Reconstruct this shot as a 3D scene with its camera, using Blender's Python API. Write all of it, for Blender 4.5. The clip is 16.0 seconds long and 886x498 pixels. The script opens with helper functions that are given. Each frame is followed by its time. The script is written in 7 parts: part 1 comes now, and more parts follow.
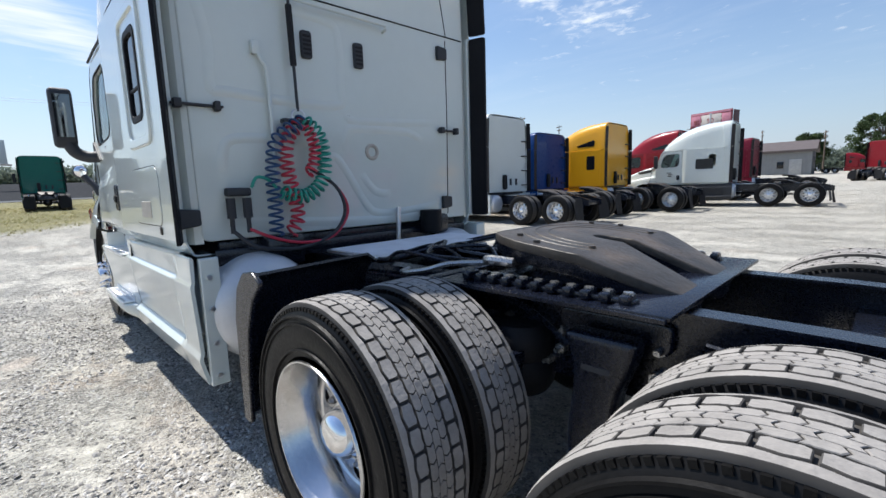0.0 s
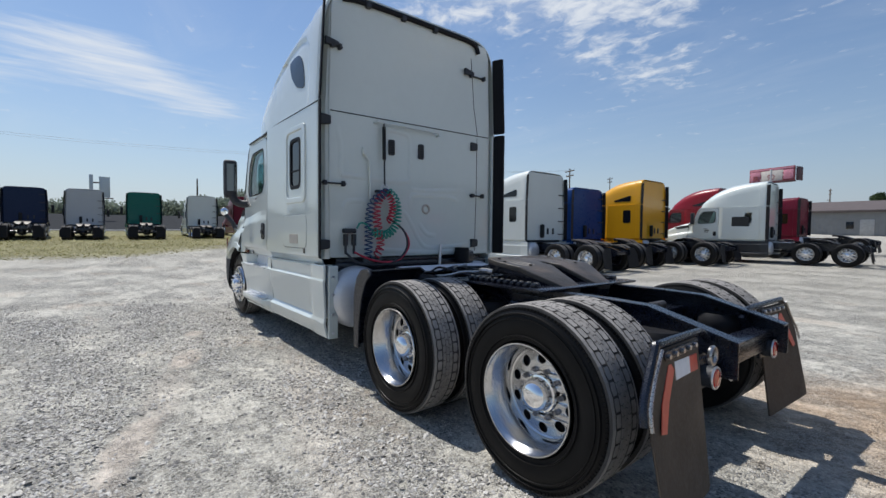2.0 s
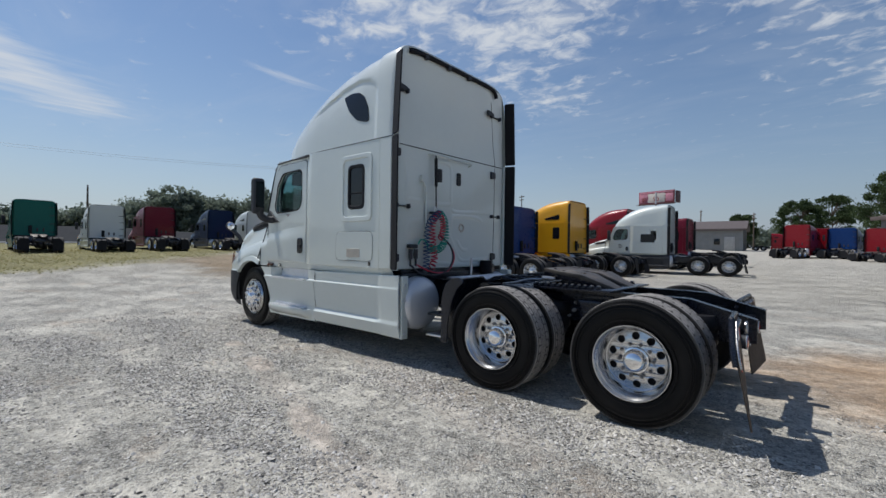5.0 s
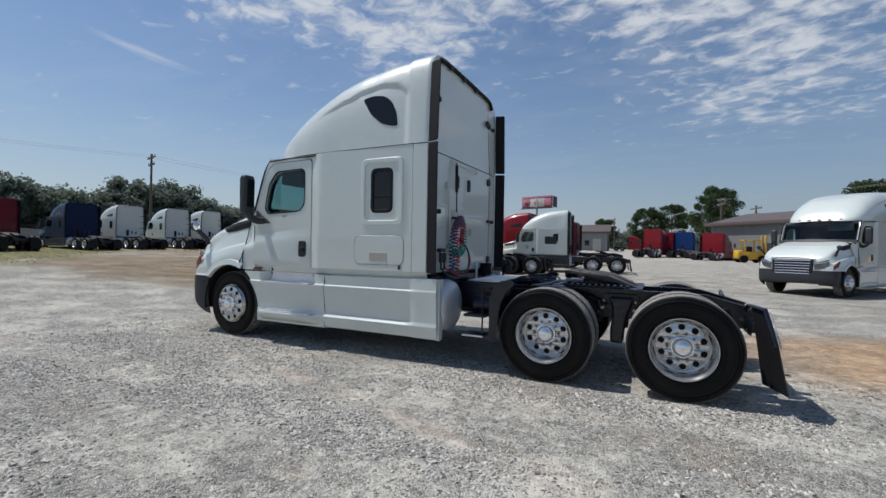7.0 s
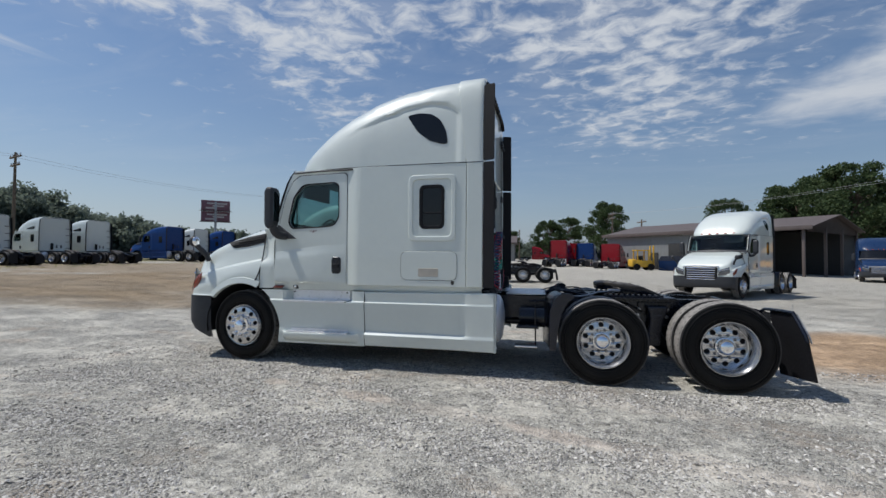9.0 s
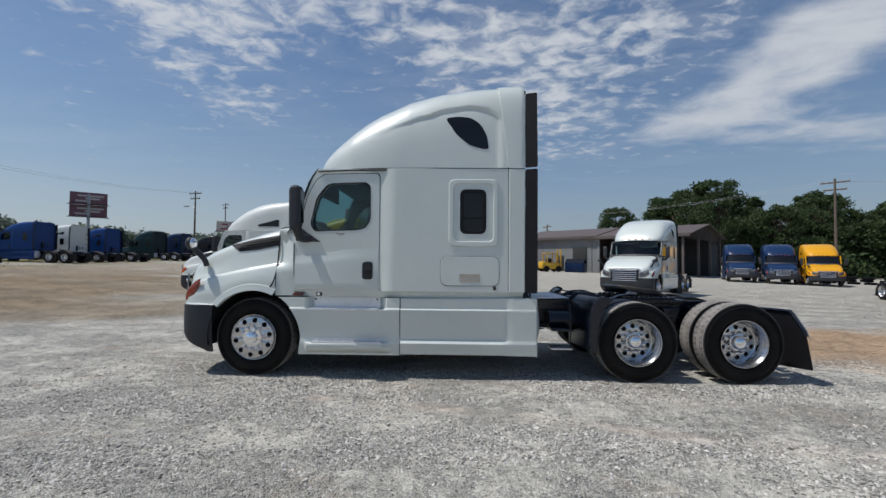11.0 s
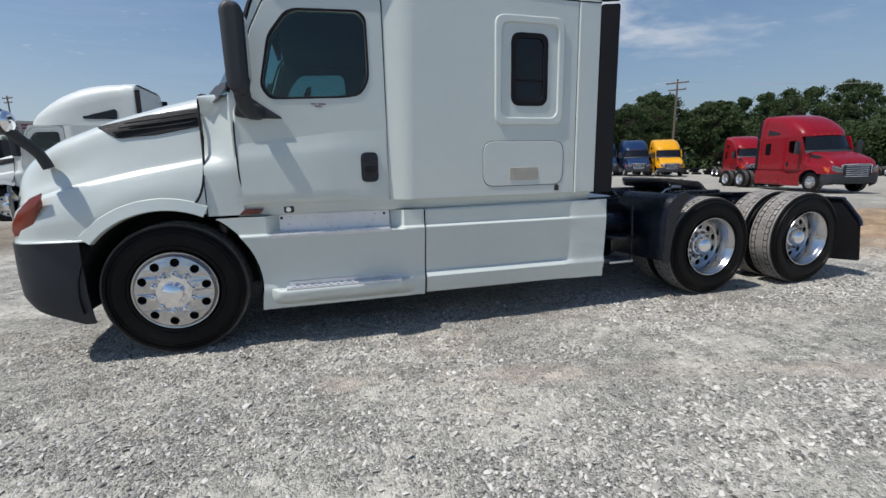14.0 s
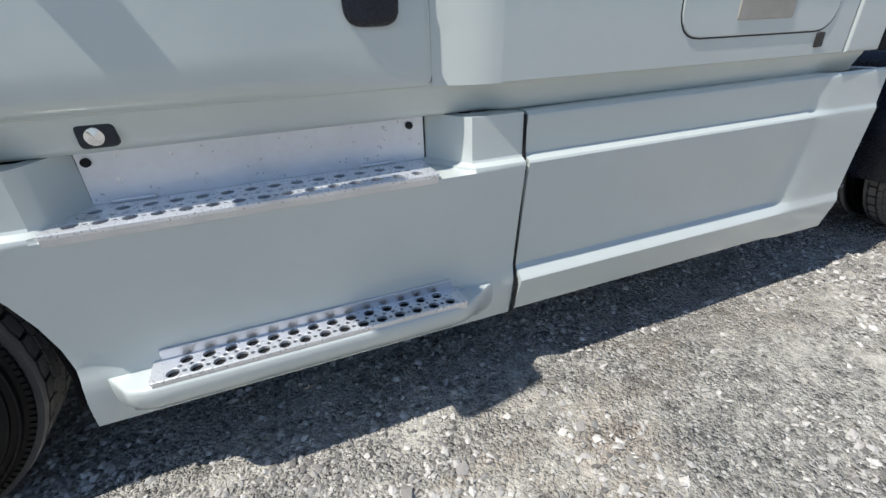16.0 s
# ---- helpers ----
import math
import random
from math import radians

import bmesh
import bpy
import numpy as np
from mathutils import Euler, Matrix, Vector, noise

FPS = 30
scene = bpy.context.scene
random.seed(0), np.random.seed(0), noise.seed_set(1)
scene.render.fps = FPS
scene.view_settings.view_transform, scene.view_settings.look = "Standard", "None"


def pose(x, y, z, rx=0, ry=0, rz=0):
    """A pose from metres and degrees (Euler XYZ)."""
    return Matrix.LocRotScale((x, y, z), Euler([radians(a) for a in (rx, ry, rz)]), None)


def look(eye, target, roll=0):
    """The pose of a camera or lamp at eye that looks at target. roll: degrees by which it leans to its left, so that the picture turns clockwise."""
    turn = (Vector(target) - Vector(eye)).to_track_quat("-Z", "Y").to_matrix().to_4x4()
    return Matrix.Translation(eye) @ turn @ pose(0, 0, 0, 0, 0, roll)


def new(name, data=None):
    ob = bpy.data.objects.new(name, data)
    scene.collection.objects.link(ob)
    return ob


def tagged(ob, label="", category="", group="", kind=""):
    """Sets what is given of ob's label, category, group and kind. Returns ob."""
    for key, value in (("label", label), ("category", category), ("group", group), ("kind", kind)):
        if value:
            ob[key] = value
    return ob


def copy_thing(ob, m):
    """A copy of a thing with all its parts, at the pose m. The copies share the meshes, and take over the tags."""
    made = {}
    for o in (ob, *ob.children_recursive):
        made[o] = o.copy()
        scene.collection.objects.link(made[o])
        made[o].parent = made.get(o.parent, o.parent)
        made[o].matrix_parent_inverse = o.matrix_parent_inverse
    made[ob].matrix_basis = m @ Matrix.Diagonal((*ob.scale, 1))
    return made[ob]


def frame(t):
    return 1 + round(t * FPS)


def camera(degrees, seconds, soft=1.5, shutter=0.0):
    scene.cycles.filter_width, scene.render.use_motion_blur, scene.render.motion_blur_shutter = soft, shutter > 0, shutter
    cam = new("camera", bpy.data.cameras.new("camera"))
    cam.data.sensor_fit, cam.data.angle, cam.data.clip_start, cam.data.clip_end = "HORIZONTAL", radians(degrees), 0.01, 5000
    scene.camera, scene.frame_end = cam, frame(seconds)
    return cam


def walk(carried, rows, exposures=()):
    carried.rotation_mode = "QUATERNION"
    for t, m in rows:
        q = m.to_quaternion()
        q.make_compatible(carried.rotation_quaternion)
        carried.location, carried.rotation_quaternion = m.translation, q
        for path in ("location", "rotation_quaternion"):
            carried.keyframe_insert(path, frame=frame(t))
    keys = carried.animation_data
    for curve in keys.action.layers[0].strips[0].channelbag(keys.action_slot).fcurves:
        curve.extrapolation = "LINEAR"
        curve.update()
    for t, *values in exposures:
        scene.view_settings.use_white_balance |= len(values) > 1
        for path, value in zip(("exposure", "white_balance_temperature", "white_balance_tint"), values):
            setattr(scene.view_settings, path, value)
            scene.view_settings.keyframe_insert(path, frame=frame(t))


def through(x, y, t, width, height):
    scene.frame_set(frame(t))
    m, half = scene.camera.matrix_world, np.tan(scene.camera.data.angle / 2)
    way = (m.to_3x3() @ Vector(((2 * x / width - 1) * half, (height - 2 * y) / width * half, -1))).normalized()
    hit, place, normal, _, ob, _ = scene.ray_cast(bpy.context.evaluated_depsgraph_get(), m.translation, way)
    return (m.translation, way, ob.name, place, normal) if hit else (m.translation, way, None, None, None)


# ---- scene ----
cam = camera(90.7, 16.0)
METRES, EYE, TILT, LEAN, TURN = 14.72, 1.443, 0.0, 0.0, 44.8
PATH = [
    (0, (0.039, 0.029, 1.39), (-1.371, 1.419, 1.107), -1.8),
    (0.5, (0.393, -0.252, 1.383), (-1.169, 0.98, 1.172), -0.7),
    (1, (0.803, -0.511, 1.392), (-0.804, 0.666, 1.218), -0.1),
    (1.5, (1.188, -0.807, 1.391), (-0.404, 0.396, 1.262), 0.3),
    (2, (1.536, -1.08, 1.391), (-0.029, 0.163, 1.314), 0.6),
    (2.5, (1.824, -1.379, 1.414), (0.281, -0.108, 1.38), 0.8),
    (3, (1.956, -1.714, 1.406), (0.431, -0.42, 1.397), 1.0),
    (3.5, (1.9, -1.972, 1.395), (0.401, -0.648, 1.397), 1.2),
    (4, (1.651, -2.23, 1.389), (0.196, -0.858, 1.389), 1.2),
    (6.5, (0.123, -3.752, 1.404), (-0.842, -2.0, 1.395), 0.7),
    (7, (-0.266, -3.991, 1.417), (-1.133, -2.189, 1.415), 1.0),
    (7.5, (-0.652, -4.268, 1.432), (-1.425, -2.423, 1.442), 1.2),
    (8, (-1.089, -4.443, 1.427), (-1.766, -2.561, 1.452), 1.0),
    (8.5, (-1.515, -4.612, 1.428), (-2.091, -2.697, 1.469), 0.7),
    (9, (-1.948, -4.736, 1.453), (-2.414, -2.792, 1.506), 0.4),
    (11.5, (-4.067, -4.887, 1.487), (-4.0, -2.889, 1.546), 0.4),
    (12, (-4.427, -4.671, 1.468), (-4.249, -2.679, 1.487), 0.1),
    (12.5, (-4.695, -4.342, 1.478), (-4.417, -2.362, 1.434), -0.2),
    (13, (-4.947, -3.909, 1.489), (-4.572, -1.949, 1.358), -0.6),
    (13.5, (-5.064, -3.363, 1.45), (-4.61, -1.43, 1.209), -0.9),
    (14, (-5.162, -2.802, 1.385), (-4.632, -0.91, 1.008), -1.2),
    (14.5, (-5.162, -2.202, 1.342), (-4.562, -0.369, 0.816), -1.5),
    (15, (-5.147, -1.552, 1.323), (-4.5, 0.217, 0.651), -1.7),
    (15.5, (-5.119, -1.001, 1.291), (-4.457, 0.72, 0.516), -2.7),
    (16, (-5.046, -0.413, 1.274), (-4.4, 1.238, 0.348), -2.0),
]
EXPOSURES = [(0.0, 0.56), (0.5, 0.38), (1.0, 0.2), (1.5, 0.14), (2.5, 0.04), (3.5, -0.09), (9.0, -0.2), (12.0, -0.27), (14.0, -0.06), (15.0, -0.02), (16.0, 0.1)]
walk(cam, [(t, look(eye, target, roll)) for t, eye, target, roll in PATH], EXPOSURES)

# ---- world, sun, exposure ----
SUN = Vector((-0.56, -0.09, 1.0)).normalized()
ELEV = math.asin(SUN.z)
world = bpy.data.worlds.new("sky")
scene.world = world
world.use_nodes = True
wt = world.node_tree
wt.nodes.clear()


def wnode(kind, **inputs):
    n = wt.nodes.new(kind)
    for k, v in inputs.items():
        n.inputs[k.replace("_", " ")].default_value = v
    return n


w_out = wnode("ShaderNodeOutputWorld")
w_bg = wnode("ShaderNodeBackground", Strength=0.088)
sky = wnode("ShaderNodeTexSky")
sky.sky_type = "NISHITA"
sky.sun_disc = False
sky.sun_elevation = ELEV
sky.sun_rotation = math.atan2(SUN.x, SUN.y)
sky.air_density = 1.35
sky.dust_density = 0.3
sky.ozone_density = 2.6
w_tc = wnode("ShaderNodeTexCoord")
w_sep = wnode("ShaderNodeSeparateXYZ")
wt.links.new(w_tc.outputs["Generated"], w_sep.inputs[0])


def wmath(op, a, b=0.0, clamp=False):
    n = wt.nodes.new("ShaderNodeMath")
    n.operation, n.use_clamp = op, clamp
    for i, v in enumerate((a, b)):
        if isinstance(v, (int, float)):
            n.inputs[i].default_value = v
        else:
            wt.links.new(v, n.inputs[i])
    return n.outputs[0]


# a cloud sheet: the direction is projected on a plane high above the yard
w_h = wmath("MAXIMUM", wmath("ADD", w_sep.outputs["Z"], 0.06), 0.03)
w_cx = wt.nodes.new("ShaderNodeCombineXYZ")
wt.links.new(wmath("DIVIDE", w_sep.outputs["X"], w_h), w_cx.inputs[0])
wt.links.new(wmath("DIVIDE", w_sep.outputs["Y"], w_h), w_cx.inputs[1])


def wnoise(scale, detail, rough, off, stretch=(1, 1, 1), rot=0.0, distort=0.0):
    m = wt.nodes.new("ShaderNodeMapping")
    m.inputs["Location"].default_value = off
    m.inputs["Scale"].default_value = stretch
    m.inputs["Rotation"].default_value = (0, 0, rot)
    wt.links.new(w_cx.outputs[0], m.inputs[0])
    n = wt.nodes.new("ShaderNodeTexNoise")
    n.inputs["Scale"].default_value, n.inputs["Detail"].default_value = scale, detail
    n.inputs["Roughness"].default_value, n.inputs["Distortion"].default_value = rough, distort
    wt.links.new(m.outputs[0], n.inputs["Vector"])
    return n.outputs[0]


def wramp(v, lo, hi):
    n = wt.nodes.new("ShaderNodeMapRange")
    n.interpolation_type = "SMOOTHSTEP"
    n.inputs["From Min"].default_value, n.inputs["From Max"].default_value = lo, hi
    wt.links.new(v, n.inputs["Value"])
    return n.outputs[0]


def wbump(cx, cy, rx, ry):
    dx = wmath("DIVIDE", wmath("SUBTRACT", w_px, cx), rx)
    dy = wmath("DIVIDE", wmath("SUBTRACT", w_py, cy), ry)
    r = wmath("ADD", wmath("MULTIPLY", dx, dx), wmath("MULTIPLY", dy, dy))
    return wmath("POWER", 2.718, wmath("MULTIPLY", r, -1.0))


w_s2 = wt.nodes.new("ShaderNodeSeparateXYZ")
wt.links.new(w_cx.outputs[0], w_s2.inputs[0])
w_px, w_py = w_s2.outputs[0], w_s2.outputs[1]
# broken altocumulus in banks over the shed side, thin streaks over the road side
def wbanks(rows):
    total = None
    for row in rows:
        g = wmath("MULTIPLY", wbump(*row[:4]), row[4])
        total = g if total is None else wmath("ADD", total, g)
    return wmath("MINIMUM", total, 1.0)


bank = wbanks([(-1.3, 1.05, 0.36, 0.28, 0.75), (-0.98, 1.55, 0.38, 0.42, 1.0), (-1.12, 2.25, 0.26, 0.42, 0.75), (-0.35, 1.5, 0.35, 0.22, 0.7), (0.1, 1.75, 0.4, 0.28, 0.7),
               (0.45, 2.2, 0.6, 0.5, 0.85), (0.6, 2.95, 0.6, 0.5, 0.75), (0.7, 1.6, 0.4, 0.3, 0.75), (0.3, 0.8, 0.9, 0.45, 0.6)])
thick = wbanks([(1.32, 1.6, 0.25, 0.26, 1.0), (1.5, 1.95, 0.24, 0.3, 0.9), (1.35, 2.5, 0.35, 0.45, 0.7), (2.2, 2.6, 0.9, 0.5, 0.65), (1.7, 1.25, 0.35, 0.25, 0.9), (3.4, 1.0, 1.5, 1.2, 0.6)])
cells = wnoise(8.0, 6, 0.58, (0.3, 0, 0), (1, 1.15, 1), 0.5, 0.45)
lumps = wnoise(2.6, 5, 0.6, (1.3, 4.0, 0), (1, 1.3, 1), 0.6, 0.3)
texture = wmath("ADD", wmath("MULTIPLY", cells, 0.70), wmath("MULTIPLY", lumps, 0.30))
puffs = wramp(wmath("ADD", wmath("MULTIPLY", bank, 0.62), wmath("MULTIPLY", wmath("SUBTRACT", texture, 0.5), 3.0)), 0.20, 1.0)
sheet = wramp(wmath("ADD", wmath("MULTIPLY", thick, 0.72), wmath("MULTIPLY", wmath("SUBTRACT", lumps, 0.5), 1.0)), 0.22, 0.85)
film = wmath("MULTIPLY", wmath("MULTIPLY", bank, wramp(lumps, 0.36, 0.66)), 0.28)
fibre = wnoise(5.0, 6, 0.6, (0, 2, 0), (1.6, 0.4, 1), 0.12, 0.4)
streak = wbanks([(-2.55, -0.05, 0.25, 0.40, 0.8), (-2.95, 0.2, 0.30, 0.42, 1.0), (-3.3, 0.6, 0.35, 0.3, 0.8), (-2.07, 1.18, 0.07, 0.32, 0.75), (-3.3, -0.6, 0.6, 0.5, 0.6)])
streak = wramp(wmath("ADD", wmath("MULTIPLY", streak, 0.6), wmath("MULTIPLY", wmath("SUBTRACT", fibre, 0.5), 1.0)), 0.18, 0.85)
veil = wmath("MULTIPLY", wramp(wnoise(1.0, 7, 0.6, (5.2, 2.4, 0), (1, 2.6, 1), 0.35, 0.6), 0.42, 0.85), 0.16)
cloud = wmath("MAXIMUM", wmath("MAXIMUM", puffs, film), wmath("MAXIMUM", wmath("MAXIMUM", sheet, streak), veil))
fade = wramp(w_sep.outputs["Z"], 0.08, 0.24)
cloud = wmath("MULTIPLY", wmath("MULTIPLY", cloud, fade), 0.88)
w_mix = wt.nodes.new("ShaderNodeMix")
w_mix.data_type = "RGBA"
wt.links.new(cloud, w_mix.inputs["Factor"])
w_tint = wt.nodes.new("ShaderNodeVectorMath")
w_tint.operation = "MULTIPLY"
w_tint.inputs[1].default_value = (0.91, 0.975, 1.10)
wt.links.new(sky.outputs[0], w_tint.inputs[0])
wt.links.new(w_tint.outputs[0], w_mix.inputs[6])
w_mix.inputs[7].default_value = (8.3, 8.7, 9.2, 1)
w_haze = wt.nodes.new("ShaderNodeMix")
w_haze.data_type = "RGBA"
wt.links.new(wmath("MULTIPLY", wmath("POWER", wmath("SUBTRACT", 1.0, wmath("ABSOLUTE", w_sep.outputs["Z"]), True), 6.0), 0.88), w_haze.inputs["Factor"])
wt.links.new(w_mix.outputs[2], w_haze.inputs[6])
# the haze is brighter towards the sun
w_hc = wt.nodes.new("ShaderNodeMix")
w_hc.data_type = "RGBA"
wt.links.new(wramp(w_sep.outputs["X"], -1.0, 0.7), w_hc.inputs["Factor"])
w_hc.inputs[6].default_value, w_hc.inputs[7].default_value = (5.3, 6.2, 7.6, 1), (2.5, 3.25, 4.8, 1)
wt.links.new(w_hc.outputs[2], w_haze.inputs[7])
wt.links.new(w_haze.outputs[2], w_bg.inputs["Color"])
wt.links.new(w_bg.outputs[0], w_out.inputs[0])

sun = bpy.data.lights.new("sun", "SUN")
sun.energy, sun.angle, sun.color = 4.35, radians(0.6), (1.0, 0.975, 0.935)
new("sun", sun).matrix_world = look(SUN * 50, (0, 0, 0))



# ---- materials ----
def mat(name, color, rough=0.5, metal=0.0, var=0.12, scale=6.0, bump=0.0, bscale=60.0, coat=0.0, dirt=None, dirt_amount=0.0, spec=0.5):
    """A surface with variation at two scales: broad patches and fine grain; dirt: a second colour in patches."""
    m = bpy.data.materials.new(name)
    m.use_nodes = True
    nt = m.node_tree
    b = nt.nodes["Principled BSDF"]
    b.inputs["Roughness"].default_value, b.inputs["Metallic"].default_value = rough, metal
    b.inputs["Coat Weight"].default_value, b.inputs["Coat Roughness"].default_value = coat, 0.04
    b.inputs["Specular IOR Level"].default_value = spec
    tc = nt.nodes.new("ShaderNodeTexCoord")
    n1, n2 = nt.nodes.new("ShaderNodeTexNoise"), nt.nodes.new("ShaderNodeTexNoise")
    for n, s, d in ((n1, scale, 4), (n2, scale * 14, 3)):
        n.inputs["Scale"].default_value, n.inputs["Detail"].default_value = s, d
        nt.links.new(tc.outputs["Object"], n.inputs["Vector"])
    mixn = nt.nodes.new("ShaderNodeMath")
    mixn.operation = "MULTIPLY_ADD"
    nt.links.new(n2.outputs[0], mixn.inputs[0])
    mixn.inputs[1].default_value = 0.45
    nt.links.new(n1.outputs[0], mixn.inputs[2])
    r = nt.nodes.new("ShaderNodeMapRange")
    r.inputs["From Min"].default_value, r.inputs["From Max"].default_value = 0.45, 1.0
    r.inputs["To Min"].default_value, r.inputs["To Max"].default_value = 1 - var, 1 + var
    nt.links.new(mixn.outputs[0], r.inputs["Value"])
    mul = nt.nodes.new("ShaderNodeVectorMath")
    mul.operation = "SCALE"
    mul.inputs[0].default_value = color[:3]
    nt.links.new(r.outputs[0], mul.inputs["Scale"])
    col = mul.outputs[0]
    if dirt:
        dn = nt.nodes.new("ShaderNodeTexNoise")
        dn.inputs["Scale"].default_value, dn.inputs["Detail"].default_value = scale * 0.6, 8
        nt.links.new(tc.outputs["Object"], dn.inputs["Vector"])
        dr = nt.nodes.new("ShaderNodeMapRange")
        dr.inputs["From Min"].default_value, dr.inputs["From Max"].default_value = 0.48, 0.72
        dr.inputs["To Max"].default_value = dirt_amount
        nt.links.new(dn.outputs[0], dr.inputs["Value"])
        mx = nt.nodes.new("ShaderNodeMix")
        mx.data_type = "RGBA"
        nt.links.new(dr.outputs[0], mx.inputs["Factor"])
        nt.links.new(col, mx.inputs[6])
        mx.inputs[7].default_value = (*dirt[:3], 1)
        col = mx.outputs[2]
    nt.links.new(col, b.inputs["Base Color"])
    rr = nt.nodes.new("ShaderNodeMapRange")
    rr.inputs["From Min"].default_value, rr.inputs["From Max"].default_value = 0.3, 0.7
    rr.inputs["To Min"].default_value, rr.inputs["To Max"].default_value = max(0.02, rough * 0.85), min(1, rough * 1.2)
    nt.links.new(n2.outputs[0], rr.inputs["Value"])
    nt.links.new(rr.outputs[0], b.inputs["Roughness"])
    if bump:
        bn = nt.nodes.new("ShaderNodeTexNoise")
        bn.inputs["Scale"].default_value, bn.inputs["Detail"].default_value = bscale, 4
        nt.links.new(tc.outputs["Object"], bn.inputs["Vector"])
        bp = nt.nodes.new("ShaderNodeBump")
        bp.inputs["Strength"].default_value, bp.inputs["Distance"].default_value = min(1.0, bump), 0.01
        nt.links.new(bn.outputs[0], bp.inputs["Height"])
        nt.links.new(bp.outputs[0], b.inputs["Normal"])
    return m


def glass(name, color, rough=0.02, alpha=0.75):
    """Tinted glass: a see-through film under a sharp gloss."""
    m = bpy.data.materials.new(name)
    m.use_nodes = True
    nt = m.node_tree
    nt.nodes.clear()
    out, tr, gl, mx, fr = [nt.nodes.new(k) for k in ("ShaderNodeOutputMaterial", "ShaderNodeBsdfTransparent", "ShaderNodeBsdfGlossy", "ShaderNodeMixShader", "ShaderNodeLayerWeight")]
    tr.inputs[0].default_value = (*[c * (1 - alpha) for c in color], 1)
    gl.inputs["Roughness"].default_value = rough
    fr.inputs["Blend"].default_value = 0.5
    pw = nt.nodes.new("ShaderNodeMath")
    pw.operation = "POWER"
    nt.links.new(fr.outputs["Facing"], pw.inputs[0])
    pw.inputs[1].default_value = 5.0
    ma = nt.nodes.new("ShaderNodeMath")
    ma.operation = "MULTIPLY_ADD"
    nt.links.new(pw.outputs[0], ma.inputs[0])
    ma.inputs[1].default_value, ma.inputs[2].default_value = 0.9, 0.045
    nt.links.new(ma.outputs[0], mx.inputs[0])
    nt.links.new(tr.outputs[0], mx.inputs[1])
    nt.links.new(gl.outputs[0], mx.inputs[2])
    nt.links.new(mx.outputs[0], out.inputs[0])
    return m


def paint(name, c, coat=1.0, rough=0.35, spec=0.5):
    return mat(name, c, rough, 0.0, 0.03, 0.9, coat=coat, spec=spec, dirt=[v * 0.86 + 0.006 for v in c], dirt_amount=0.18)


WHITE = paint("white_paint", (0.62, 0.662, 0.622))
WHITE2 = paint("white_paint_dull", (0.62, 0.65, 0.62), 0.4, 0.45)
GREY = paint("grey_paint", (0.42, 0.43, 0.45), 0.5)
BLUE = paint("blue_paint", (0.007, 0.042, 0.17), 0.15, 0.3, 0.15)
NAVY = paint("navy_paint", (0.007, 0.020, 0.062), 0.12, 0.3, 0.12)
DEEPBLUE = paint("deep_blue_paint", (0.010, 0.030, 0.085), 0.25, 0.3, 0.2)
YELLOW = paint("yellow_paint", (0.72, 0.34, 0.008), 0.3, 0.35, 0.3)
RED = paint("red_paint", (0.23, 0.005, 0.012), 0.3, 0.3, 0.25)
MAROON = paint("maroon_paint", (0.14, 0.010, 0.024), 0.15, 0.3, 0.15)
GREEN = paint("green_paint", (0.004, 0.12, 0.095), 0.15, 0.3, 0.15)
DKGREEN = paint("dark_green_paint", (0.006, 0.022, 0.028), 0.12, 0.3, 0.12)
BLACKP = paint("black_paint", (0.012, 0.013, 0.018), 0.22, 0.3, 0.15)
CHASSIS = mat("chassis_black", (0.0042, 0.006, 0.013), 0.26, 0.0, 0.35, 9, 0.10, 40, dirt=(0.03, 0.029, 0.028), dirt_amount=0.12, spec=0.55)
PLASTIC = mat("grey_plastic", (0.026, 0.028, 0.033), 0.55, 0.0, 0.12, 5, 0.15, 260)
RUBBER = mat("rubber_seal", (0.010, 0.010, 0.012), 0.6, 0.0, 0.2, 5, 0.1, 120, spec=0.2)
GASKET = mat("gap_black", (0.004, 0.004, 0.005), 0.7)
GAP = mat("panel_gap", (0.035, 0.035, 0.035), 0.8)
TANKM = mat("tank_silver", (0.62, 0.63, 0.65), 0.35, 0.35, 0.08, 3)
BACKM = mat("satin_aluminium", (0.80, 0.82, 0.86), 0.32, 0.55, 0.08, 4)
DARKRED = mat("dark_red_lens", (0.13, 0.018, 0.012), 0.15, 0.0, 0.1, 6, coat=0.5)
TYRE = mat("tyre_rubber", (0.0075, 0.0073, 0.0075), 0.40, 0.0, 0.3, 4, 0.12, 90, dirt=(0.018, 0.0165, 0.015), dirt_amount=0.4, spec=0.14)
TREAD = mat("worn_tread", (0.27, 0.252, 0.232), 0.85, 0.0, 0.28, 9, 0.3, 90, dirt=(0.16, 0.15, 0.14), dirt_amount=0.7)
GROOVE = mat("tread_groove", (0.065, 0.060, 0.055), 0.9, 0.0, 0.3, 9)
ALU = mat("polished_aluminium", (0.60, 0.60, 0.605), 0.20, 1.0, 0.16, 7, 0.05, 30)
ALU2 = mat("brushed_aluminium", (0.72, 0.73, 0.75), 0.38, 1.0, 0.10, 8, 0.08, 140)
CHROME = mat("chrome", (0.92, 0.92, 0.93), 0.06, 1.0, 0.04, 5)
STEEL = mat("greasy_steel", (0.050, 0.043, 0.037), 0.5, 0.15, 0.5, 7, 0.45, 30, dirt=(0.16, 0.115, 0.08), dirt_amount=0.55)
MIRROR = mat("mirror_glass", (0.17, 0.19, 0.21), 0.03, 1.0, 0.05, 3)
GLASS = glass("tinted_glass", (0.53, 0.69, 0.69), 0.02, 0.04)
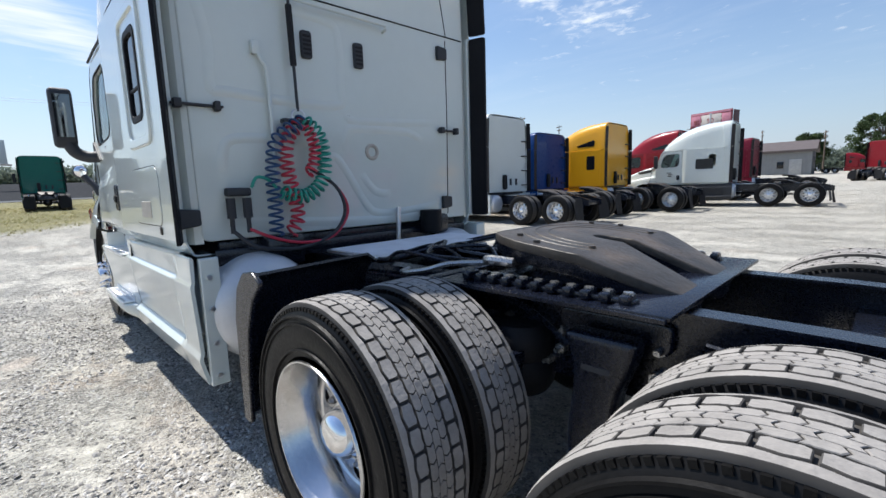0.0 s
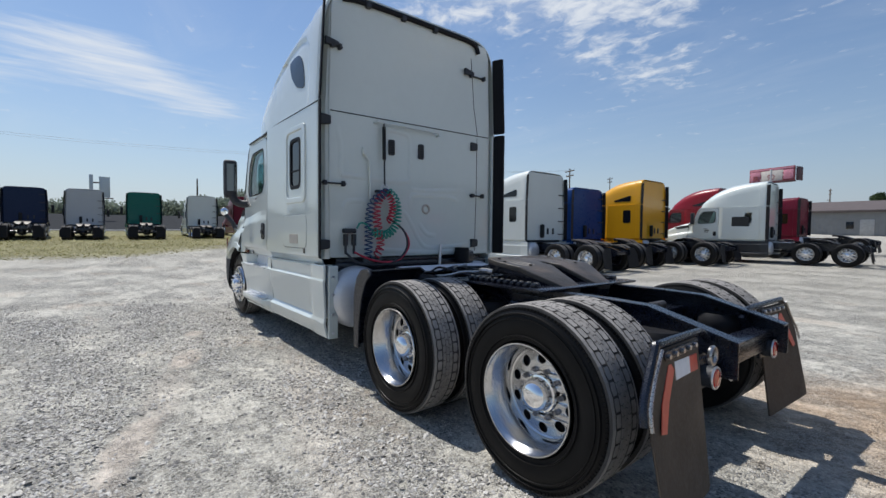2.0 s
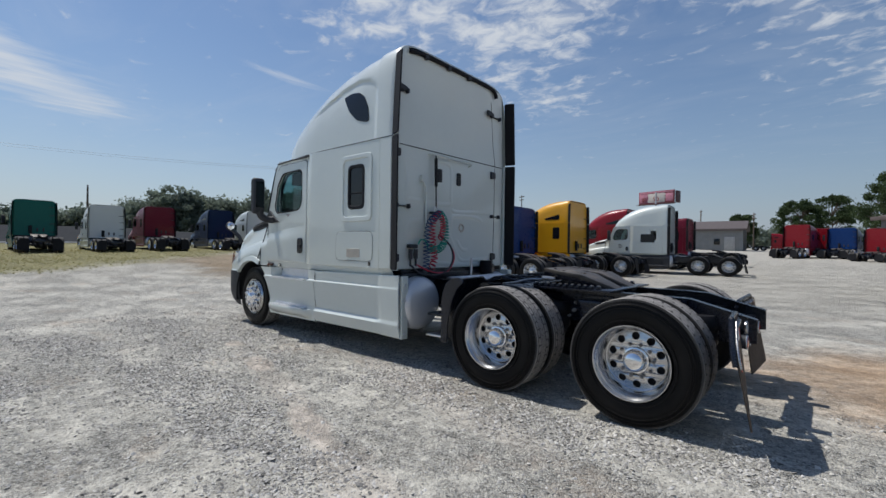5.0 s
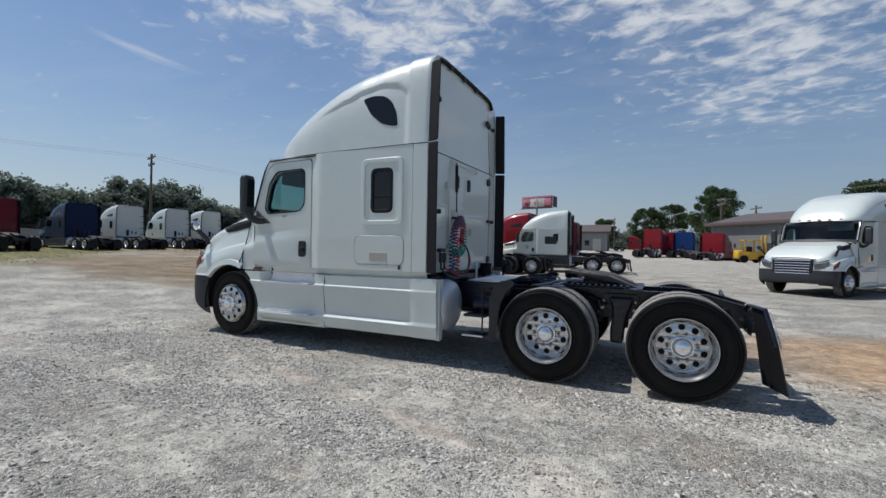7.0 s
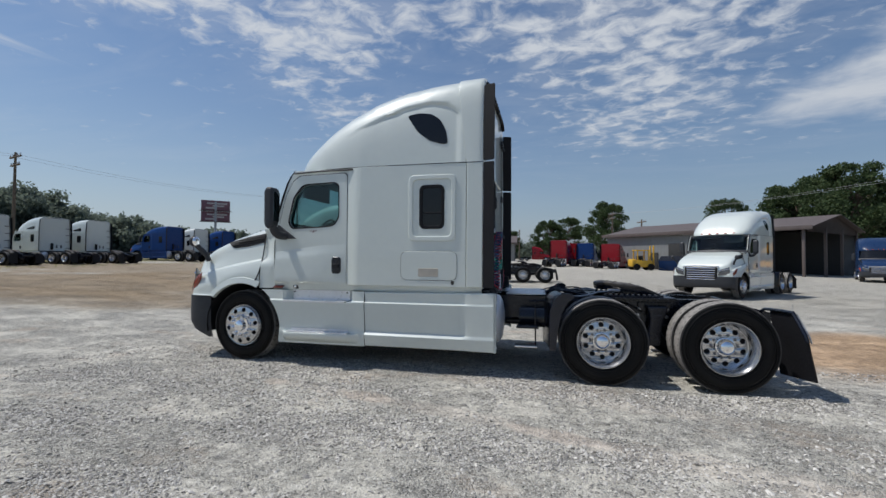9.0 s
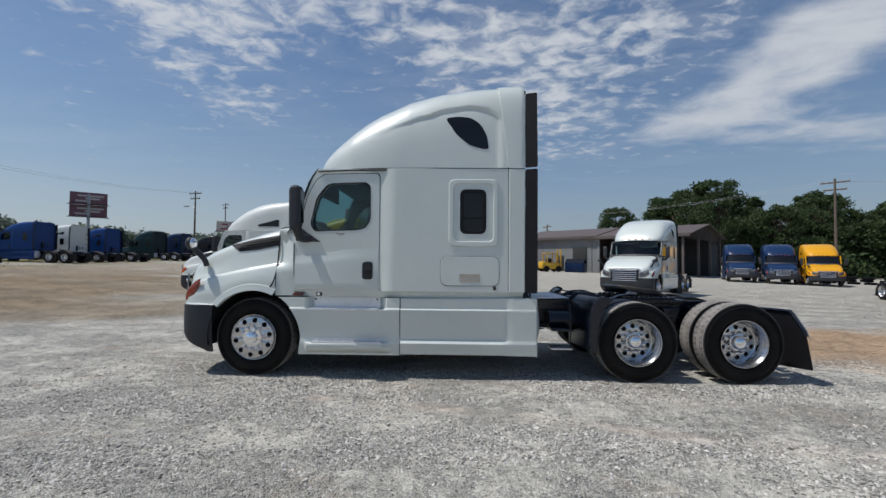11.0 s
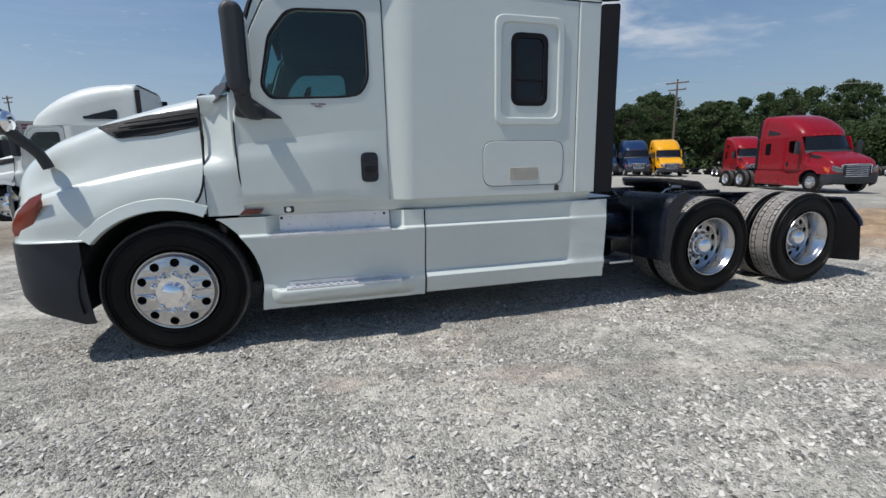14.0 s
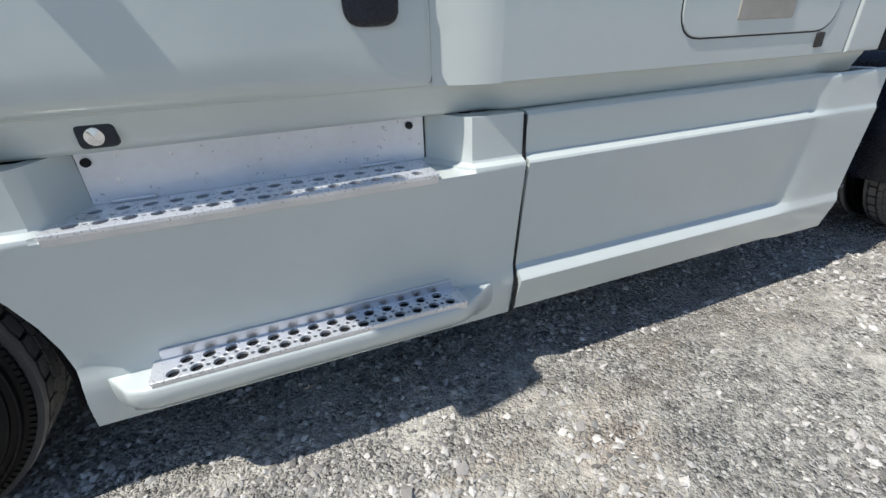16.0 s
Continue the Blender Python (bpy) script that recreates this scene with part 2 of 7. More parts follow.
DARKGLASS = mat("dark_glass", (0.008, 0.009, 0.011), 0.04, 0.0, 0.1, 2, coat=0.0, spec=0.4)
LAMPM = mat("headlamp_lens", (0.16, 0.165, 0.175), 0.06, 0.5, 0.3, 14, coat=0.6)
MARKER = mat("marker_lens", (0.20, 0.030, 0.014), 0.15, 0.0, 0.1, 6, coat=0.4)
TREADPLATE = mat("tread_plate", (0.82, 0.82, 0.82), 0.30, 0.55, 0.12, 8, 0.1, 120)
BOLTM = mat("bright_steel", (0.42, 0.41, 0.40), 0.28, 0.9, 0.3, 12, 0.2, 60)
NUTM = mat("dull_nut", (0.30, 0.30, 0.31), 0.30, 1.0, 0.2, 20)
AMBER = mat("amber_lens", (0.60, 0.10, 0.015), 0.12, 0.0, 0.1, 6, coat=0.6)
REDLENS = mat("red_lens", (0.42, 0.012, 0.012), 0.12, 0.0, 0.1, 6, coat=0.6)
WHITETAPE = mat("white_tape", (0.75, 0.76, 0.78), 0.4, 0.0, 0.1, 20)
REDTAPE = mat("red_tape", (0.62, 0.10, 0.06), 0.4, 0.0, 0.1, 20)
FLAPM = mat("flap_rubber", (0.082, 0.062, 0.046), 0.7, 0.0, 0.25, 4, 0.1, 60, dirt=(0.17, 0.132, 0.098), dirt_amount=0.6, spec=0.25)
HOSE_R = mat("red_hose", (0.50, 0.03, 0.06), 0.35, 0.0, 0.1, 9)
HOSE_G = mat("green_hose", (0.015, 0.30, 0.22), 0.35, 0.0, 0.1, 9)
HOSE_B = mat("blue_hose", (0.015, 0.06, 0.16), 0.35, 0.0, 0.1, 9)
VENTM = mat("beige_vent", (0.44, 0.40, 0.34), 0.6, 0.0, 0.15, 12)
INTERIOR = mat("cab_trim", (0.045, 0.047, 0.05), 0.7, 0.0, 0.15, 6)
SEATM = mat("seat_cloth", (0.075, 0.077, 0.08), 0.85, 0.0, 0.15, 9)
ORANGEM = mat("yellow_machine_paint", (0.62, 0.36, 0.03), 0.5, 0.0, 0.15, 4)


# ---- building helpers ----
def part(name, data, material, parent=None, label="", angle=35):
    """One mesh object from a bmesh or a mesh, under parent."""
    if isinstance(data, bmesh.types.BMesh):
        me = bpy.data.meshes.new(name)
        data.to_mesh(me)
        data.free()
    else:
        me = data
        me.name = name
    mats = material if isinstance(material, (list, tuple)) else [material]
    if not len(me.materials):
        for m in mats:
            me.materials.append(m)
    if angle == 35 and me.get("sheet"):
        angle = 11
    if angle:
        me.polygons.foreach_set("use_smooth", [True] * len(me.polygons))
        me.set_sharp_from_angle(angle=radians(angle))
    ob = new(name, me)
    if parent:
        ob.parent = parent
    if label:
        tagged(ob, label)
    return ob


def thing(name, m, label, category, group="", kind=""):
    e = new(name)
    e.empty_display_size = 0.3
    e.matrix_world = m
    return tagged(e, label, category, group, kind)


def box(bm, x0, x1, y0, y1, z0, z1, bevel=0.0, seg=2, mi=0):
    r = bmesh.ops.create_cube(bm, size=1.0)
    vs = r["verts"]
    for v in vs:
        v.co = Vector(((x0 + x1) / 2 + v.co.x * (x1 - x0), (y0 + y1) / 2 + v.co.y * (y1 - y0), (z0 + z1) / 2 + v.co.z * (z1 - z0)))
    fs = {f for v in vs for f in v.link_faces}
    if bevel:
        es = list({e for v in vs for e in v.link_edges})
        out = bmesh.ops.bevel(bm, geom=es, offset=min(bevel, 0.45 * min(abs(x1 - x0), abs(y1 - y0), abs(z1 - z0))), segments=seg, affect="EDGES", profile=0.5)
        fs = set(out["faces"]) | {f for f in fs if f.is_valid}
        vs = list({v for f in fs for v in f.verts})
    for f in fs:
        if f.is_valid:
            f.material_index = mi
    return vs


def boxed(name, dims, material, parent, bevel=0.01, label=""):
    bm = bmesh.new()
    box(bm, *dims, bevel)
    return part(name, bm, material, parent, label)


def plate(outer, holes=(), depth=0.02, bevel=0.003, res=1):
    """A flat sheet with holes: outlines in (u, v), its thickness in w from 0 to depth, edges rounded. Returns a mesh."""
    cu = bpy.data.curves.new("outline", "CURVE")
    cu.dimensions, cu.fill_mode = "2D", "BOTH"
    cu.extrude, cu.bevel_depth, cu.bevel_resolution = depth / 2 - bevel, bevel, res
    cu.offset = -bevel
    for loop in (outer, *holes):
        sp = cu.splines.new("POLY")
        sp.points.add(len(loop) - 1)
        for p, q in zip(sp.points, loop):
            p.co = (q[0], q[1], 0, 1)
        sp.use_cyclic_u = True
    ob = bpy.data.objects.new("outline", cu)
    me = bpy.data.meshes.new_from_object(ob)
    bpy.data.objects.remove(ob)
    bpy.data.curves.remove(cu)
    me.transform(Matrix.Translation((0, 0, depth / 2)))
    me.materials.clear()
    me["sheet"] = 1
    return me


def on_side(me, y, s):
    """Stands a sheet up along x and z, with its outer face at y * s (s = -1: the driver's side)."""
    d = max(v.co.z for v in me.vertices)
    for v in me.vertices:
        u, w, t = v.co
        v.co = (u, s * (y - d + t), w)
    if s > 0:
        me.flip_normals()
    me.update()
    # u, w, t -> x, z, outward: keep the faces outward
    return fix(me)


def on_back(me, x):
    """Stands a sheet up along y and z, with its outer face at x (facing +x)."""
    d = max(v.co.z for v in me.vertices)
    for v in me.vertices:
        u, w, t = v.co
        v.co = (x - d + t, u, w)
    me.update()
    return fix(me)


def flat(me, z):
    d = max(v.co.z for v in me.vertices)
    for v in me.vertices:
        v.co.z += z - d
    me.update()
    return fix(me)


def fix(me):
    bm = bmesh.new()
    bm.from_mesh(me)
    bmesh.ops.remove_doubles(bm, verts=bm.verts, dist=1e-5)
    bmesh.ops.recalc_face_normals(bm, faces=bm.faces)
    bm.to_mesh(me)
    bm.free()
    return me


def rounded(pts, r, n=5):
    """A polygon with its corners rounded."""
    out = []
    k = len(pts)
    for i in range(k):
        p0, p, p1 = Vector(pts[i - 1]), Vector(pts[i]), Vector(pts[(i + 1) % k])
        a, b = (p0 - p), (p1 - p)
        rr = min(r, a.length * 0.45, b.length * 0.45)
        a, b = p + a.normalized() * rr, p + b.normalized() * rr
        for j in range(n + 1):
            t = j / n
            out.append(tuple(a * (1 - t) ** 2 + p * 2 * t * (1 - t) + b * t * t))
    return out


def rect(u0, u1, v0, v1, r=0.02, n=5):
    return rounded([(u0, v0), (u1, v0), (u1, v1), (u0, v1)], r, n)


def circle(u, v, r, n=16):
    return [(u + r * math.cos(2 * math.pi * i / n), v + r * math.sin(2 * math.pi * i / n)) for i in range(n)]


def grid_mesh(rows, closed=False, thick=0.0):
    """A sheet through rows of points; thick: a second skin behind it."""
    bm = bmesh.new()
    vs = [[bm.verts.new(p) for p in r] for r in rows]
    n = len(rows[0])
    for a, b in zip(vs, vs[1:]):
        for j in range(n if closed else n - 1):
            bm.faces.new((a[j], a[(j + 1) % n], b[(j + 1) % n], b[j]))
    bmesh.ops.recalc_face_normals(bm, faces=bm.faces)
    if thick:
        bmesh.ops.solidify(bm, geom=list(bm.faces), thickness=thick)
    return bm


def lathe(profile, seg=48, axis="y", closed=False):
    """A turned shape: profile of (along the axis, radius)."""
    rows = []
    for a, r in profile:
        ring = []
        for i in range(seg):
            t = 2 * math.pi * i / seg
            c, s = r * math.cos(t), r * math.sin(t)
            ring.append({"y": (c, a, s), "x": (a, c, s), "z": (c, s, a)}[axis])
        rows.append(ring)
    if closed:
        rows.append(rows[0])
    bm = grid_mesh(rows, closed=True)
    bmesh.ops.remove_doubles(bm, verts=bm.verts, dist=1e-5)
    bmesh.ops.recalc_face_normals(bm, faces=bm.faces)
    return bm


def cyl(bm, p, q, r, seg=12, r2=None):
    p, q = Vector(p), Vector(q)
    d = q - p
    m = Matrix.Translation((p + q) / 2) @ d.to_track_quat("Z", "Y").to_matrix().to_4x4()
    bmesh.ops.create_cone(bm, cap_ends=True, cap_tris=False, segments=seg, radius1=r, radius2=r if r2 is None else r2, depth=d.length, matrix=m)


def tube(points, r, seg=8, smooth=4):
    """A pipe through points."""
    pts = catmull([Vector(p) for p in points], smooth) if smooth > 1 else [Vector(p) for p in points]
    rows = []
    up = None
    for i, p in enumerate(pts):
        d = (pts[min(i + 1, len(pts) - 1)] - pts[max(i - 1, 0)]).normalized()
        if up is None:
            up = d.orthogonal().normalized()
        up = (up - d * up.dot(d)).normalized()
        side = d.cross(up)
        rows.append([p + (up * math.cos(2 * math.pi * k / seg) + side * math.sin(2 * math.pi * k / seg)) * r for k in range(seg)])
    bm = grid_mesh(rows, closed=True)
    for ring in (rows[0], rows[-1]):
        bm.faces.new([bm.verts.new(q) for q in ring])
    bmesh.ops.remove_doubles(bm, verts=bm.verts, dist=1e-5)
    bmesh.ops.recalc_face_normals(bm, faces=bm.faces)
    return bm


def catmull(pts, n):
    out = []
    for i in range(len(pts) - 1):
        p0, p1, p2, p3 = pts[max(i - 1, 0)], pts[i], pts[i + 1], pts[min(i + 2, len(pts) - 1)]
        for j in range(n):
            t = j / n
            out.append(0.5 * (2 * p1 + (p2 - p0) * t + (2 * p0 - 5 * p1 + 4 * p2 - p3) * t * t + (3 * p1 - p0 - 3 * p2 + p3) * t ** 3))
    out.append(pts[-1])
    return out


def lerp(x, xs, ys):
    return float(np.interp(x, xs, ys))


def repaint(ob, old, new_mat):
    """Gives a copy its own paint."""
    for o in (ob, *ob.children_recursive):
        for s in o.material_slots:
            if s.material == old:
                s.link = "OBJECT"
                s.material = new_mat


# ---- the yard's ground ----
def ground(x, y):
    z = 0.0
    if x < -16:
        z += 0.028 * min(-16 - x, 44)
    if x > 4:
        z -= 0.02 * min(x - 4, 45)
    f = max(0.0, min(1.0, (-x - 8) / 14))
    z += f * 0.017 * max(0.0, min(y, 150) - 1) + (1 - f) * 0.016 * max(0.0, min(y, 150) - 15)
    return z


# ---- tractor units: local frame, heading -x, rear axle at x = 0, centre line y = 0 ----
CABW, SLW = 1.195, 1.243
HUBZ, TR = 0.503, 0.503


def tyre_mesh(w, R, blocks=True, seg=96):
    """A truck tyre with its tread, outer side at y = 0, width w towards +y."""
    prof = [(0.035, 0.292), (0.012, 0.31), (0.002, 0.36), (0.0, 0.40), (0.006, 0.45), (0.022, R - 0.028), (0.034, R - 0.012),
            (w - 0.034, R - 0.012), (w - 0.022, R - 0.028), (w - 0.006, 0.45), (w, 0.40), (w - 0.002, 0.36), (w - 0.012, 0.31), (w - 0.035, 0.292)]
    bm = lathe(prof, seg, closed=True)
    for f in bm.faces:
        if min(math.hypot(v.co.x, v.co.z) for v in f.verts) > R - 0.02:
            f.material_index = 1
    if blocks:
        # plain shoulder ribs with a wavy inner edge, rounded blocks beside them, three sliced ribs in the middle
        c = w / 2
        rows = [("rib", 0.026, 0.047, 44), ("block", 0.053, 0.095, 44), ("mid", 0.101, 0.127, 62), ("mid", 0.130, w - 0.130, 62), ("mid", w - 0.127, w - 0.101, 62), ("block", w - 0.095, w - 0.053, 44), ("rib", w - 0.047, w - 0.026, 44)]
        verts, faces, flank = [], [], []
        for k, (form, y0, y1, n) in enumerate(rows):
            far = y0 > c
            for i in range(n):
                da = 2 * math.pi / n
                a0 = da * (i + (0.5 if k in (3, 5) else 0.0))
                if form == "rib":
                    # outline in shares of the pitch and offsets towards the middle of the tread
                    shape = [(0.0, 0.0), (0.5, 0.0), (1.0, 0.0), (1.0, 1.10), (0.75, 0.97), (0.5, 0.86), (0.25, 0.97), (0.0, 1.10)]
                elif form == "block":
                    shape = [(0.05, 0.10), (0.28, 0.02), (0.5, -0.06), (0.72, 0.02), (0.95, 0.10), (0.95, 0.88), (0.80, 1.0), (0.5, 0.93), (0.20, 1.0), (0.05, 0.88)]
                else:
                    t_ = 0.16 if k == 3 else -0.16
                    shape = [(0.03, 0.0), (0.5 + t_, -0.05), (0.97, 0.0), (0.97 + t_, 0.5), (0.97, 1.0), (0.5 + t_, 1.05), (0.03, 1.0), (0.03 + t_, 0.5)]
                pts = [(a0 + da * u, (y1 - (y1 - y0) * v) if far else (y0 + (y1 - y0) * v)) for u, v in shape]
                if far:
                    pts.reverse()
                m = len(pts)
                base = len(verts)
                am, ym = a0 + da * 0.5, (y0 + y1) / 2
                whole = form == "rib"
                for lift, shrink in ((R - 0.016, 1.0), (R - 0.002, 0.985), (R, 0.92)):
                    for a, y in pts:
                        aa = a if whole else am + (a - am) * shrink
                        yy = ym + (y - ym) * shrink
                        rr = lift - min(0.014, 0.22 * max(0.0, abs(yy - c) - (c - 0.045)))
                        verts.append((rr * math.cos(aa), yy, rr * math.sin(aa)))
                for q in range(2):
                    for j in range(m):
                        a, b = base + q * m + j, base + q * m + (j + 1) % m
                        faces.append((a, b, b + m, a + m))
                faces.append(tuple(base + 2 * m + j for j in range(m)))
                flank += [1] * m + [2 if form == "mid" else 1] * m + [2]
        me = bpy.data.meshes.new("pads")
        me.from_pydata(verts, [], faces)
        for p, q in zip(me.polygons, flank):
            p.material_index = q
        bm.from_mesh(me)
        bpy.data.meshes.remove(me)
        # small notches of the shoulder rib
        for y0, y1 in ((0.016, 0.024), (w - 0.024, w - 0.016)):
            for i in range(0, 132):
                a = 2 * math.pi * i / 132
                vs = box(bm, -0.007, 0.007, y0, y1, R - 0.034, R - 0.020, 0, mi=0)
                rot = Matrix.Rotation(a, 4, "Y")
                for v in vs:
                    v.co = rot @ v.co
        # raised bands on the sidewall
        for r0 in (0.335, 0.43, 0.455):
            rings = [[((r0 + dr) * math.cos(2 * math.pi * i / seg), yy, (r0 + dr) * math.sin(2 * math.pi * i / seg)) for i in range(seg)] for dr, yy in ((-0.006, 0.006), (-0.003, -0.003), (0.003, -0.003), (0.006, 0.008))]
            vs = [[bm.verts.new(p) for p in r] for r in rings]
            for a, b in zip(vs, vs[1:]):
                for j in range(seg):
                    bm.faces.new((a[j], a[(j + 1) % seg], b[(j + 1) % seg], b[j]))
    bmesh.ops.recalc_face_normals(bm, faces=bm.faces)
    me = bpy.data.meshes.new("tyre")
    bm.to_mesh(me)
    bm.free()
    for m in (TYRE, GROOVE, TREAD):
        me.materials.append(m)
    return me


TYRES = {}


def wheel(truck, x, y, s, kind, detail):
    """A wheel whose outer tyre face stands at y * s. kind: steer, outer, inner."""
    key = (kind == "steer", detail)
    if key not in TYRES:
        TYRES[key] = tyre_mesh(0.285, 0.507 if kind != "steer" else 0.502, detail, 96 if detail else 40)
    seg = 48 if detail else 28
    place = Matrix.Translation((x, y * s, HUBZ)) @ Matrix.Scale(-s, 4, (0, 1, 0)) if s > 0 else Matrix.Translation((x, y * s, HUBZ))
    wkey = ("rim", kind, detail)
    if wkey not in TYRES:
        if kind == "steer":
            prof = [(0.10, 0.27), (0.03, 0.285), (0.008, 0.298), (-0.004, 0.292), (-0.002, 0.284), (0.012, 0.276), (0.0, 0.27), (-0.014, 0.262)]
            bm = lathe(prof, seg)
            d = plate(circle(0, 0, 0.266, 48), [circle(0.222 * math.cos(k * math.pi / 5 + 0.2), 0.222 * math.sin(k * math.pi / 5 + 0.2), 0.030, 16) for k in range(10)], 0.016, 0.004)
            for v in d.vertices:
                u, w_, t = v.co
                r = math.hypot(u, w_)
                v.co = (u, -t - 0.012 - 0.03 * max(0, 1 - (r / 0.266) ** 2), w_)
            bm.from_mesh(d)
        elif kind == "outer":
            prof = [(0.012, 0.288), (0.004, 0.300), (-0.004, 0.297), (-0.004, 0.290), (0.014, 0.282), (0.03, 0.268), (0.07, 0.262), (0.085, 0.25), (0.165, 0.246), (0.176, 0.232)]
            bm = lathe(prof, seg)
            d = plate(circle(0, 0, 0.236, 48), [circle(0.194 * math.cos(k * math.pi / 5 + 0.35), 0.194 * math.sin(k * math.pi / 5 + 0.35), 0.029, 16) for k in range(10)], 0.016, 0.004)
            for v in d.vertices:
                u, w_, t = v.co
                r = math.hypot(u, w_)
                v.co = (u, 0.185 - t - 0.03 * max(0, 1 - (r / 0.23) ** 2), w_)
            bm.from_mesh(d)
            # the flange ring round the hub
            bmesh.ops.recalc_face_normals(bm, faces=bm.faces)
        else:
            bm = lathe([(0.02, 0.288), (0.0, 0.298), (0.0, 0.285), (0.10, 0.27), (0.26, 0.27), (0.285, 0.298)], seg)
        bmesh.ops.recalc_face_normals(bm, faces=bm.faces)
        me = bpy.data.meshes.new("wheel")
        bm.to_mesh(me)
        bm.free()
        me.materials.append(ALU if kind != "inner" else CHASSIS)
        TYRES[wkey] = me
    rim = part("wheel", TYRES[wkey], ALU, truck, "", 40)
    rim.matrix_basis = place
    t = part("tyre", TYRES[key], TYRE, rim, "black tyre with a dusty worn tread", 40)
    if kind != "inner":
        hk = ("hub", kind)
        if hk not in TYRES:
            if kind == "steer":
                bm = lathe([(-0.03, 0.125), (-0.055, 0.118), (-0.058, 0.085), (-0.075, 0.078), (-0.10, 0.068), (-0.112, 0.045), (-0.116, 0.001)], 32)
            else:
                bm = lathe([(0.15, 0.105), (0.135, 0.102), (0.132, 0.092), (0.10, 0.088), (0.075, 0.080), (0.055, 0.058), (0.047, 0.03), (0.045, 0.001)], 32)
            TYRES[hk] = bpy.data.meshes.new("hub_cap")
            bm.to_mesh(TYRES[hk])
            bm.free()
            TYRES[hk].materials.append(CHROME)
        part("hub_cap", TYRES[hk], CHROME, rim, "polished chrome hub cap", 40)
        if detail:
            if "lug" not in TYRES:
                bm = bmesh.new()
                cyl(bm, (0, 0, 0), (0, -0.03, 0), 0.021, 8)
                cyl(bm, (0, -0.03, 0), (0, -0.058, 0), 0.017, 10, 0.009)
                TYRES["lug"] = bpy.data.meshes.new("lug_nut")
                bm.to_mesh(TYRES["lug"])
                bm.free()
                TYRES["lug"].materials.append(CHROME)
            for k in range(10):
                a = k * math.pi / 5 + (0.2 if kind == "steer" else 0.05)
                o = part("lug_nut", TYRES["lug"], CHROME, rim)
                if kind != "steer":
                    o.material_slots[0].link = "OBJECT"
                    o.material_slots[0].material = NUTM
                o.location = (0.138 * math.cos(a), -0.040, 0.138 * math.sin(a)) if kind == "steer" else (0.132 * math.cos(a), 0.158, 0.132 * math.sin(a))
                if kind != "steer":
                    o.scale = (0.8, 0.55, 0.8)
        # a near-black disc whose colour stands in for the shade behind the wheel disc
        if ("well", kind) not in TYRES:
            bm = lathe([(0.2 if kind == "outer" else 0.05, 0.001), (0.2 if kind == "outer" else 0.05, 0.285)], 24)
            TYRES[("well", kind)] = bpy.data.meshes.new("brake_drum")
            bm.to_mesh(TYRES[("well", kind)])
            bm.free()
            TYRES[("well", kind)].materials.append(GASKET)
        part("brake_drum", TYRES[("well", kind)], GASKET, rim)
    return rim


# roof line (crown), by x
RX = [-5.56, -5.50, -5.42, -5.30, -5.05, -4.85, -4.65, -4.25, -3.83, -3.48, -3.20, -3.0, -2.74]
RZ = [2.73, 2.85, 2.98, 3.12, 3.345, 3.495, 3.61, 3.765, 3.858, 3.888, 3.890, 3.885, 3.893]
WX = [-5.56, -5.50, -5.40, -5.25, -5.0, -4.7, -4.4, -4.0, -2.7]
WW = [0.60, 0.80, 0.97, 1.08, 1.155, 1.195, 1.222, 1.238, SLW]


def roof_section(x, grow=0.0, high=1.0, n=22):
    zb = 2.705
    zt = zb + (lerp(x, RX, RZ) - zb) * high + grow
    w = lerp(x, WX, WW) + grow
    e = lerp(x, [-5.5, -4.6, -3.6, -2.7], [2.7, 3.6, 5.2, 8.5])
    out = []
    for i in range(2 * n + 1):
        a = math.pi * i / (2 * n)
        c, s_ = math.cos(a), math.sin(a)
        y = w * math.copysign(abs(c) ** (2 / e), c)
        z = zb + max(0.0, zt - zb) * abs(s_) ** (2 / e)
        y *= 1 - 0.055 * max(0.0, (z - zb) / max(zt - zb, 0.05)) ** 1.5 * min(1, (zt - zb))
        out.append((y, z))
    return out


def roof_side(x, z):
    """Half width of the raised roof at a height."""
    pts = [(z_, y) for y, z_ in roof_section(x, 0, 1.0, 40)[:41]]
    return lerp(z, [p[0] for p in pts], [p[1] for p in pts]) + dent(x, z)


def dent(x, z):
    """The shallow pressed panel in the side of the raised roof."""
    top = lerp(x, [-5.0, -4.6, -4.2, -3.8, -3.45, -3.2, -3.05], [2.98, 3.19, 3.36, 3.49, 3.545, 3.50, 3.35])
    e = min((top - z) / 0.028, (-3.03 - x) / 0.06, (x + 4.75) / 0.75)
    e = max(0.0, min(1.0, e))
    return -0.027 * e * e * (3 - 2 * e)


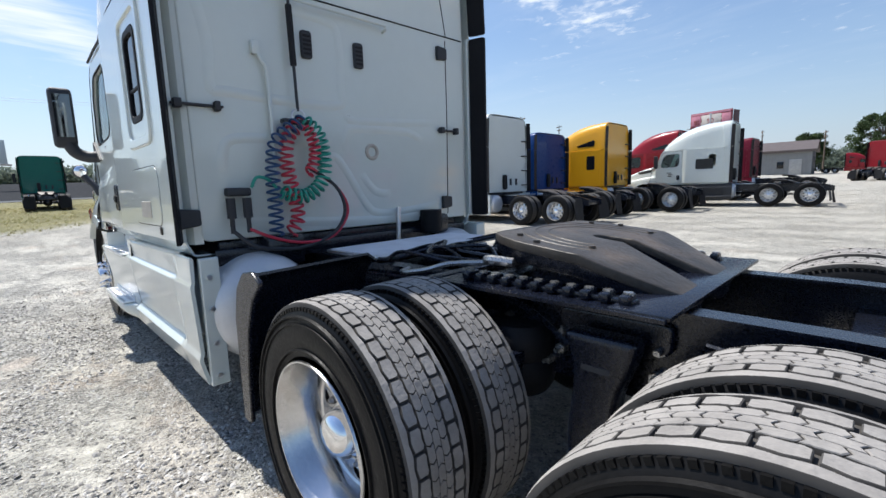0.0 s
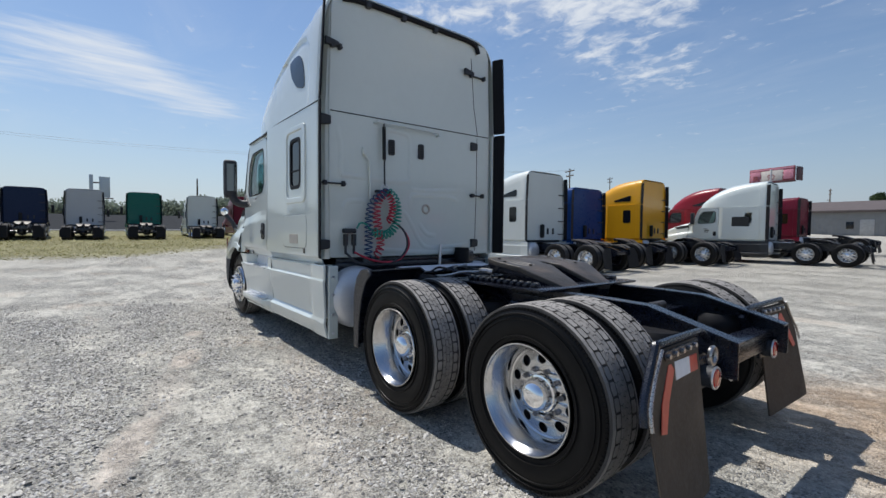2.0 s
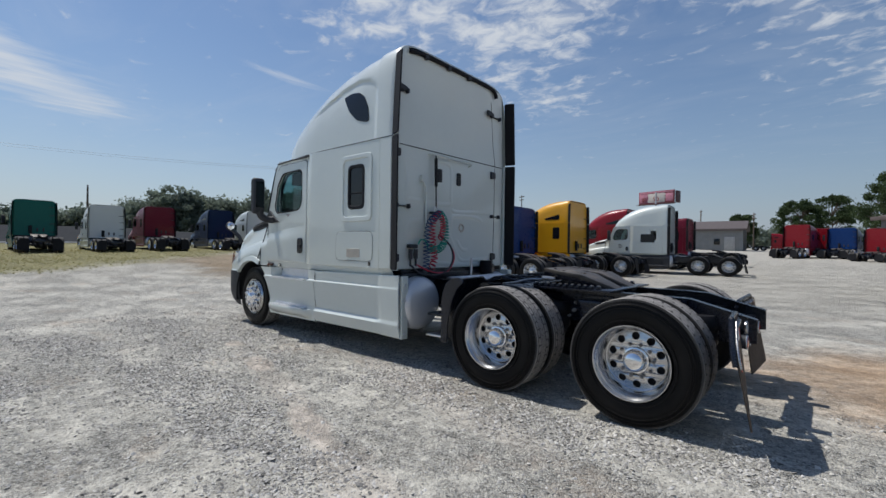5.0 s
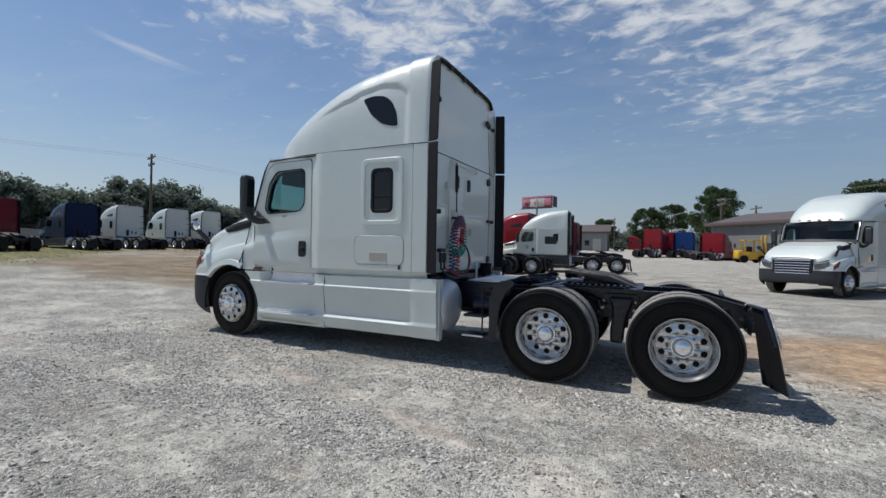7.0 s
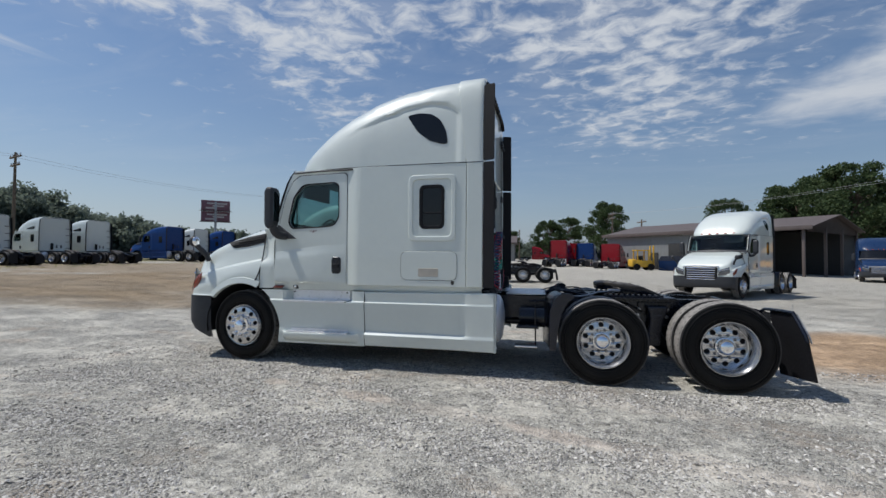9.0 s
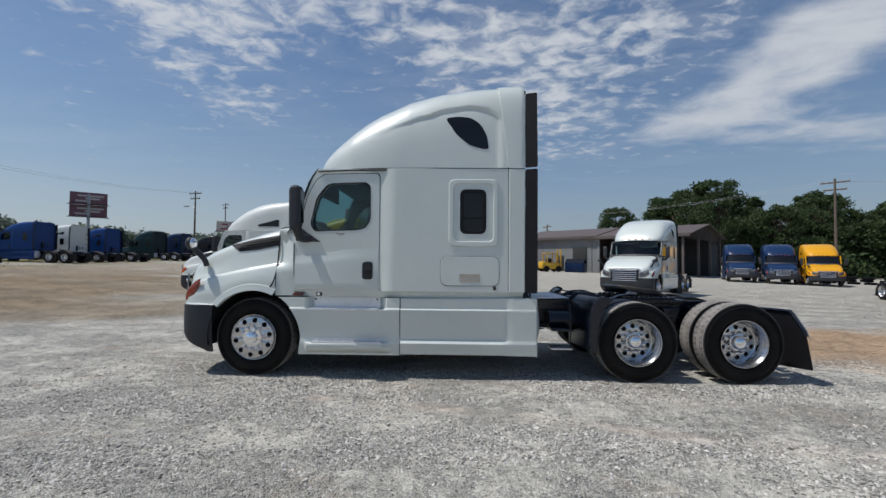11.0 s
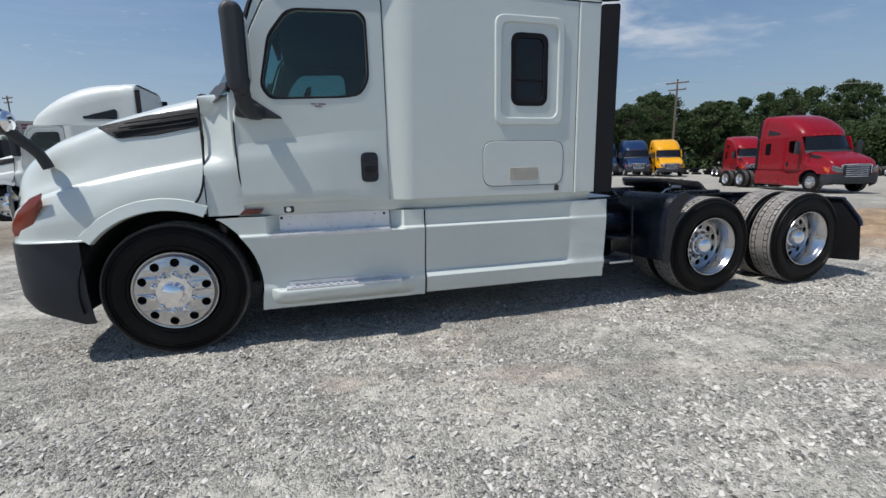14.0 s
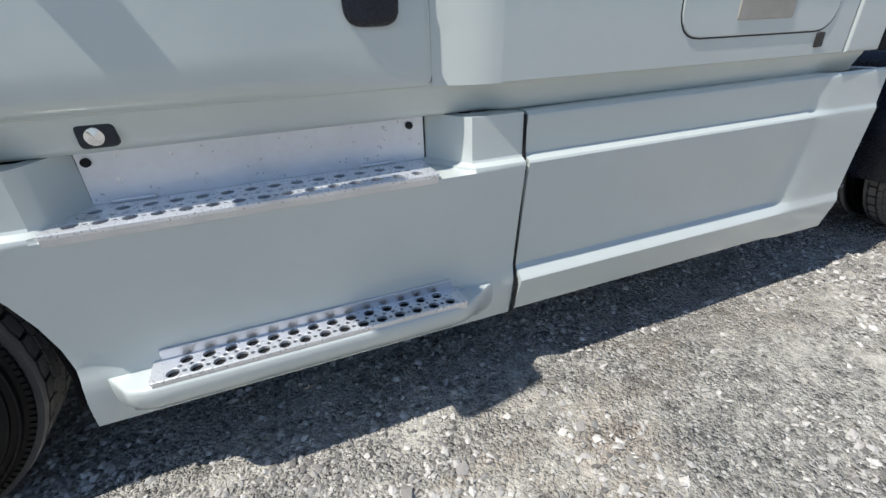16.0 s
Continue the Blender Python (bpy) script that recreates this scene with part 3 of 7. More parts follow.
def build_truck(name, m, label, P=WHITE, detail=True, high=1.0, skirts=True, sleeper_black=False, group=""):
    T = thing(name, m, label, "truck", group)
    n = 54 if detail else 8
    # --- raised roof
    xs = list(np.linspace(-5.56, -5.30, 6 if detail else 3)) + list(np.linspace(-5.22, -2.96, 64 if detail else 10))
    rows = []
    for x in xs:
        r = []
        for y, z in roof_section(x, 0, high, n):
            d = dent(x, z) if abs(y) > 0.75 * lerp(x, WX, WW) and high > 0.9 else 0.0
            r.append((x, y - math.copysign(-d, y), z))
        rows.append(r)
    roof = part("raised_roof", grid_mesh(rows), P, T, "", 50)
    rows = [[(x + (0.0 if x > -2.9 else -0.13 * max(0, (z - 2.72)) / 1.1), y, z) for y, z in roof_section(x, g, high, n)] for x, g in ((-2.955, -0.004), (-2.95, 0.008), (-2.90, 0.011), (-2.80, 0.012), (-2.765, 0.010), (-2.742, 0.0), (-2.738, -0.02))]
    part("roof_end_cap", grid_mesh(rows), P, T, "", 50)
    if detail:
        # seam round the roof
        for s in (-1, 1):
            pts = [(x, s * (lerp(x, WX, WW) + 0.001), 2.705) for x in np.linspace(-5.3, -2.74, 16)]
            part("roof_seam", tube(pts, 0.005, 6, 1), GASKET, T)
            part("pillar_seal", tube([(-5.735, s * (CABW - 0.02), 1.93), (-5.70, s * (CABW - 0.02), 2.04), (-5.535, s * (CABW - 0.025), 2.52), (-5.42, s * (CABW - 0.04), 2.70)], 0.020, 8, 3), RUBBER, T, "black windshield pillar seal")
            part("drip_rail", tube([(x, s * (max(CABW, lerp(x, WX, WW)) + 0.004), 2.682 - 0.05 * max(0, (-5.0 - x))) for x in np.linspace(-5.42, -4.52, 10)], 0.011, 8, 1), PLASTIC, T, "dark drip rail over the door")
    for s in (-1, 1):
        side = lambda me, y: on_side(me, y, s)
        # roof side window
        tri = rounded([(-4.12, 2.93), (-3.30, 3.15), (-3.24, 3.10), (-3.26, 2.87), (-4.06, 2.87)], 0.03, 3) if not detail else rounded([(-3.77, 3.375), (-3.60, 3.40), (-3.43, 3.375), (-3.31, 3.29), (-3.23, 3.14), (-3.205, 2.965), (-3.27, 2.96), (-3.45, 3.01), (-3.62, 3.15)], 0.05, 4)
        if high > 0.9:
            me = plate(tri, (), 0.012, 0.003)
            bm = bmesh.new()
            bm.from_mesh(me)
            bmesh.ops.triangulate(bm, faces=bm.faces)
            for _ in range(3):
                bmesh.ops.subdivide_edges(bm, edges=[e for e in bm.edges if e.calc_length() > 0.07], cuts=1)
                bmesh.ops.triangulate(bm, faces=bm.faces)
            for v in bm.verts:
                u, w_, t = v.co
                v.co = (u, s * (roof_side(u, w_) - 0.006 + t), w_)
            bmesh.ops.recalc_face_normals(bm, faces=bm.faces)
            part("roof_window", bm, DARKGLASS, roof, "dark curved triangular roof window", 50)
        # cab wall with the door opening's window
        win = [(-5.50, 1.985), (-5.42, 2.31), (-5.29, 2.47), (-5.22, 2.495), (-4.80, 2.51), (-4.745, 2.46), (-4.74, 2.05), (-4.81, 1.935), (-4.95, 1.915), (-5.44, 1.895)]
        winr = rounded(win, 0.05, 4)
        cabo = [(-5.74, 1.116), (-5.74, 1.90), (-5.70, 2.03), (-5.53, 2.52), (-5.42, 2.70), (-4.58, 2.70), (-4.58, 1.116)]
        part("cab_wall", side(plate(cabo, [winr], 0.05, 0.006), CABW - 0.012), P, T)
        do = rounded([(-5.715, 1.30), (-5.715, 1.70), (-5.55, 2.34), (-5.44, 2.55), (-5.33, 2.625), (-4.645, 2.64), (-4.615, 2.60), (-4.605, 1.119), (-5.60, 1.119), (-5.66, 1.16)], 0.03, 3)
        door = part("door", side(plate(do, [winr], 0.022, 0.006, 2), CABW), P, T)
        part("door_gap", side(plate([(u, v) for u, v in [(a + (0.009 if a > -5.1 else -0.009), b + (0.009 if b > 1.9 else 0.004 if b < 1.14 else -0.006)) for a, b in do]], [winr], 0.006, 0.001), CABW - 0.009), GAP, door)
        seal = rounded([(a + (0.016 if a > -5.1 else -0.016), b + (0.016 if b > 2.2 else -0.016)) for a, b in win], 0.06, 4)
        part("window_seal", side(plate(seal, [winr], 0.014, 0.004), CABW + 0.004), RUBBER, door, "black rubber window seal")
        pane = part("window_pane", side(plate(winr, (), 0.006, 0.001), CABW - 0.02), GLASS, door, "tinted door window")
        pane.visible_shadow = False
        if detail:
            edge = [(-5.62, 1.132), (-5.66, 1.165), (-5.685, 1.21), (-5.712, 1.32), (-5.716, 1.55), (-5.714, 1.72)]
            part("door_seam", tube([(x, s * (CABW + 0.0005), z) for x, z in edge], 0.0055, 6, 3), GASKET, door)
        part("door_handle", side(plate(rect(-4.825, -4.69, 1.265, 1.495, 0.045), (), 0.035, 0.01, 2), CABW + 0.022), CHASSIS, door, "glossy black door handle")
        if detail:
            for a_, b_, z_ in ((-5.17, -5.13, 1.853), (-5.12, -5.06, 1.853), (-5.14, -5.09, 1.838)):
                part("lettering_bar", side(plate(rect(a_, b_, z_ - 0.004, z_ + 0.004, 0.001, 1), (), 0.002, 0.0003), CABW + 0.0015), DARKRED, door)
            part("handle_grip", side(plate(rect(-4.80, -4.715, 1.34, 1.40, 0.02), (), 0.02, 0.006, 2), CABW + 0.036), GASKET, door)
            # pressed lower half of the door
            rows = []
            for x in np.linspace(-5.70, -4.62, 14):
                top = lerp(x, [-5.71, -4.95, -4.62], [1.56, 1.655, 1.67])
                r = []
                for t in (0.0, 0.03, 0.08, 0.2, 0.35, 0.5, 0.62, 0.72, 0.77, 0.82, 0.87, 0.92, 1.0):
                    z = 1.124 + (top - 1.124) * t
                    amp = lerp(x, [-5.71, -5.1, -4.85, -4.62], [0.030, 0.028, 0.012, 0.004])
                    r.append((x, s * (CABW + 0.001 + amp * lerp(t, [0.0, 0.03, 0.08, 0.72, 0.80, 0.88, 1.0], [0.0, 0.75, 1.0, 0.72, 0.58, 0.28, 0.0])), z))
                rows.append(r)
            part("door_panel", grid_mesh(rows), P, door, "", 60)
        # sleeper: pillar flare, wall with a window, rear extender
        rows = []
        for z in np.linspace(1.118, 2.70, 12):
            r = []
            f = lerp(z, [1.1, 1.9, 2.55, 2.70], [1, 1, 0.9, 0.5])
            for t in np.linspace(0, 1, 9):
                x = -4.605 + 0.20 * t * lerp(z, [1.1, 2.7], [0.9, 1.15])
                r.append((x, s * (CABW - 0.006 + (SLW - CABW + 0.006) * math.sin(t * math.pi / 2) ** 1.2), z))
            rows.append(r)
        part("sleeper_pillar", grid_mesh(rows), P, T, "", 60)
        sw = rect(-3.545, -3.262, 1.885, 2.405, 0.07, 6)
        wall = part("sleeper_wall", side(plate([(-4.43, 1.118), (-4.39, 2.70), (-2.955, 2.70), (-2.955, 1.118)], [sw], 0.05, 0.004), SLW), P, T)
        if detail:
            outer = rect(-3.715, -3.085, 1.70, 2.56, 0.09, 6)
            mid = rect(-3.655, -3.145, 1.765, 2.50, 0.075, 6)
            sl = part("sleeper_window", side(plate(outer, [mid], 0.026, 0.012, 3), SLW + 0.014), P, T)
            part("window_frame", side(plate(rect(-3.572, -3.235, 1.858, 2.432, 0.085, 6), [rect(-3.53, -3.277, 1.90, 2.39, 0.06, 6)], 0.02, 0.006, 2), SLW + 0.006), RUBBER, sl, "black rubber window frame")
            part("window_pane", side(plate(sw, (), 0.008, 0.001), SLW - 0.008), DARKGLASS, sl, "dark sleeper window")
            part("window_slider", side(plate(rect(-3.535, -3.272, 2.055, 2.075, 0.004, 2), (), 0.012, 0.003), SLW - 0.001), RUBBER, sl)
            lo = rect(-3.82, -3.065, 1.195, 1.575, 0.10, 6)
            li = rect(-3.815, -3.07, 1.20, 1.57, 0.097, 6)
            lug = part("luggage_door", side(plate(li, (), 0.012, 0.004, 2), SLW + 0.004), P, T)
            part("door_gap", side(plate(lo, [li], 0.004, 0.001), SLW + 0.001), GAP, lug)
            vent = part("vent", side(plate(rect(-3.578, -3.312, 1.245, 1.352, 0.012, 3), (), 0.012, 0.003), SLW + 0.008), VENTM, lug, "beige plastic air vent")
            part("keyhole_latch", side(plate(rect(-3.145, -3.105, 1.145, 1.195, 0.008, 3), (), 0.014, 0.004), SLW + 0.008), STEEL, T, "small dark metal latch")
        else:
            part("sleeper_window", side(plate(rect(-3.60, -3.21, 1.84, 2.45, 0.08, 4), (), 0.02, 0.004), SLW + 0.004), DARKGLASS, T, "dark sleeper window")
        part("side_extender", side(plate([(-2.948, 1.118), (-2.948, 2.70), (-2.742, 2.70), (-2.742, 1.118)], (), 0.045, 0.012, 3), SLW + 0.008), P, T)
        top = 3.69 if high > 0.9 else 2.7 + 1.0 * high
        for z0, z1, lean in ((1.115, 2.695, 0.0), (2.715, top, -0.05)):
            me = side(plate(rect(-2.738, -2.592, z0, z1, 0.02, 2), (), 0.022, 0.006, 2), SLW + 0.006)
            for v in me.vertices:
                v.co.y += s * (lean * max(0, v.co.z - 2.7) + 0.34 * max(0.0, v.co.x + 2.738))
            part("fairing_flap", me, RUBBER, T, "dark grey rubber fairing flap")
        # sill under the door and sleeper
        part("sill", grid_mesh([[(x, s * (y + (0.03 if x > -4.4 else 0.0)), z) for y, z in ((1.186, 1.135), (1.185, 1.118), (1.180, 1.105), (1.170, 1.085), (1.160, 1.062), (1.154, 1.044), (1.145, 1.034), (1.125, 1.029), (1.05, 1.028))] for x in (-5.75, -4.55, -4.42, -4.36, -2.76)], thick=0.01), P, T, "", 40)
        # --- fender and hood half (section swept along x)
        rows = []
        for x in list(np.linspace(-7.33, -7.0, 10)) + list(np.linspace(-6.95, -5.95, 30 if detail else 12)):
            zt = lerp(x, [-7.33, -7.28, -7.2, -7.05, -6.9, -6.57, -6.2, -5.90], [1.20, 1.30, 1.41, 1.54, 1.635, 1.77, 1.885, 1.96])
            zs = lerp(x, [-7.33, -7.1, -6.82, -6.35, -5.90], [1.06, 1.18, 1.275, 1.38, 1.462])
            pw = lerp(x, [-7.33, -7.30, -7.25, -7.19, -7.12, -7.0, -6.8, -6.5, -5.9], [0.50, 0.66, 0.80, 0.89, 0.945, 0.975, 0.99, 1.0, 1.0])
            dx = x + 6.236
            arch = 0.51 + math.sqrt(max(0, 0.605 ** 2 - dx * dx)) if abs(dx) < 0.6 else 0.5
            zl = max(0.915 if dx < 0 else 1.07, arch)
            zs = max(zs, zl + 0.10)
            ctrl = [(0, zt + 0.02), (0.35, zt + 0.018), (0.70, zt + 0.005), (0.90, zt - 0.02), (0.985, zt - 0.055), (1.03, zt - 0.12), (1.062, max(zs + 0.11, zt - 0.27)), (1.098, zs + 0.040), (1.110, zs + 0.014), (1.142, zs), (1.168, zs - 0.022), (1.210, zs * 0.5 + zl * 0.5), (1.216, zl + 0.03), (1.226, zl + 0.01), (1.226, zl), (1.19, zl - 0.004)]
            pts = catmull([Vector((x, s * a * pw, min(b, zt + 0.015))) for a, b in ctrl], 3)
            rows.append([tuple(p) for p in pts])
        hood = part("hood", grid_mesh(rows), P, T, "", 45)
        # black intake in the hood's flank
        ri = [(-6.64, 1.70), (-6.50, 1.615), (-6.25, 1.64), (-5.965, 1.70), (-5.965, 1.835), (-6.3, 1.785)]
        me = plate(rounded(ri, 0.015, 3), (), 0.02, 0.005)
        bm = bmesh.new()
        bm.from_mesh(me)
        bmesh.ops.triangulate(bm, faces=bm.faces)
        for _ in range(3):
            bmesh.ops.subdivide_edges(bm, edges=[e for e in bm.edges if e.calc_length() > 0.09], cuts=1)
            bmesh.ops.triangulate(bm, faces=bm.faces)
        for v in bm.verts:
            u, w_, t = v.co
            zt = lerp(u, [-7.05, -6.9, -6.57, -6.2, -5.90], [1.54, 1.635, 1.77, 1.885, 1.96])
            yy = lerp(w_, [zt - 0.33, zt - 0.27, zt - 0.12, zt - 0.055], [1.10, 1.06, 1.03, 0.985])
            v.co = (u, s * (yy + t - 0.008), w_)
        bmesh.ops.recalc_face_normals(bm, faces=bm.faces)
        intake = part("hood_intake", bm, GASKET, hood, "black air intake on the hood", 40)
        if detail:
            for k in range(3):
                part("intake_blade", tube([(-6.52 + 0.04 * k, s * 1.052, 1.66 + 0.03 * k), (-6.2, s * 1.056, 1.70 + 0.03 * k), (-5.99, s * 1.062, 1.735 + 0.03 * k)], 0.006, 6), GASKET, intake)
        # gap between hood and cab
        part("hood_gap", tube([(-5.955, s * 0.6, 1.975), (-5.96, s * 0.99, 1.925), (-5.958, s * 1.062, 1.79), (-5.952, s * 1.10, 1.62), (-5.945, s * 1.150, 1.465), (-5.95, s * 1.198, 1.32), (-5.985, s * 1.216, 1.20), (-6.06, s * 1.222, 1.10)], 0.0085, 6), GASKET, T)
        # cowl side between hood and door
        rows = []
        for x in np.linspace(-5.945, -5.70, 8):
            r = []
            for z in np.linspace(1.05, 1.90 + 0.02 * (x + 5.945), 22):
                wy = lerp(z, [1.05, 1.38, 1.44, 1.46, 1.50, 1.60, 1.80, 1.86, 2.0], [1.208, 1.195, 1.165, 1.125, 1.10, 1.07, 1.05, 1.10, 1.08])
                wy = wy + (CABW - wy) * max(0.0, (x + 5.945) / 0.245) ** 1.5 * max(0.15, min(1.0, (1.97 - z) / 0.16))
                r.append((x, s * wy, z - 0.0))
            rows.append(r)
        part("cowl", grid_mesh(rows), P, T, "", 50)
        part("cowl_top", grid_mesh([[(x, s * y, z) for y, z in ((0.30, za), (0.70, za - 0.005), (0.95, za - 0.02), (1.06, za - 0.045), (1.095, 1.895))] for x, za in ((-5.955, 1.955), (-5.86, 1.965), (-5.76, 1.97), (-5.70, 1.965))], thick=0.01), P, T, "", 50)
        # headlight and marker
        lamp = [(-7.33, 0.62), (-7.315, 0.72), (-7.29, 0.81), (-7.26, 0.90), (-7.215, 0.985)]
        rows = []
        for i, (x, y) in enumerate(lamp):
            t = i / 4
            z0, z1 = 0.95 + 0.06 * t, 1.17 + 0.14 * t
            rows.append([(x - 0.03 * (1 - t) * 0.5, s * (y + 0.022), z0), (x - 0.03 * (1 - t), s * (y + 0.034), (z0 + z1) / 2), (x, s * (y + 0.02), z1)])
        hl = part("headlight", grid_mesh(rows, thick=0.02), LAMPM, T, "clear headlight over a dark bowl")
        part("light_strip", tube([(x - 0.035 * (1 - i / 4), s * (y + 0.034), 1.135 + 0.11 * i / 4) for i, (x, y) in enumerate(lamp)], 0.012, 6, 2), CHROME, hl)
        part("marker_lamp", grid_mesh([[(x, s * (y + 0.012), z0), (x, s * (y + 0.022), (z0 + z1) / 2), (x, s * (y + 0.004), z1)] for x, y, z0, z1 in ((-7.175, 1.095, 0.965, 1.06), (-7.11, 1.135, 0.975, 1.14), (-7.02, 1.163, 1.05, 1.22), (-6.945, 1.175, 1.18, 1.255))], thick=0.01), MARKER if detail else AMBER, T, "amber-red corner marker lamp")
        # flat lip round the wheel arch
        rows = [[(-6.236 + r_ * math.cos(a), s * y, 0.51 + r_ * math.sin(a)) for r_, y in ((0.592, 1.19), (0.598, 1.238), (0.604, 1.243), (0.680, 1.229), (0.694, 1.195))] for a in np.linspace(1.12, math.pi - 0.70, 26 if detail else 10)]
        part("arch_lip", grid_mesh(rows), P, hood, "", 30)
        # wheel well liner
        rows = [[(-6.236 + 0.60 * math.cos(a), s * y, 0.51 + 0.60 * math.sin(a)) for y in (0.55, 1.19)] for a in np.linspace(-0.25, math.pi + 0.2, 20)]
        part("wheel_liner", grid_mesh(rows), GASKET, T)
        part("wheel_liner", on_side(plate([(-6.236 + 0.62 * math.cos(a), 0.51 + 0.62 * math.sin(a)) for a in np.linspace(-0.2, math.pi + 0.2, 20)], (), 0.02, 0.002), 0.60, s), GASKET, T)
        # --- mirror on the door
        if detail:
            mir = part("door_mirror", side(plate(rounded([(-5.685, 1.93), (-5.69, 2.39), (-5.65, 2.44), (-5.57, 2.43), (-5.545, 2.38), (-5.55, 1.95), (-5.58, 1.87), (-5.65, 1.87)], 0.04, 4), (), 0.18, 0.04, 3), 1.515), PLASTIC, T, "black mirror housing on an arm")
            part("mirror_glass", grid_mesh([[(-5.543, s * 1.36, 1.97), (-5.543, s * 1.49, 1.97)], [(-5.539, s * 1.36, 2.37), (-5.539, s * 1.49, 2.37)]], thick=0.004), MIRROR, mir, "mirror glass")
            part("mirror_arm", tube([(-5.54, s * 1.19, 1.79), (-5.585, s * 1.28, 1.79), (-5.605, s * 1.37, 1.84), (-5.615, s * 1.42, 1.97)], 0.056, 12), PLASTIC, mir)
            part("mirror_base", side(plate(rounded([(-5.66, 1.95), (-5.70, 1.76), (-5.62, 1.745), (-5.37, 1.745), (-5.54, 1.86)], 0.02, 3), (), 0.03, 0.008, 2), CABW + 0.022), PLASTIC, mir)
            hm = part("hood_mirror", tube([(-6.93, s * 1.06, 1.42), (-6.96, s * 1.09, 1.52), (-7.02, s * 1.15, 1.61), (-7.06, s * 1.20, 1.68)], 0.036, 10), PLASTIC, T, "black hood mirror on a curved arm")
            bm = bmesh.new()
            bmesh.ops.create_uvsphere(bm, u_segments=18, v_segments=12, radius=1)
            for v in bm.verts:
                v.co = Vector((-7.07 + v.co.x * 0.055, s * 1.21 + v.co.y * 0.075, 1.715 + v.co.z * 0.080))
            part("mirror_head", bm, PLASTIC, hm)
            bm = bmesh.new()
            bmesh.ops.create_uvsphere(bm, u_segments=18, v_segments=12, radius=1)
            for v in bm.verts:
                v.co = Vector((-7.035 + v.co.x * 0.04, s * 1.21 + v.co.y * 0.064, 1.715 + v.co.z * 0.068))
            part("mirror_glass", bm, CHROME, hm, "convex mirror glass")
        else:
            part("door_mirror", side(plate(rect(-5.73, -5.58, 1.85, 2.45, 0.05), (), 0.2, 0.03), 1.58), PLASTIC, T, "black mirror housing")
        # --- skirts
        if skirts:
            prof = [(1.125, 1.046), (1.176, 1.047), (1.190, 1.043), (1.199, 1.036), (1.201, 1.028), (1.198, 1.015), (1.195, 0.97), (1.191, 0.915), (1.192, 0.905), (1.197, 0.899), (1.219, 0.889), (1.223, 0.882), (1.222, 0.868), (1.217, 0.80), (1.207, 0.66), (1.199, 0.53), (1.199, 0.505), (1.205, 0.494), (1.236, 0.470), (1.243, 0.459), (1.242, 0.445), (1.239, 0.40), (1.240, 0.345), (1.238, 0.318), (1.228, 0.31)]
            rows = []
            for x in list(np.linspace(-4.322, -3.05, 5)) + list(np.linspace(-3.0, -2.60, 9)):
                k = max(0.0, min(1.0, (x + 3.02) / 0.12))
                k = k * k * (3 - 2 * k)
                r = []
                for y, z in prof:
                    flare = lerp(z, [0.31, 0.6, 1.045], [1.25, 1.235, 1.215]) + 0.03 * max(0, x + 2.9)
                    # ledges thin out towards the rear
                    r.append((x, s * (y + (flare - y) * k * 0.8 - 0.04 * max(0.0, 0.455 - z) / 0.15 + 0.026 * max(0.0, min(1.0, (z - 0.5) / 0.38))), z - 0.016 * max(0.0, -2.6 - x) / 1.72 * max(0.0, min(1.0, (z - 0.94) / 0.08))))
                rows.append(r)
            sk = part("side_skirt", grid_mesh(rows, thick=0.02), P, T, "", 28)
            if detail:
                part("skirt_edge", on_side(plate(rect(-2.615, -2.575, 0.30, 1.04, 0.012, 2), (), 0.10, 0.006), 1.204, s), P, sk)
                for z in (0.36, 0.55, 0.75, 0.93):
                    bm = bmesh.new()
                    cyl(bm, (-2.58, s * 1.160, z), (-2.566, s * 1.160, z), 0.014, 10)
                    part("bolt", bm, ALU2, sk)
            # front skirt with two step recesses; its leading edge follows the wheel arch
            zz = [1.030, 1.022, 1.005, 0.98, 0.95, 0.92, 0.905, 0.898, 0.889, 0.882, 0.876, 0.870, 0.85, 0.80, 0.74, 0.66, 0.58, 0.51, 0.48, 0.455, 0.40, 0.35, 0.31, 0.295]
            fixed = [-5.56, -5.545, -5.53, -5.51, -5.49, -5.47, -5.45] + list(np.linspace(-5.35, -4.72, 5)) + [-4.66, -4.63, -4.61, -4.59, -4.57, -4.55, -4.53, -4.50, -4.45, -4.40, -4.334]
            rows = []
            for z in zz:
                xe = -6.236 + math.sqrt(max(0, 0.62 ** 2 - (z - 0.51) ** 2)) if z > 0.45 else -5.622 - 0.12 * (0.45 - z)
                r = []
                for x in [xe + (-5.575 - xe) * k / 7 for k in range(7)] + fixed:
                    y = lerp(z, [0.295, 0.35, 0.46, 0.50, 0.60, 0.85, 0.870, 0.882, 0.889, 0.898, 0.905, 1.05], [1.226, 1.224, 1.210, 1.199, 1.202, 1.220, 1.222, 1.222, 1.219, 1.199, 1.195, 1.194])
                    u = max(0.0, min(1.0, (x + 5.56) / 0.10, (-4.49 - x) / 0.12))
                    u = u * u * (3 - 2 * u)
                    y -= 0.152 * u * max(0, min(1, (z - 0.877) / 0.005)) + 0.04 * max(0.0, 0.455 - z) / 0.15 - 0.026 * max(0.0, min(1.0, (z - 0.5) / 0.38))
                    r.append((x, s * y, z))
                rows.append(r)
            rows.insert(0, [(x, y - s * 0.065, z + 0.001) for x, y, z in rows[0]])
            fs = part("step_fairing", grid_mesh(rows, thick=0.012), P, T, "", 28)
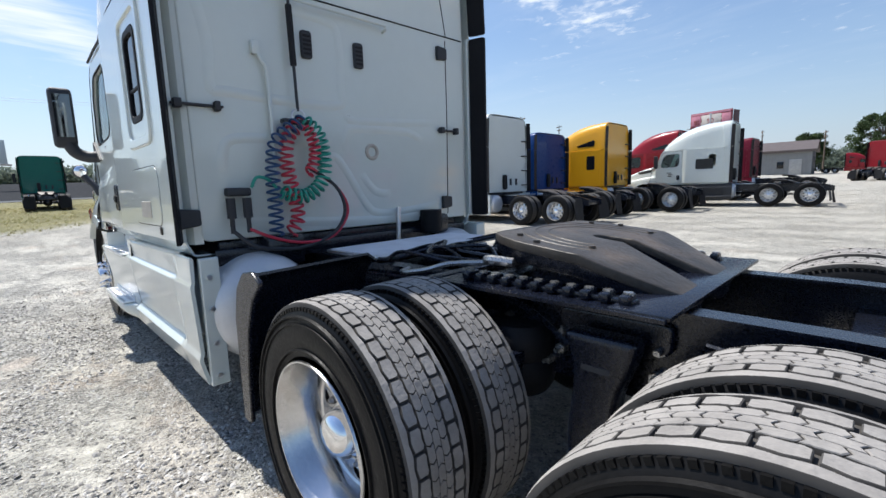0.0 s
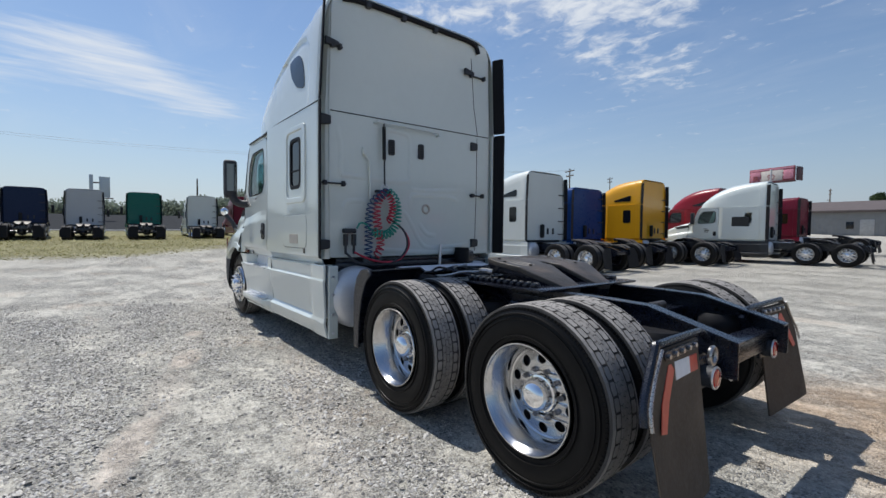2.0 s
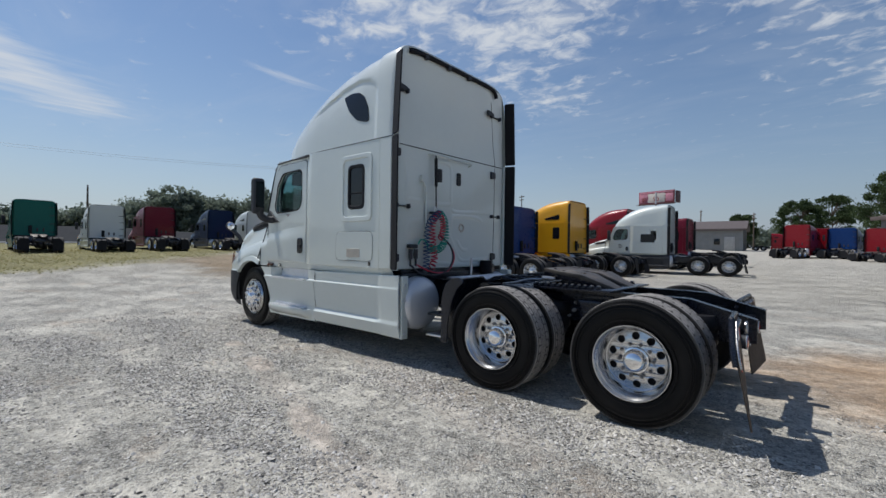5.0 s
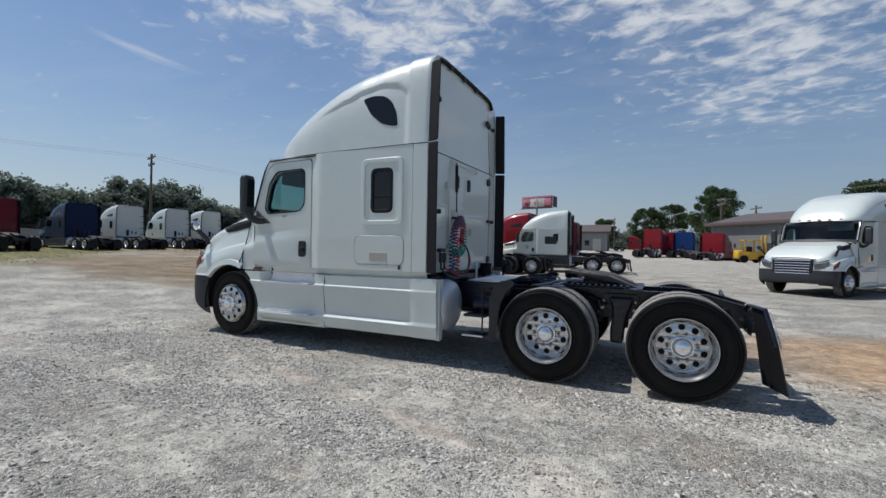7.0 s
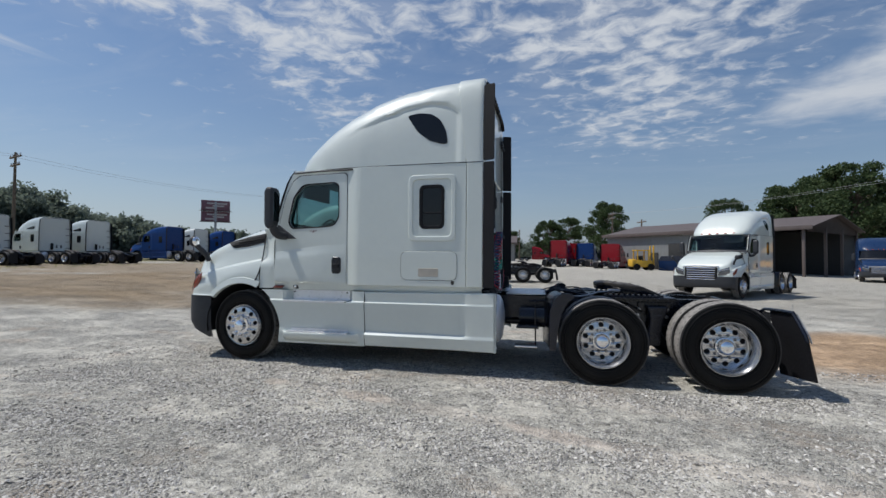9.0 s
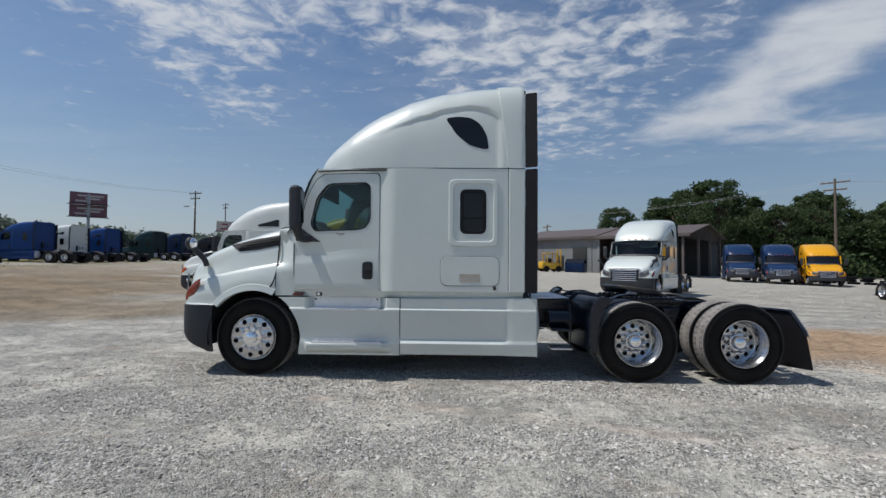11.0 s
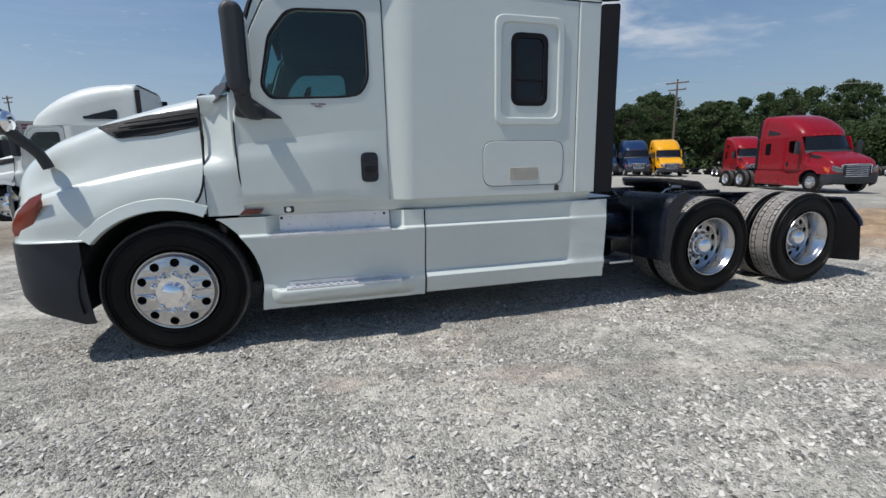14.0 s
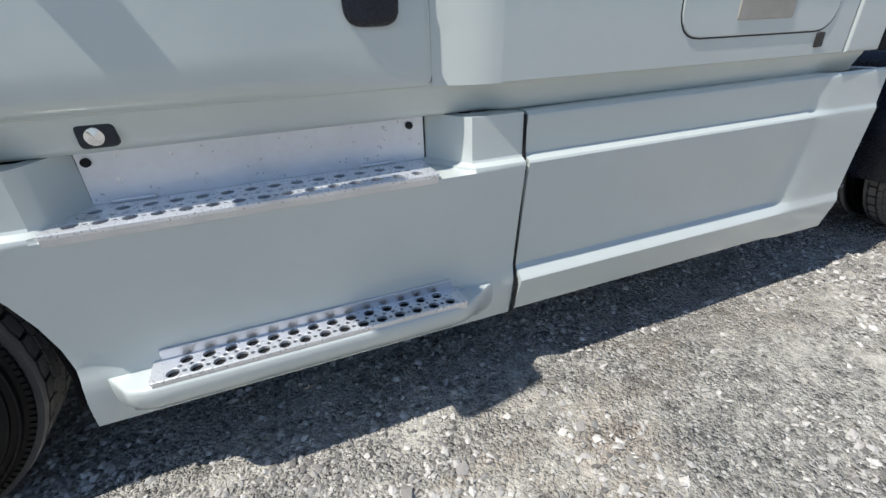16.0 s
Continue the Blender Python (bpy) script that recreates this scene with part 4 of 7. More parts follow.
            if detail:
                part("skirt_gap", tube([(-4.328, s * 1.219, 1.022), (-4.328, s * 1.226, 0.88), (-4.328, s * 1.207, 0.6), (-4.328, s * 1.196, 0.5), (-4.328, s * 1.222, 0.44), (-4.328, s * 1.198, 0.31)], 0.005, 6, 1), GASKET, T)
                # aluminium back plate of the upper step
                part("plate_seam", side(plate(rect(-5.480, -4.595, 0.889, 1.0285, 0.004, 2), (), 0.003, 0.0005), 1.0815), GASKET, fs)
                bp = part("back_plate", side(plate(rect(-5.475, -4.60, 0.892, 1.026, 0.004, 2), (), 0.006, 0.001), 1.083), BACKM, fs, "dull aluminium back plate")
                for x in (-5.455, -4.645):
                    bm = bmesh.new()
                    cyl(bm, (x, s * 1.08, 1.0), (x, s * 1.09, 1.0), 0.011, 10)
                    part("screw", bm, GASKET, bp)
                for x0, x1, z, yo, dep in ((-5.545, -4.615, 0.882, 1.252, 0.164), (-5.45, -4.55, 0.466, 1.298, 0.098)):
                    holes = []
                    nn = 15
                    pitch = (x1 - x0 - 0.11) / (nn - 1)
                    for i in range(nn):
                        u = x0 + 0.055 + pitch * i
                        holes.append(circle(u, dep * 0.24, 0.0165, 12))
                        if i < nn - 1:
                            holes.append(circle(u + pitch / 2, dep * 0.72, 0.0165, 12))
                            for du, v_ in ((pitch * 0.5, 0.24), (pitch * 0.25, 0.48), (pitch * 0.75, 0.48)):
                                holes.append(circle(u + du, dep * v_, 0.0062, 8))
                    me = plate(rect(x0, x1, 0.0, dep, 0.012, 3), holes, 0.012, 0.002)
                    for v in me.vertices:
                        u, w_, t = v.co
                        v.co = (u, s * (yo - w_), z + t)
                    tread = part("step_tread", fix(me), TREADPLATE, fs, "perforated bright aluminium step tread")
                    part("tread_edge", side(plate(rect(x0 + 0.004, x1 - 0.004, z - 0.016, z + 0.004, 0.006, 2), (), 0.012, 0.003), yo - 0.001), ALU2, tread)
                    # black sheet close under the tread: painted shade for its holes
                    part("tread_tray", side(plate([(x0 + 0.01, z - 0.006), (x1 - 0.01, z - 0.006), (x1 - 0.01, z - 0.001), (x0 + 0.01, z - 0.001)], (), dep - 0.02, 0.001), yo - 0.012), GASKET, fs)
                    for x_ in (x0 + 0.16, x1 - 0.14):
                        if dep > 0.12:
                            boxed("hinge", (x_ - 0.05, x_ + 0.05, *sorted((s * 1.082, s * 1.094)), z + 0.012, z + 0.022), ALU2, tread, 0.003)
                    if dep < 0.12:
                        part("tread_back", side(plate(rect(x0 + 0.02, x1 - 0.02, z + 0.010, z + 0.045, 0.006, 2), (), 0.010, 0.003), 1.208), ALU2, tread)
                # moulded housing of the lower step
                rows = []
                for x in [-5.59, -5.575, -5.55, -5.525, -5.505, -5.49, -5.46, -5.0, -4.60, -4.57, -4.55, -4.50, -4.44, -4.39, -4.35]:
                    o = 0.006 + lerp(x, [-5.59, -5.575, -5.505, -5.46, -4.60, -4.55, -4.39, -4.35], [0.0, 0.012, 0.108, 0.124, 0.124, 0.116, 0.012, 0.0])
                    rows.append([(x, s * (1.172 + o * f_), z) for f_, z in ((0.0, 0.463), (0.92, 0.463), (0.975, 0.460), (1.0, 0.452), (1.0, 0.434), (0.97, 0.412), (0.86, 0.386), (0.55, 0.350), (0.0, 0.312))])
                part("step_housing", grid_mesh(rows), P, fs, "", 50)
                cl = part("courtesy_lamp", side(plate(rect(-5.425, -5.350, 1.047, 1.100, 0.012, 3), (), 0.05, 0.006), 1.178), PLASTIC, T, "small square step lamp")
                bm = lathe([(1.178, 0.021), (1.183, 0.019), (1.185, 0.001)], 16, "y")
                bmesh.ops.translate(bm, verts=bm.verts, vec=(-5.390, 0, 1.073))
                if s < 0:
                    bmesh.ops.scale(bm, verts=bm.verts, vec=(1, -1, 1))
                part("lens", bm, CHROME, cl)
                part("side_marker", side(plate(rounded([(-5.75, 1.05), (-5.70, 1.09), (-5.56, 1.09), (-5.60, 1.05)], 0.008, 2), (), 0.03, 0.006), 1.198), DARKRED, T, "dark amber side marker lamp")
        part("fuel_tank", _tank(s), TANKM, T, "round aluminium fuel tank")
        # --- wheels
        wheel(T, -6.236, 1.155, s, "steer", detail)
        for ax in (0.0, -1.318):
            wheel(T, ax, 1.242, s, "outer", detail)
            wheel(T, ax, 0.905, s, "inner", detail)
        # --- chassis rail: a channel whose tail tapers down
        ro = [(-6.8, 0.74), (-6.8, 0.96), (-0.02, 0.97), (0.26, 0.962), (0.74, 0.832), (0.74, 0.64), (0.35, 0.62), (-0.5, 0.64), (-5.0, 0.70)]
        bm = bmesh.new()
        me = plate(ro, (), 0.012, 0.002)
        rail = part("chassis_rail", on_side(me, 0.44, s), CHASSIS, T)
        top = [(-6.8, 0.96), (-0.02, 0.97), (0.26, 0.962), (0.74, 0.832)]
        rows = [[(x, s * y, z + 0.002) for y in (0.35, 0.444)] for x, z in top]
        part("rail_flange", grid_mesh(rows, thick=0.012), CHASSIS, rail)
        # flap, its bracket and marker tape
        # the two flaps hang a little differently
        fx, fy = (0.655, -0.04) if s < 0 else (0.56, -0.17)
        fo = rounded([(0.74 + fy, 0.15), (1.34 + fy, 0.20), (1.345 + fy, 0.66), (1.17 + fy, 0.895), (0.72 + fy, 0.885)], 0.025, 3)
        fb = part("mud_flap", on_back(plate(fo, (), 0.012, 0.003), 0.0), [FLAPM, RUBBER] if detail else RUBBER, T, "rubber mud flap, dusty brown behind and black in front" if detail else "")
        hang_x = lambda y, z: fx + 0.07 * (y - 0.72 - fy) + 0.02 * math.sin(z * 5) + (0.15 if y > 1.0 + fy else 0.09) * max(0.0, 0.85 - z) ** 1.5
        for v in fb.data.vertices:
            v.co = (v.co.x + hang_x(v.co.y, v.co.z), s * v.co.y, v.co.z)
        fix(fb.data)
        if detail:
            for q in fb.data.polygons:
                q.material_index = 1 if q.normal.x < -0.3 else 0
            part("flap_bracket", tube([(hang_x(y + fy, z) - 0.02, s * (y + fy), z) for y, z in ((0.51, 0.83), (0.60, 0.885), (0.72, 0.90), (1.14, 0.912), (1.19, 0.895), (1.33, 0.71), (1.355, 0.62))], 0.019, 8, 3), CHASSIS, fb)
            part("flap_spring", tube([(hang_x(y + fy, z) + 0.010, s * (y + fy), z) for y, z in ((1.185, 0.90), (1.27, 0.79), (1.345, 0.685), (1.358, 0.61))], 0.008, 8, 2), BOLTM, fb, "bright bent steel edge")
            strip = on_back(plate([(q + fy, z) for q, z in ((0.76, 0.835), (1.14, 0.845), (1.16, 0.868), (1.15, 0.885), (0.75, 0.878))], (), 0.010, 0.002), 0.0)
            for v in strip.vertices:
                v.co = (v.co.x + hang_x(v.co.y, v.co.z) + 0.010, s * v.co.y, v.co.z)
            part("flap_strip", fix(strip), CHASSIS, fb)
            for k in range(5):
                y = 0.80 + fy + 0.08 * k
                bm = bmesh.new()
                cyl(bm, (hang_x(y, 0.86) + 0.008, s * y, 0.86), (hang_x(y, 0.86) + 0.022, s * y, 0.86), 0.012, 8)
                part("bolt", bm, BOLTM, fb)
            for tape, mm in (([(0.76, 0.735), (0.86, 0.738), (0.86, 0.815), (0.76, 0.812)], REDTAPE), ([(0.86, 0.738), (1.04, 0.742), (1.04, 0.822), (0.86, 0.815)], WHITETAPE), ([(1.05, 0.79), (1.08, 0.82), (1.11, 0.82), (1.22, 0.68), (1.27, 0.575), (1.22, 0.565), (1.15, 0.67)], REDTAPE)):
                me = on_back(plate([(q + fy, z) for q, z in tape], (), 0.004, 0.0005), 0.0)
                for v in me.vertices:
                    v.co = (v.co.x + hang_x(v.co.y, v.co.z) + 0.006, s * v.co.y, v.co.z)
                part("marker_tape", fix(me), mm, fb)
            # tail lamps under the rail end
            for i, yy in enumerate((0.36, 0.58)):
                bm = bmesh.new()
                cyl(bm, (0.63, s * yy, 0.67), (0.685, s * yy, 0.67), 0.055, 20)
                tl = part("tail_lamp", bm, PLASTIC, T, "round red tail lamp")
                bm = lathe([(0.685, 0.050), (0.697, 0.042), (0.702, 0.001)], 20, "x")
                bmesh.ops.translate(bm, verts=bm.verts, vec=(0, s * yy, 0.67))
                part("lens", bm, REDLENS, tl)
                ring = [(0.688, s * yy + 0.054 * math.cos(a), 0.67 + 0.054 * math.sin(a)) for a in np.linspace(0, 2 * math.pi, 21)]
                part("lamp_ring", tube(ring, 0.006, 6, 1), ALU2, tl)
            part("lamp_bracket", boxed_mesh(0.612, 0.632, *sorted((s * 0.30, s * 0.66)), 0.60, 0.76), CHASSIS, T)
            ring = [(fx + 0.03, s * (0.625 + 0.038 * math.cos(a)), 0.79 + 0.042 * math.sin(a)) for a in np.linspace(0, 2 * math.pi, 21)]
            part("bracket_collar", tube(ring, 0.012, 6, 1), BOLTM, fb)
            # quarter fender ahead of the front drive tyres
            rows = []
            for x, z in ((-1.92, 0.40), (-1.925, 0.55), (-1.92, 0.75), (-1.90, 0.90), (-1.865, 0.99), (-1.81, 1.045), (-1.76, 1.06)):
                rows.append([(x - 0.10 * (1.25 - y) / 0.7, s * y, z - 0.012 * (y < 0.6) - 0.03 * (y < 0.57)) for y in (0.55, 0.60, 0.93, 1.22, 1.25)])
            for r in rows:
                r[0] = (r[0][0] + 0.02, r[0][1], r[0][2])
                r[-1] = (r[-1][0] + 0.02, r[-1][1], r[-1][2])
            qf = part("quarter_fender", grid_mesh(rows, thick=0.012), CHASSIS, T, "black plastic quarter fender")
            part("fender_flange", on_side(plate(rounded([(-1.93, 0.38), (-1.85, 0.38), (-1.835, 0.60), (-1.79, 0.82), (-1.72, 0.96), (-1.63, 1.04), (-1.70, 1.08), (-1.80, 1.065), (-1.88, 0.99), (-1.925, 0.85)], 0.02, 3), (), 0.02, 0.005), 1.262, s), CHASSIS, qf)
    # --- whole-width parts
    part("back_wall", on_back(plate(rounded([(-1.13, 1.11), (1.13, 1.11), (1.14, 2.7), (1.11, 2.70 + 1.02 * high), (1.04, 2.70 + 1.13 * high), (-1.04, 2.70 + 1.13 * high), (-1.11, 2.70 + 1.02 * high), (-1.14, 2.7)], 0.05, 4), (), 0.04, 0.012, 3), -2.735), P, T)
    for s in (-1, 1):
        rows = [[(-2.90, s * 1.20, z), (-2.80, s * 1.195, z), (-2.755, s * 1.165, z), (-2.742, s * 1.12, z)] for z in np.linspace(1.10, 2.70 + 1.0 * high, 6)]
        part("corner_panel", grid_mesh([[(x, y - s * 0.05 * max(0, z - 2.7), z) for x, y, z in r] for r in rows]), P, T)
    # floor, firewall and the underside of the cab
    boxed("cab_floor", (-5.9, -2.78, -1.03, 1.03, 1.02, 1.10), CHASSIS, T, 0.01)
    boxed("firewall", (-5.92, -5.86, -1.05, 1.05, 0.9, 1.9), CHASSIS, T, 0.01)
    boxed("engine_block", (-6.9, -5.9, -0.42, 0.42, 0.55, 1.35), CHASSIS, T, 0.04)
    boxed("front_axle", (-6.30, -6.17, -0.95, 0.95, 0.42, 0.54), CHASSIS, T, 0.03)
    # windshield
    rows = []
    for t in np.linspace(0, 1, 8):
        r = []
        for u in np.linspace(-1, 1, 17):
            yb, yt = 1.12 * u, 0.98 * u
            xb, xt = -6.02 + 0.30 * abs(u) ** 2.4, -5.60 + 0.18 * abs(u) ** 2.4
            r.append((xb + (xt - xb) * t, yb + (yt - yb) * t, 1.97 + (2.70 - 1.97) * t - 0.03 * abs(u)))
        rows.append(r)
    ws = part("windshield", grid_mesh(rows), GLASS if detail else DARKGLASS, T, "tinted windshield", 60)
    ws.visible_shadow = False
    rows = [[(-6.05 + 0.30 * abs(u) ** 2.4 - d, 1.16 * u, 1.985 - 0.03 * abs(u) - 0.12 * d / 0.1) for u in np.linspace(-1, 1, 13)] for d in (-0.05, 0.0, 0.08)]
    part("wiper_cowl", grid_mesh(rows), PLASTIC, T)
    if high > 0.9:
        for y_ in (-0.62, -0.31, 0.0, 0.31, 0.62):
            x_ = -5.545 + 0.10 * abs(y_) ** 1.6
            part("roof_lamp", boxed_mesh(x_ - 0.045, x_ + 0.05, y_ - 0.045, y_ + 0.045, 2.755, 2.80, bevel=0.018), AMBER, T, "small amber roof marker lamp")
    # grille and bumper
    bm = bmesh.new()
    box(bm, -7.36, -7.22, -0.62, 0.62, 0.80, 1.30, 0.05, 3)
    gr = part("grille", bm, GASKET, T, "black grille with bright bars")
    for k in range(6):
        z = 0.80 + 0.092 * k
        w_ = 0.55 + 0.015 * k
        bar = tube([(-7.30, -w_, z), (-7.36, -0.45, z), (-7.385, 0, z), (-7.36, 0.45, z), (-7.30, w_, z)], 0.022, 8, 3)
        part("grille_bar", bar, CHROME, gr, "chrome grille bar")
    for y_ in (-0.66, 0.66):
        part("grille_edge", tube([(-7.29, y_ * 0.92, 0.76), (-7.31, y_, 1.05), (-7.29, y_, 1.30)], 0.022, 6, 2), CHROME, gr)
    part("grille_edge", tube([(-7.29, -0.66, 1.32), (-7.34, -0.45, 1.335), (-7.36, 0, 1.34), (-7.34, 0.45, 1.335), (-7.29, 0.66, 1.32)], 0.026, 6, 2), CHROME, gr)
    rows = []
    plan = [(-6.79, 1.165), (-6.95, 1.18), (-7.08, 1.175), (-7.17, 1.13), (-7.25, 1.0), (-7.32, 0.78), (-7.37, 0.4), (-7.39, 0.0)]
    plan = [(x, -y) for x, y in plan] + [(x, y) for x, y in reversed(plan[:-1])]
    plan = catmull([Vector((x, y, 0)) for x, y in plan], 2)
    for z, o in ((0.92, 0.985), (0.915, 1.0), (0.70, 1.004), (0.52, 0.995), (0.42, 0.975), (0.31, 0.94), (0.30, 0.92)):
        rows.append([(-6.7 + (p.x + 6.7) * o, p.y * (0.5 + 0.5 * o), z + (0.12 * max(0, min(1.3, (-6.86 - p.x) / 0.27)) * (0.55 - z) / 0.25 if z < 0.54 else 0)) for p in plan])
    part("bumper", grid_mesh(rows, thick=0.015), PLASTIC, T, "dark grey plastic bumper", 40)
    # chassis cross members, axles, drive shaft, air springs
    for x, zt in ((0.60, 0.78), (0.05, 0.86), (-0.66, 0.93), (-1.35, 0.93), (-2.2, 0.93), (-3.4, 0.93), (-4.6, 0.93)):
        boxed("cross_member", (x - 0.06, x + 0.06, -0.43, 0.43, 0.66, zt), CHASSIS, T, 0.01)
    for ax in (0.0, -1.318):
        bm = bmesh.new()
        cyl(bm, (ax, -0.95, HUBZ), (ax, 0.95, HUBZ), 0.085, 16)
        bmesh.ops.create_uvsphere(bm, u_segments=20, v_segments=14, radius=0.24, matrix=Matrix.Translation((ax, 0, HUBZ + 0.02)))
        part("drive_axle", bm, CHASSIS, T)
        if detail:
            for s in (-1, 1):
                bm = lathe([(0.56, 0.001), (0.56, 0.12), (0.60, 0.145), (0.66, 0.15), (0.70, 0.13), (0.74, 0.15), (0.80, 0.145), (0.84, 0.12), (0.84, 0.001)], 20, "z")
                bmesh.ops.translate(bm, verts=bm.verts, vec=(ax + 0.33, s * 0.47, 0))
                part("air_spring", bm, RUBBER, T, "black rubber air spring")
                bm = bmesh.new()
                box(bm, ax - 0.45, ax + 0.35, *sorted((s * 0.46, s * 0.56)), 0.50, 0.57, 0.02)
                part("suspension_beam", bm, CHASSIS, T)
                bm = bmesh.new()
                cyl(bm, (ax + 0.12, s * 0.55, 0.45), (ax + 0.20, s * 0.50, 0.86), 0.035, 12)
                cyl(bm, (ax + 0.16, s * 0.525, 0.66), (ax + 0.20, s * 0.50, 0.88), 0.05, 12)
                part("shock_absorber", bm, CHASSIS, T)
                bm = bmesh.new()
                cyl(bm, (ax - 0.05, s * 0.62, 0.62), (ax - 0.30, s * 0.60, 0.66), 0.10, 16)
                part("brake_chamber", bm, CHASSIS, T)
    bm = bmesh.new()
    cyl(bm, (-5.6, 0, 0.62), (-1.4, 0, 0.55), 0.06, 12)
    part("drive_shaft", bm, CHASSIS, T)
    # fifth wheel
    fifth_wheel(T, detail)
    # deck between cab and fifth wheel
    bm = bmesh.new()
    box(bm, -2.52, -1.98, -0.46, 0.70, 0.985, 1.005, 0.006)
    dp = part("deck_plate", bm, ALU2, T, "ribbed aluminium deck plate")
    if detail:
        for k in range(24):
            bm = bmesh.new()
            box(bm, -2.50 + k * 0.0215, -2.49 + k * 0.0215, -0.44, 0.68, 1.003, 1.010, 0.002, 1)
            part("deck_rib", bm, ALU2, dp)
    return T


def boxed_mesh(*dims, bevel=0.006):
    bm = bmesh.new()
    box(bm, *dims, bevel)
    return bm


def _tank(s):
    bm = lathe([(-4.25, 0.001), (-4.25, 0.29), (-4.22, 0.325), (-2.63, 0.325), (-2.57, 0.30), (-2.53, 0.24), (-2.51, 0.12), (-2.505, 0.001)], 40, "x")
    bmesh.ops.translate(bm, verts=bm.verts, vec=(0, s * 0.855, 0.70))
    return bm


def fifth_wheel(T, detail):
    # top plate: tilted a little to the rear, a throat open to the rear, two ramps falling away behind
    pz = lambda x: 1.158 - 0.11 * (x + 1.0) - 0.32 * max(0.0, x + 0.74) - 0.22 * max(0.0, -x - 1.17)
    o = [(-1.29, -0.20), (-1.31, 0.0), (-1.29, 0.20), (-1.23, 0.32), (-1.13, 0.41), (-1.0, 0.45), (-0.76, 0.455), (-0.66, 0.43), (-0.42, 0.30), (-0.40, 0.26), (-0.40, 0.14), (-0.44, 0.11), (-0.74, 0.05),
         (-0.87, 0.045), (-0.91, 0.0), (-0.87, -0.045), (-0.74, -0.05), (-0.44, -0.11), (-0.40, -0.14), (-0.40, -0.26), (-0.42, -0.30), (-0.66, -0.43), (-0.76, -0.455), (-1.0, -0.45), (-1.13, -0.41), (-1.23, -0.32)]
    rim = rounded(o, 0.035, 3)
    me = plate(rim, (), 0.04, 0.007, 2)
    bm = bmesh.new()
    bm.from_mesh(me)
    bmesh.ops.remove_doubles(bm, verts=bm.verts, dist=1e-5)
    for x in (-0.74, -1.17):
        bmesh.ops.bisect_plane(bm, geom=list(bm.verts) + list(bm.edges) + list(bm.faces), plane_co=(x, 0, 0), plane_no=(1, 0, 0))
    for v in bm.verts:
        v.co.z += pz(v.co.x) - 0.04
    bmesh.ops.recalc_face_normals(bm, faces=bm.faces)
    f = part("fifth_wheel", bm, STEEL, T, "greasy black fifth wheel plate", 24)
    # deep skirt under the rim
    rows = [[(-0.85 + (x + 0.85) * k, y * k, pz(x) - d) for x, y in rim + rim[:1]] for k, d in ((0.992, 0.034), (0.985, 0.075), (0.965, 0.092), (0.94, 0.095))]
    part("plate_skirt", grid_mesh(rows), CHASSIS, f, "", 30)
    for s in (-1, 1):
        bm = bmesh.new()
        box(bm, -0.98, -0.66, *sorted((s * 0.28, s * 0.40)), 0.99, 1.09, 0.02)
        part("pivot_bracket", bm, CHASSIS, f)
        bm = bmesh.new()
        box(bm, -1.40, -0.38, *sorted((s * 0.34, s * 0.62)), 0.977, 0.99)
        part("slide_plate", bm, CHASSIS, f)
        if detail:
            # toothed slide rail
            bm = bmesh.new()
            box(bm, -1.24, -0.50, *sorted((s * 0.485, s * 0.53)), 0.99, 1.008, 0.004)
            for k in range(11):
                box(bm, -1.225 + k * 0.068, -1.19 + k * 0.068, *sorted((s * 0.48, s * 0.555)), 0.992, 1.026, 0.008)
            part("slide_rail", bm, CHASSIS, f)
            for k in range(11):
                bm = bmesh.new()
                cyl(bm, (-1.207 + k * 0.068, s * 0.515, 1.020), (-1.207 + k * 0.068, s * 0.515, 1.032), 0.017, 8)
                part("rail_tooth", bm, BOLTM, f)
            for x, y in ((-1.08, 0.33), (-0.95, 0.40), (-0.76, 0.30)):
                bm = bmesh.new()
                cyl(bm, (x, s * y, pz(x) - 0.006), (x, s * y, pz(x) + 0.010), 0.014, 10)
                part("grease_fitting", bm, STEEL, f)
    bm = bmesh.new()
    box(bm, -1.40, -1.33, -0.6, 0.6, 0.979, 0.994, 0.004)
    part("mount_plate", bm, CHASSIS, f)
    bm = bmesh.new()
    box(bm, -0.56, -0.37, -0.6, 0.62, 0.981, 0.996, 0.004)
    part("mount_plate", bm, CHASSIS, f)
    if detail:
        # wear rings on the plate
        for r in (0.24, 0.30, 0.36):
            pts = [(-0.86 + r * math.cos(a), r * math.sin(a), pz(-0.86 + r * math.cos(a)) - 0.001) for a in np.linspace(1.25, 2 * math.pi - 1.25, 40)]
            part("grease_ring", tube(pts, 0.004, 5, 1), STEEL, f)
        part("release_rod", tube([(-1.02, -0.46, 1.07), (-1.12, -0.475, 1.075), (-1.16, -0.47, 1.07)], 0.020, 8), BOLTM, f)
        part("release_rod", tube([(-1.1, -0.44, 1.06), (-1.30, -0.54, 1.05), (-1.40, -0.60, 1.02), (-1.55, -0.62, 0.995), (-1.62, -0.52, 0.99)], 0.012, 8), BOLTM, f)


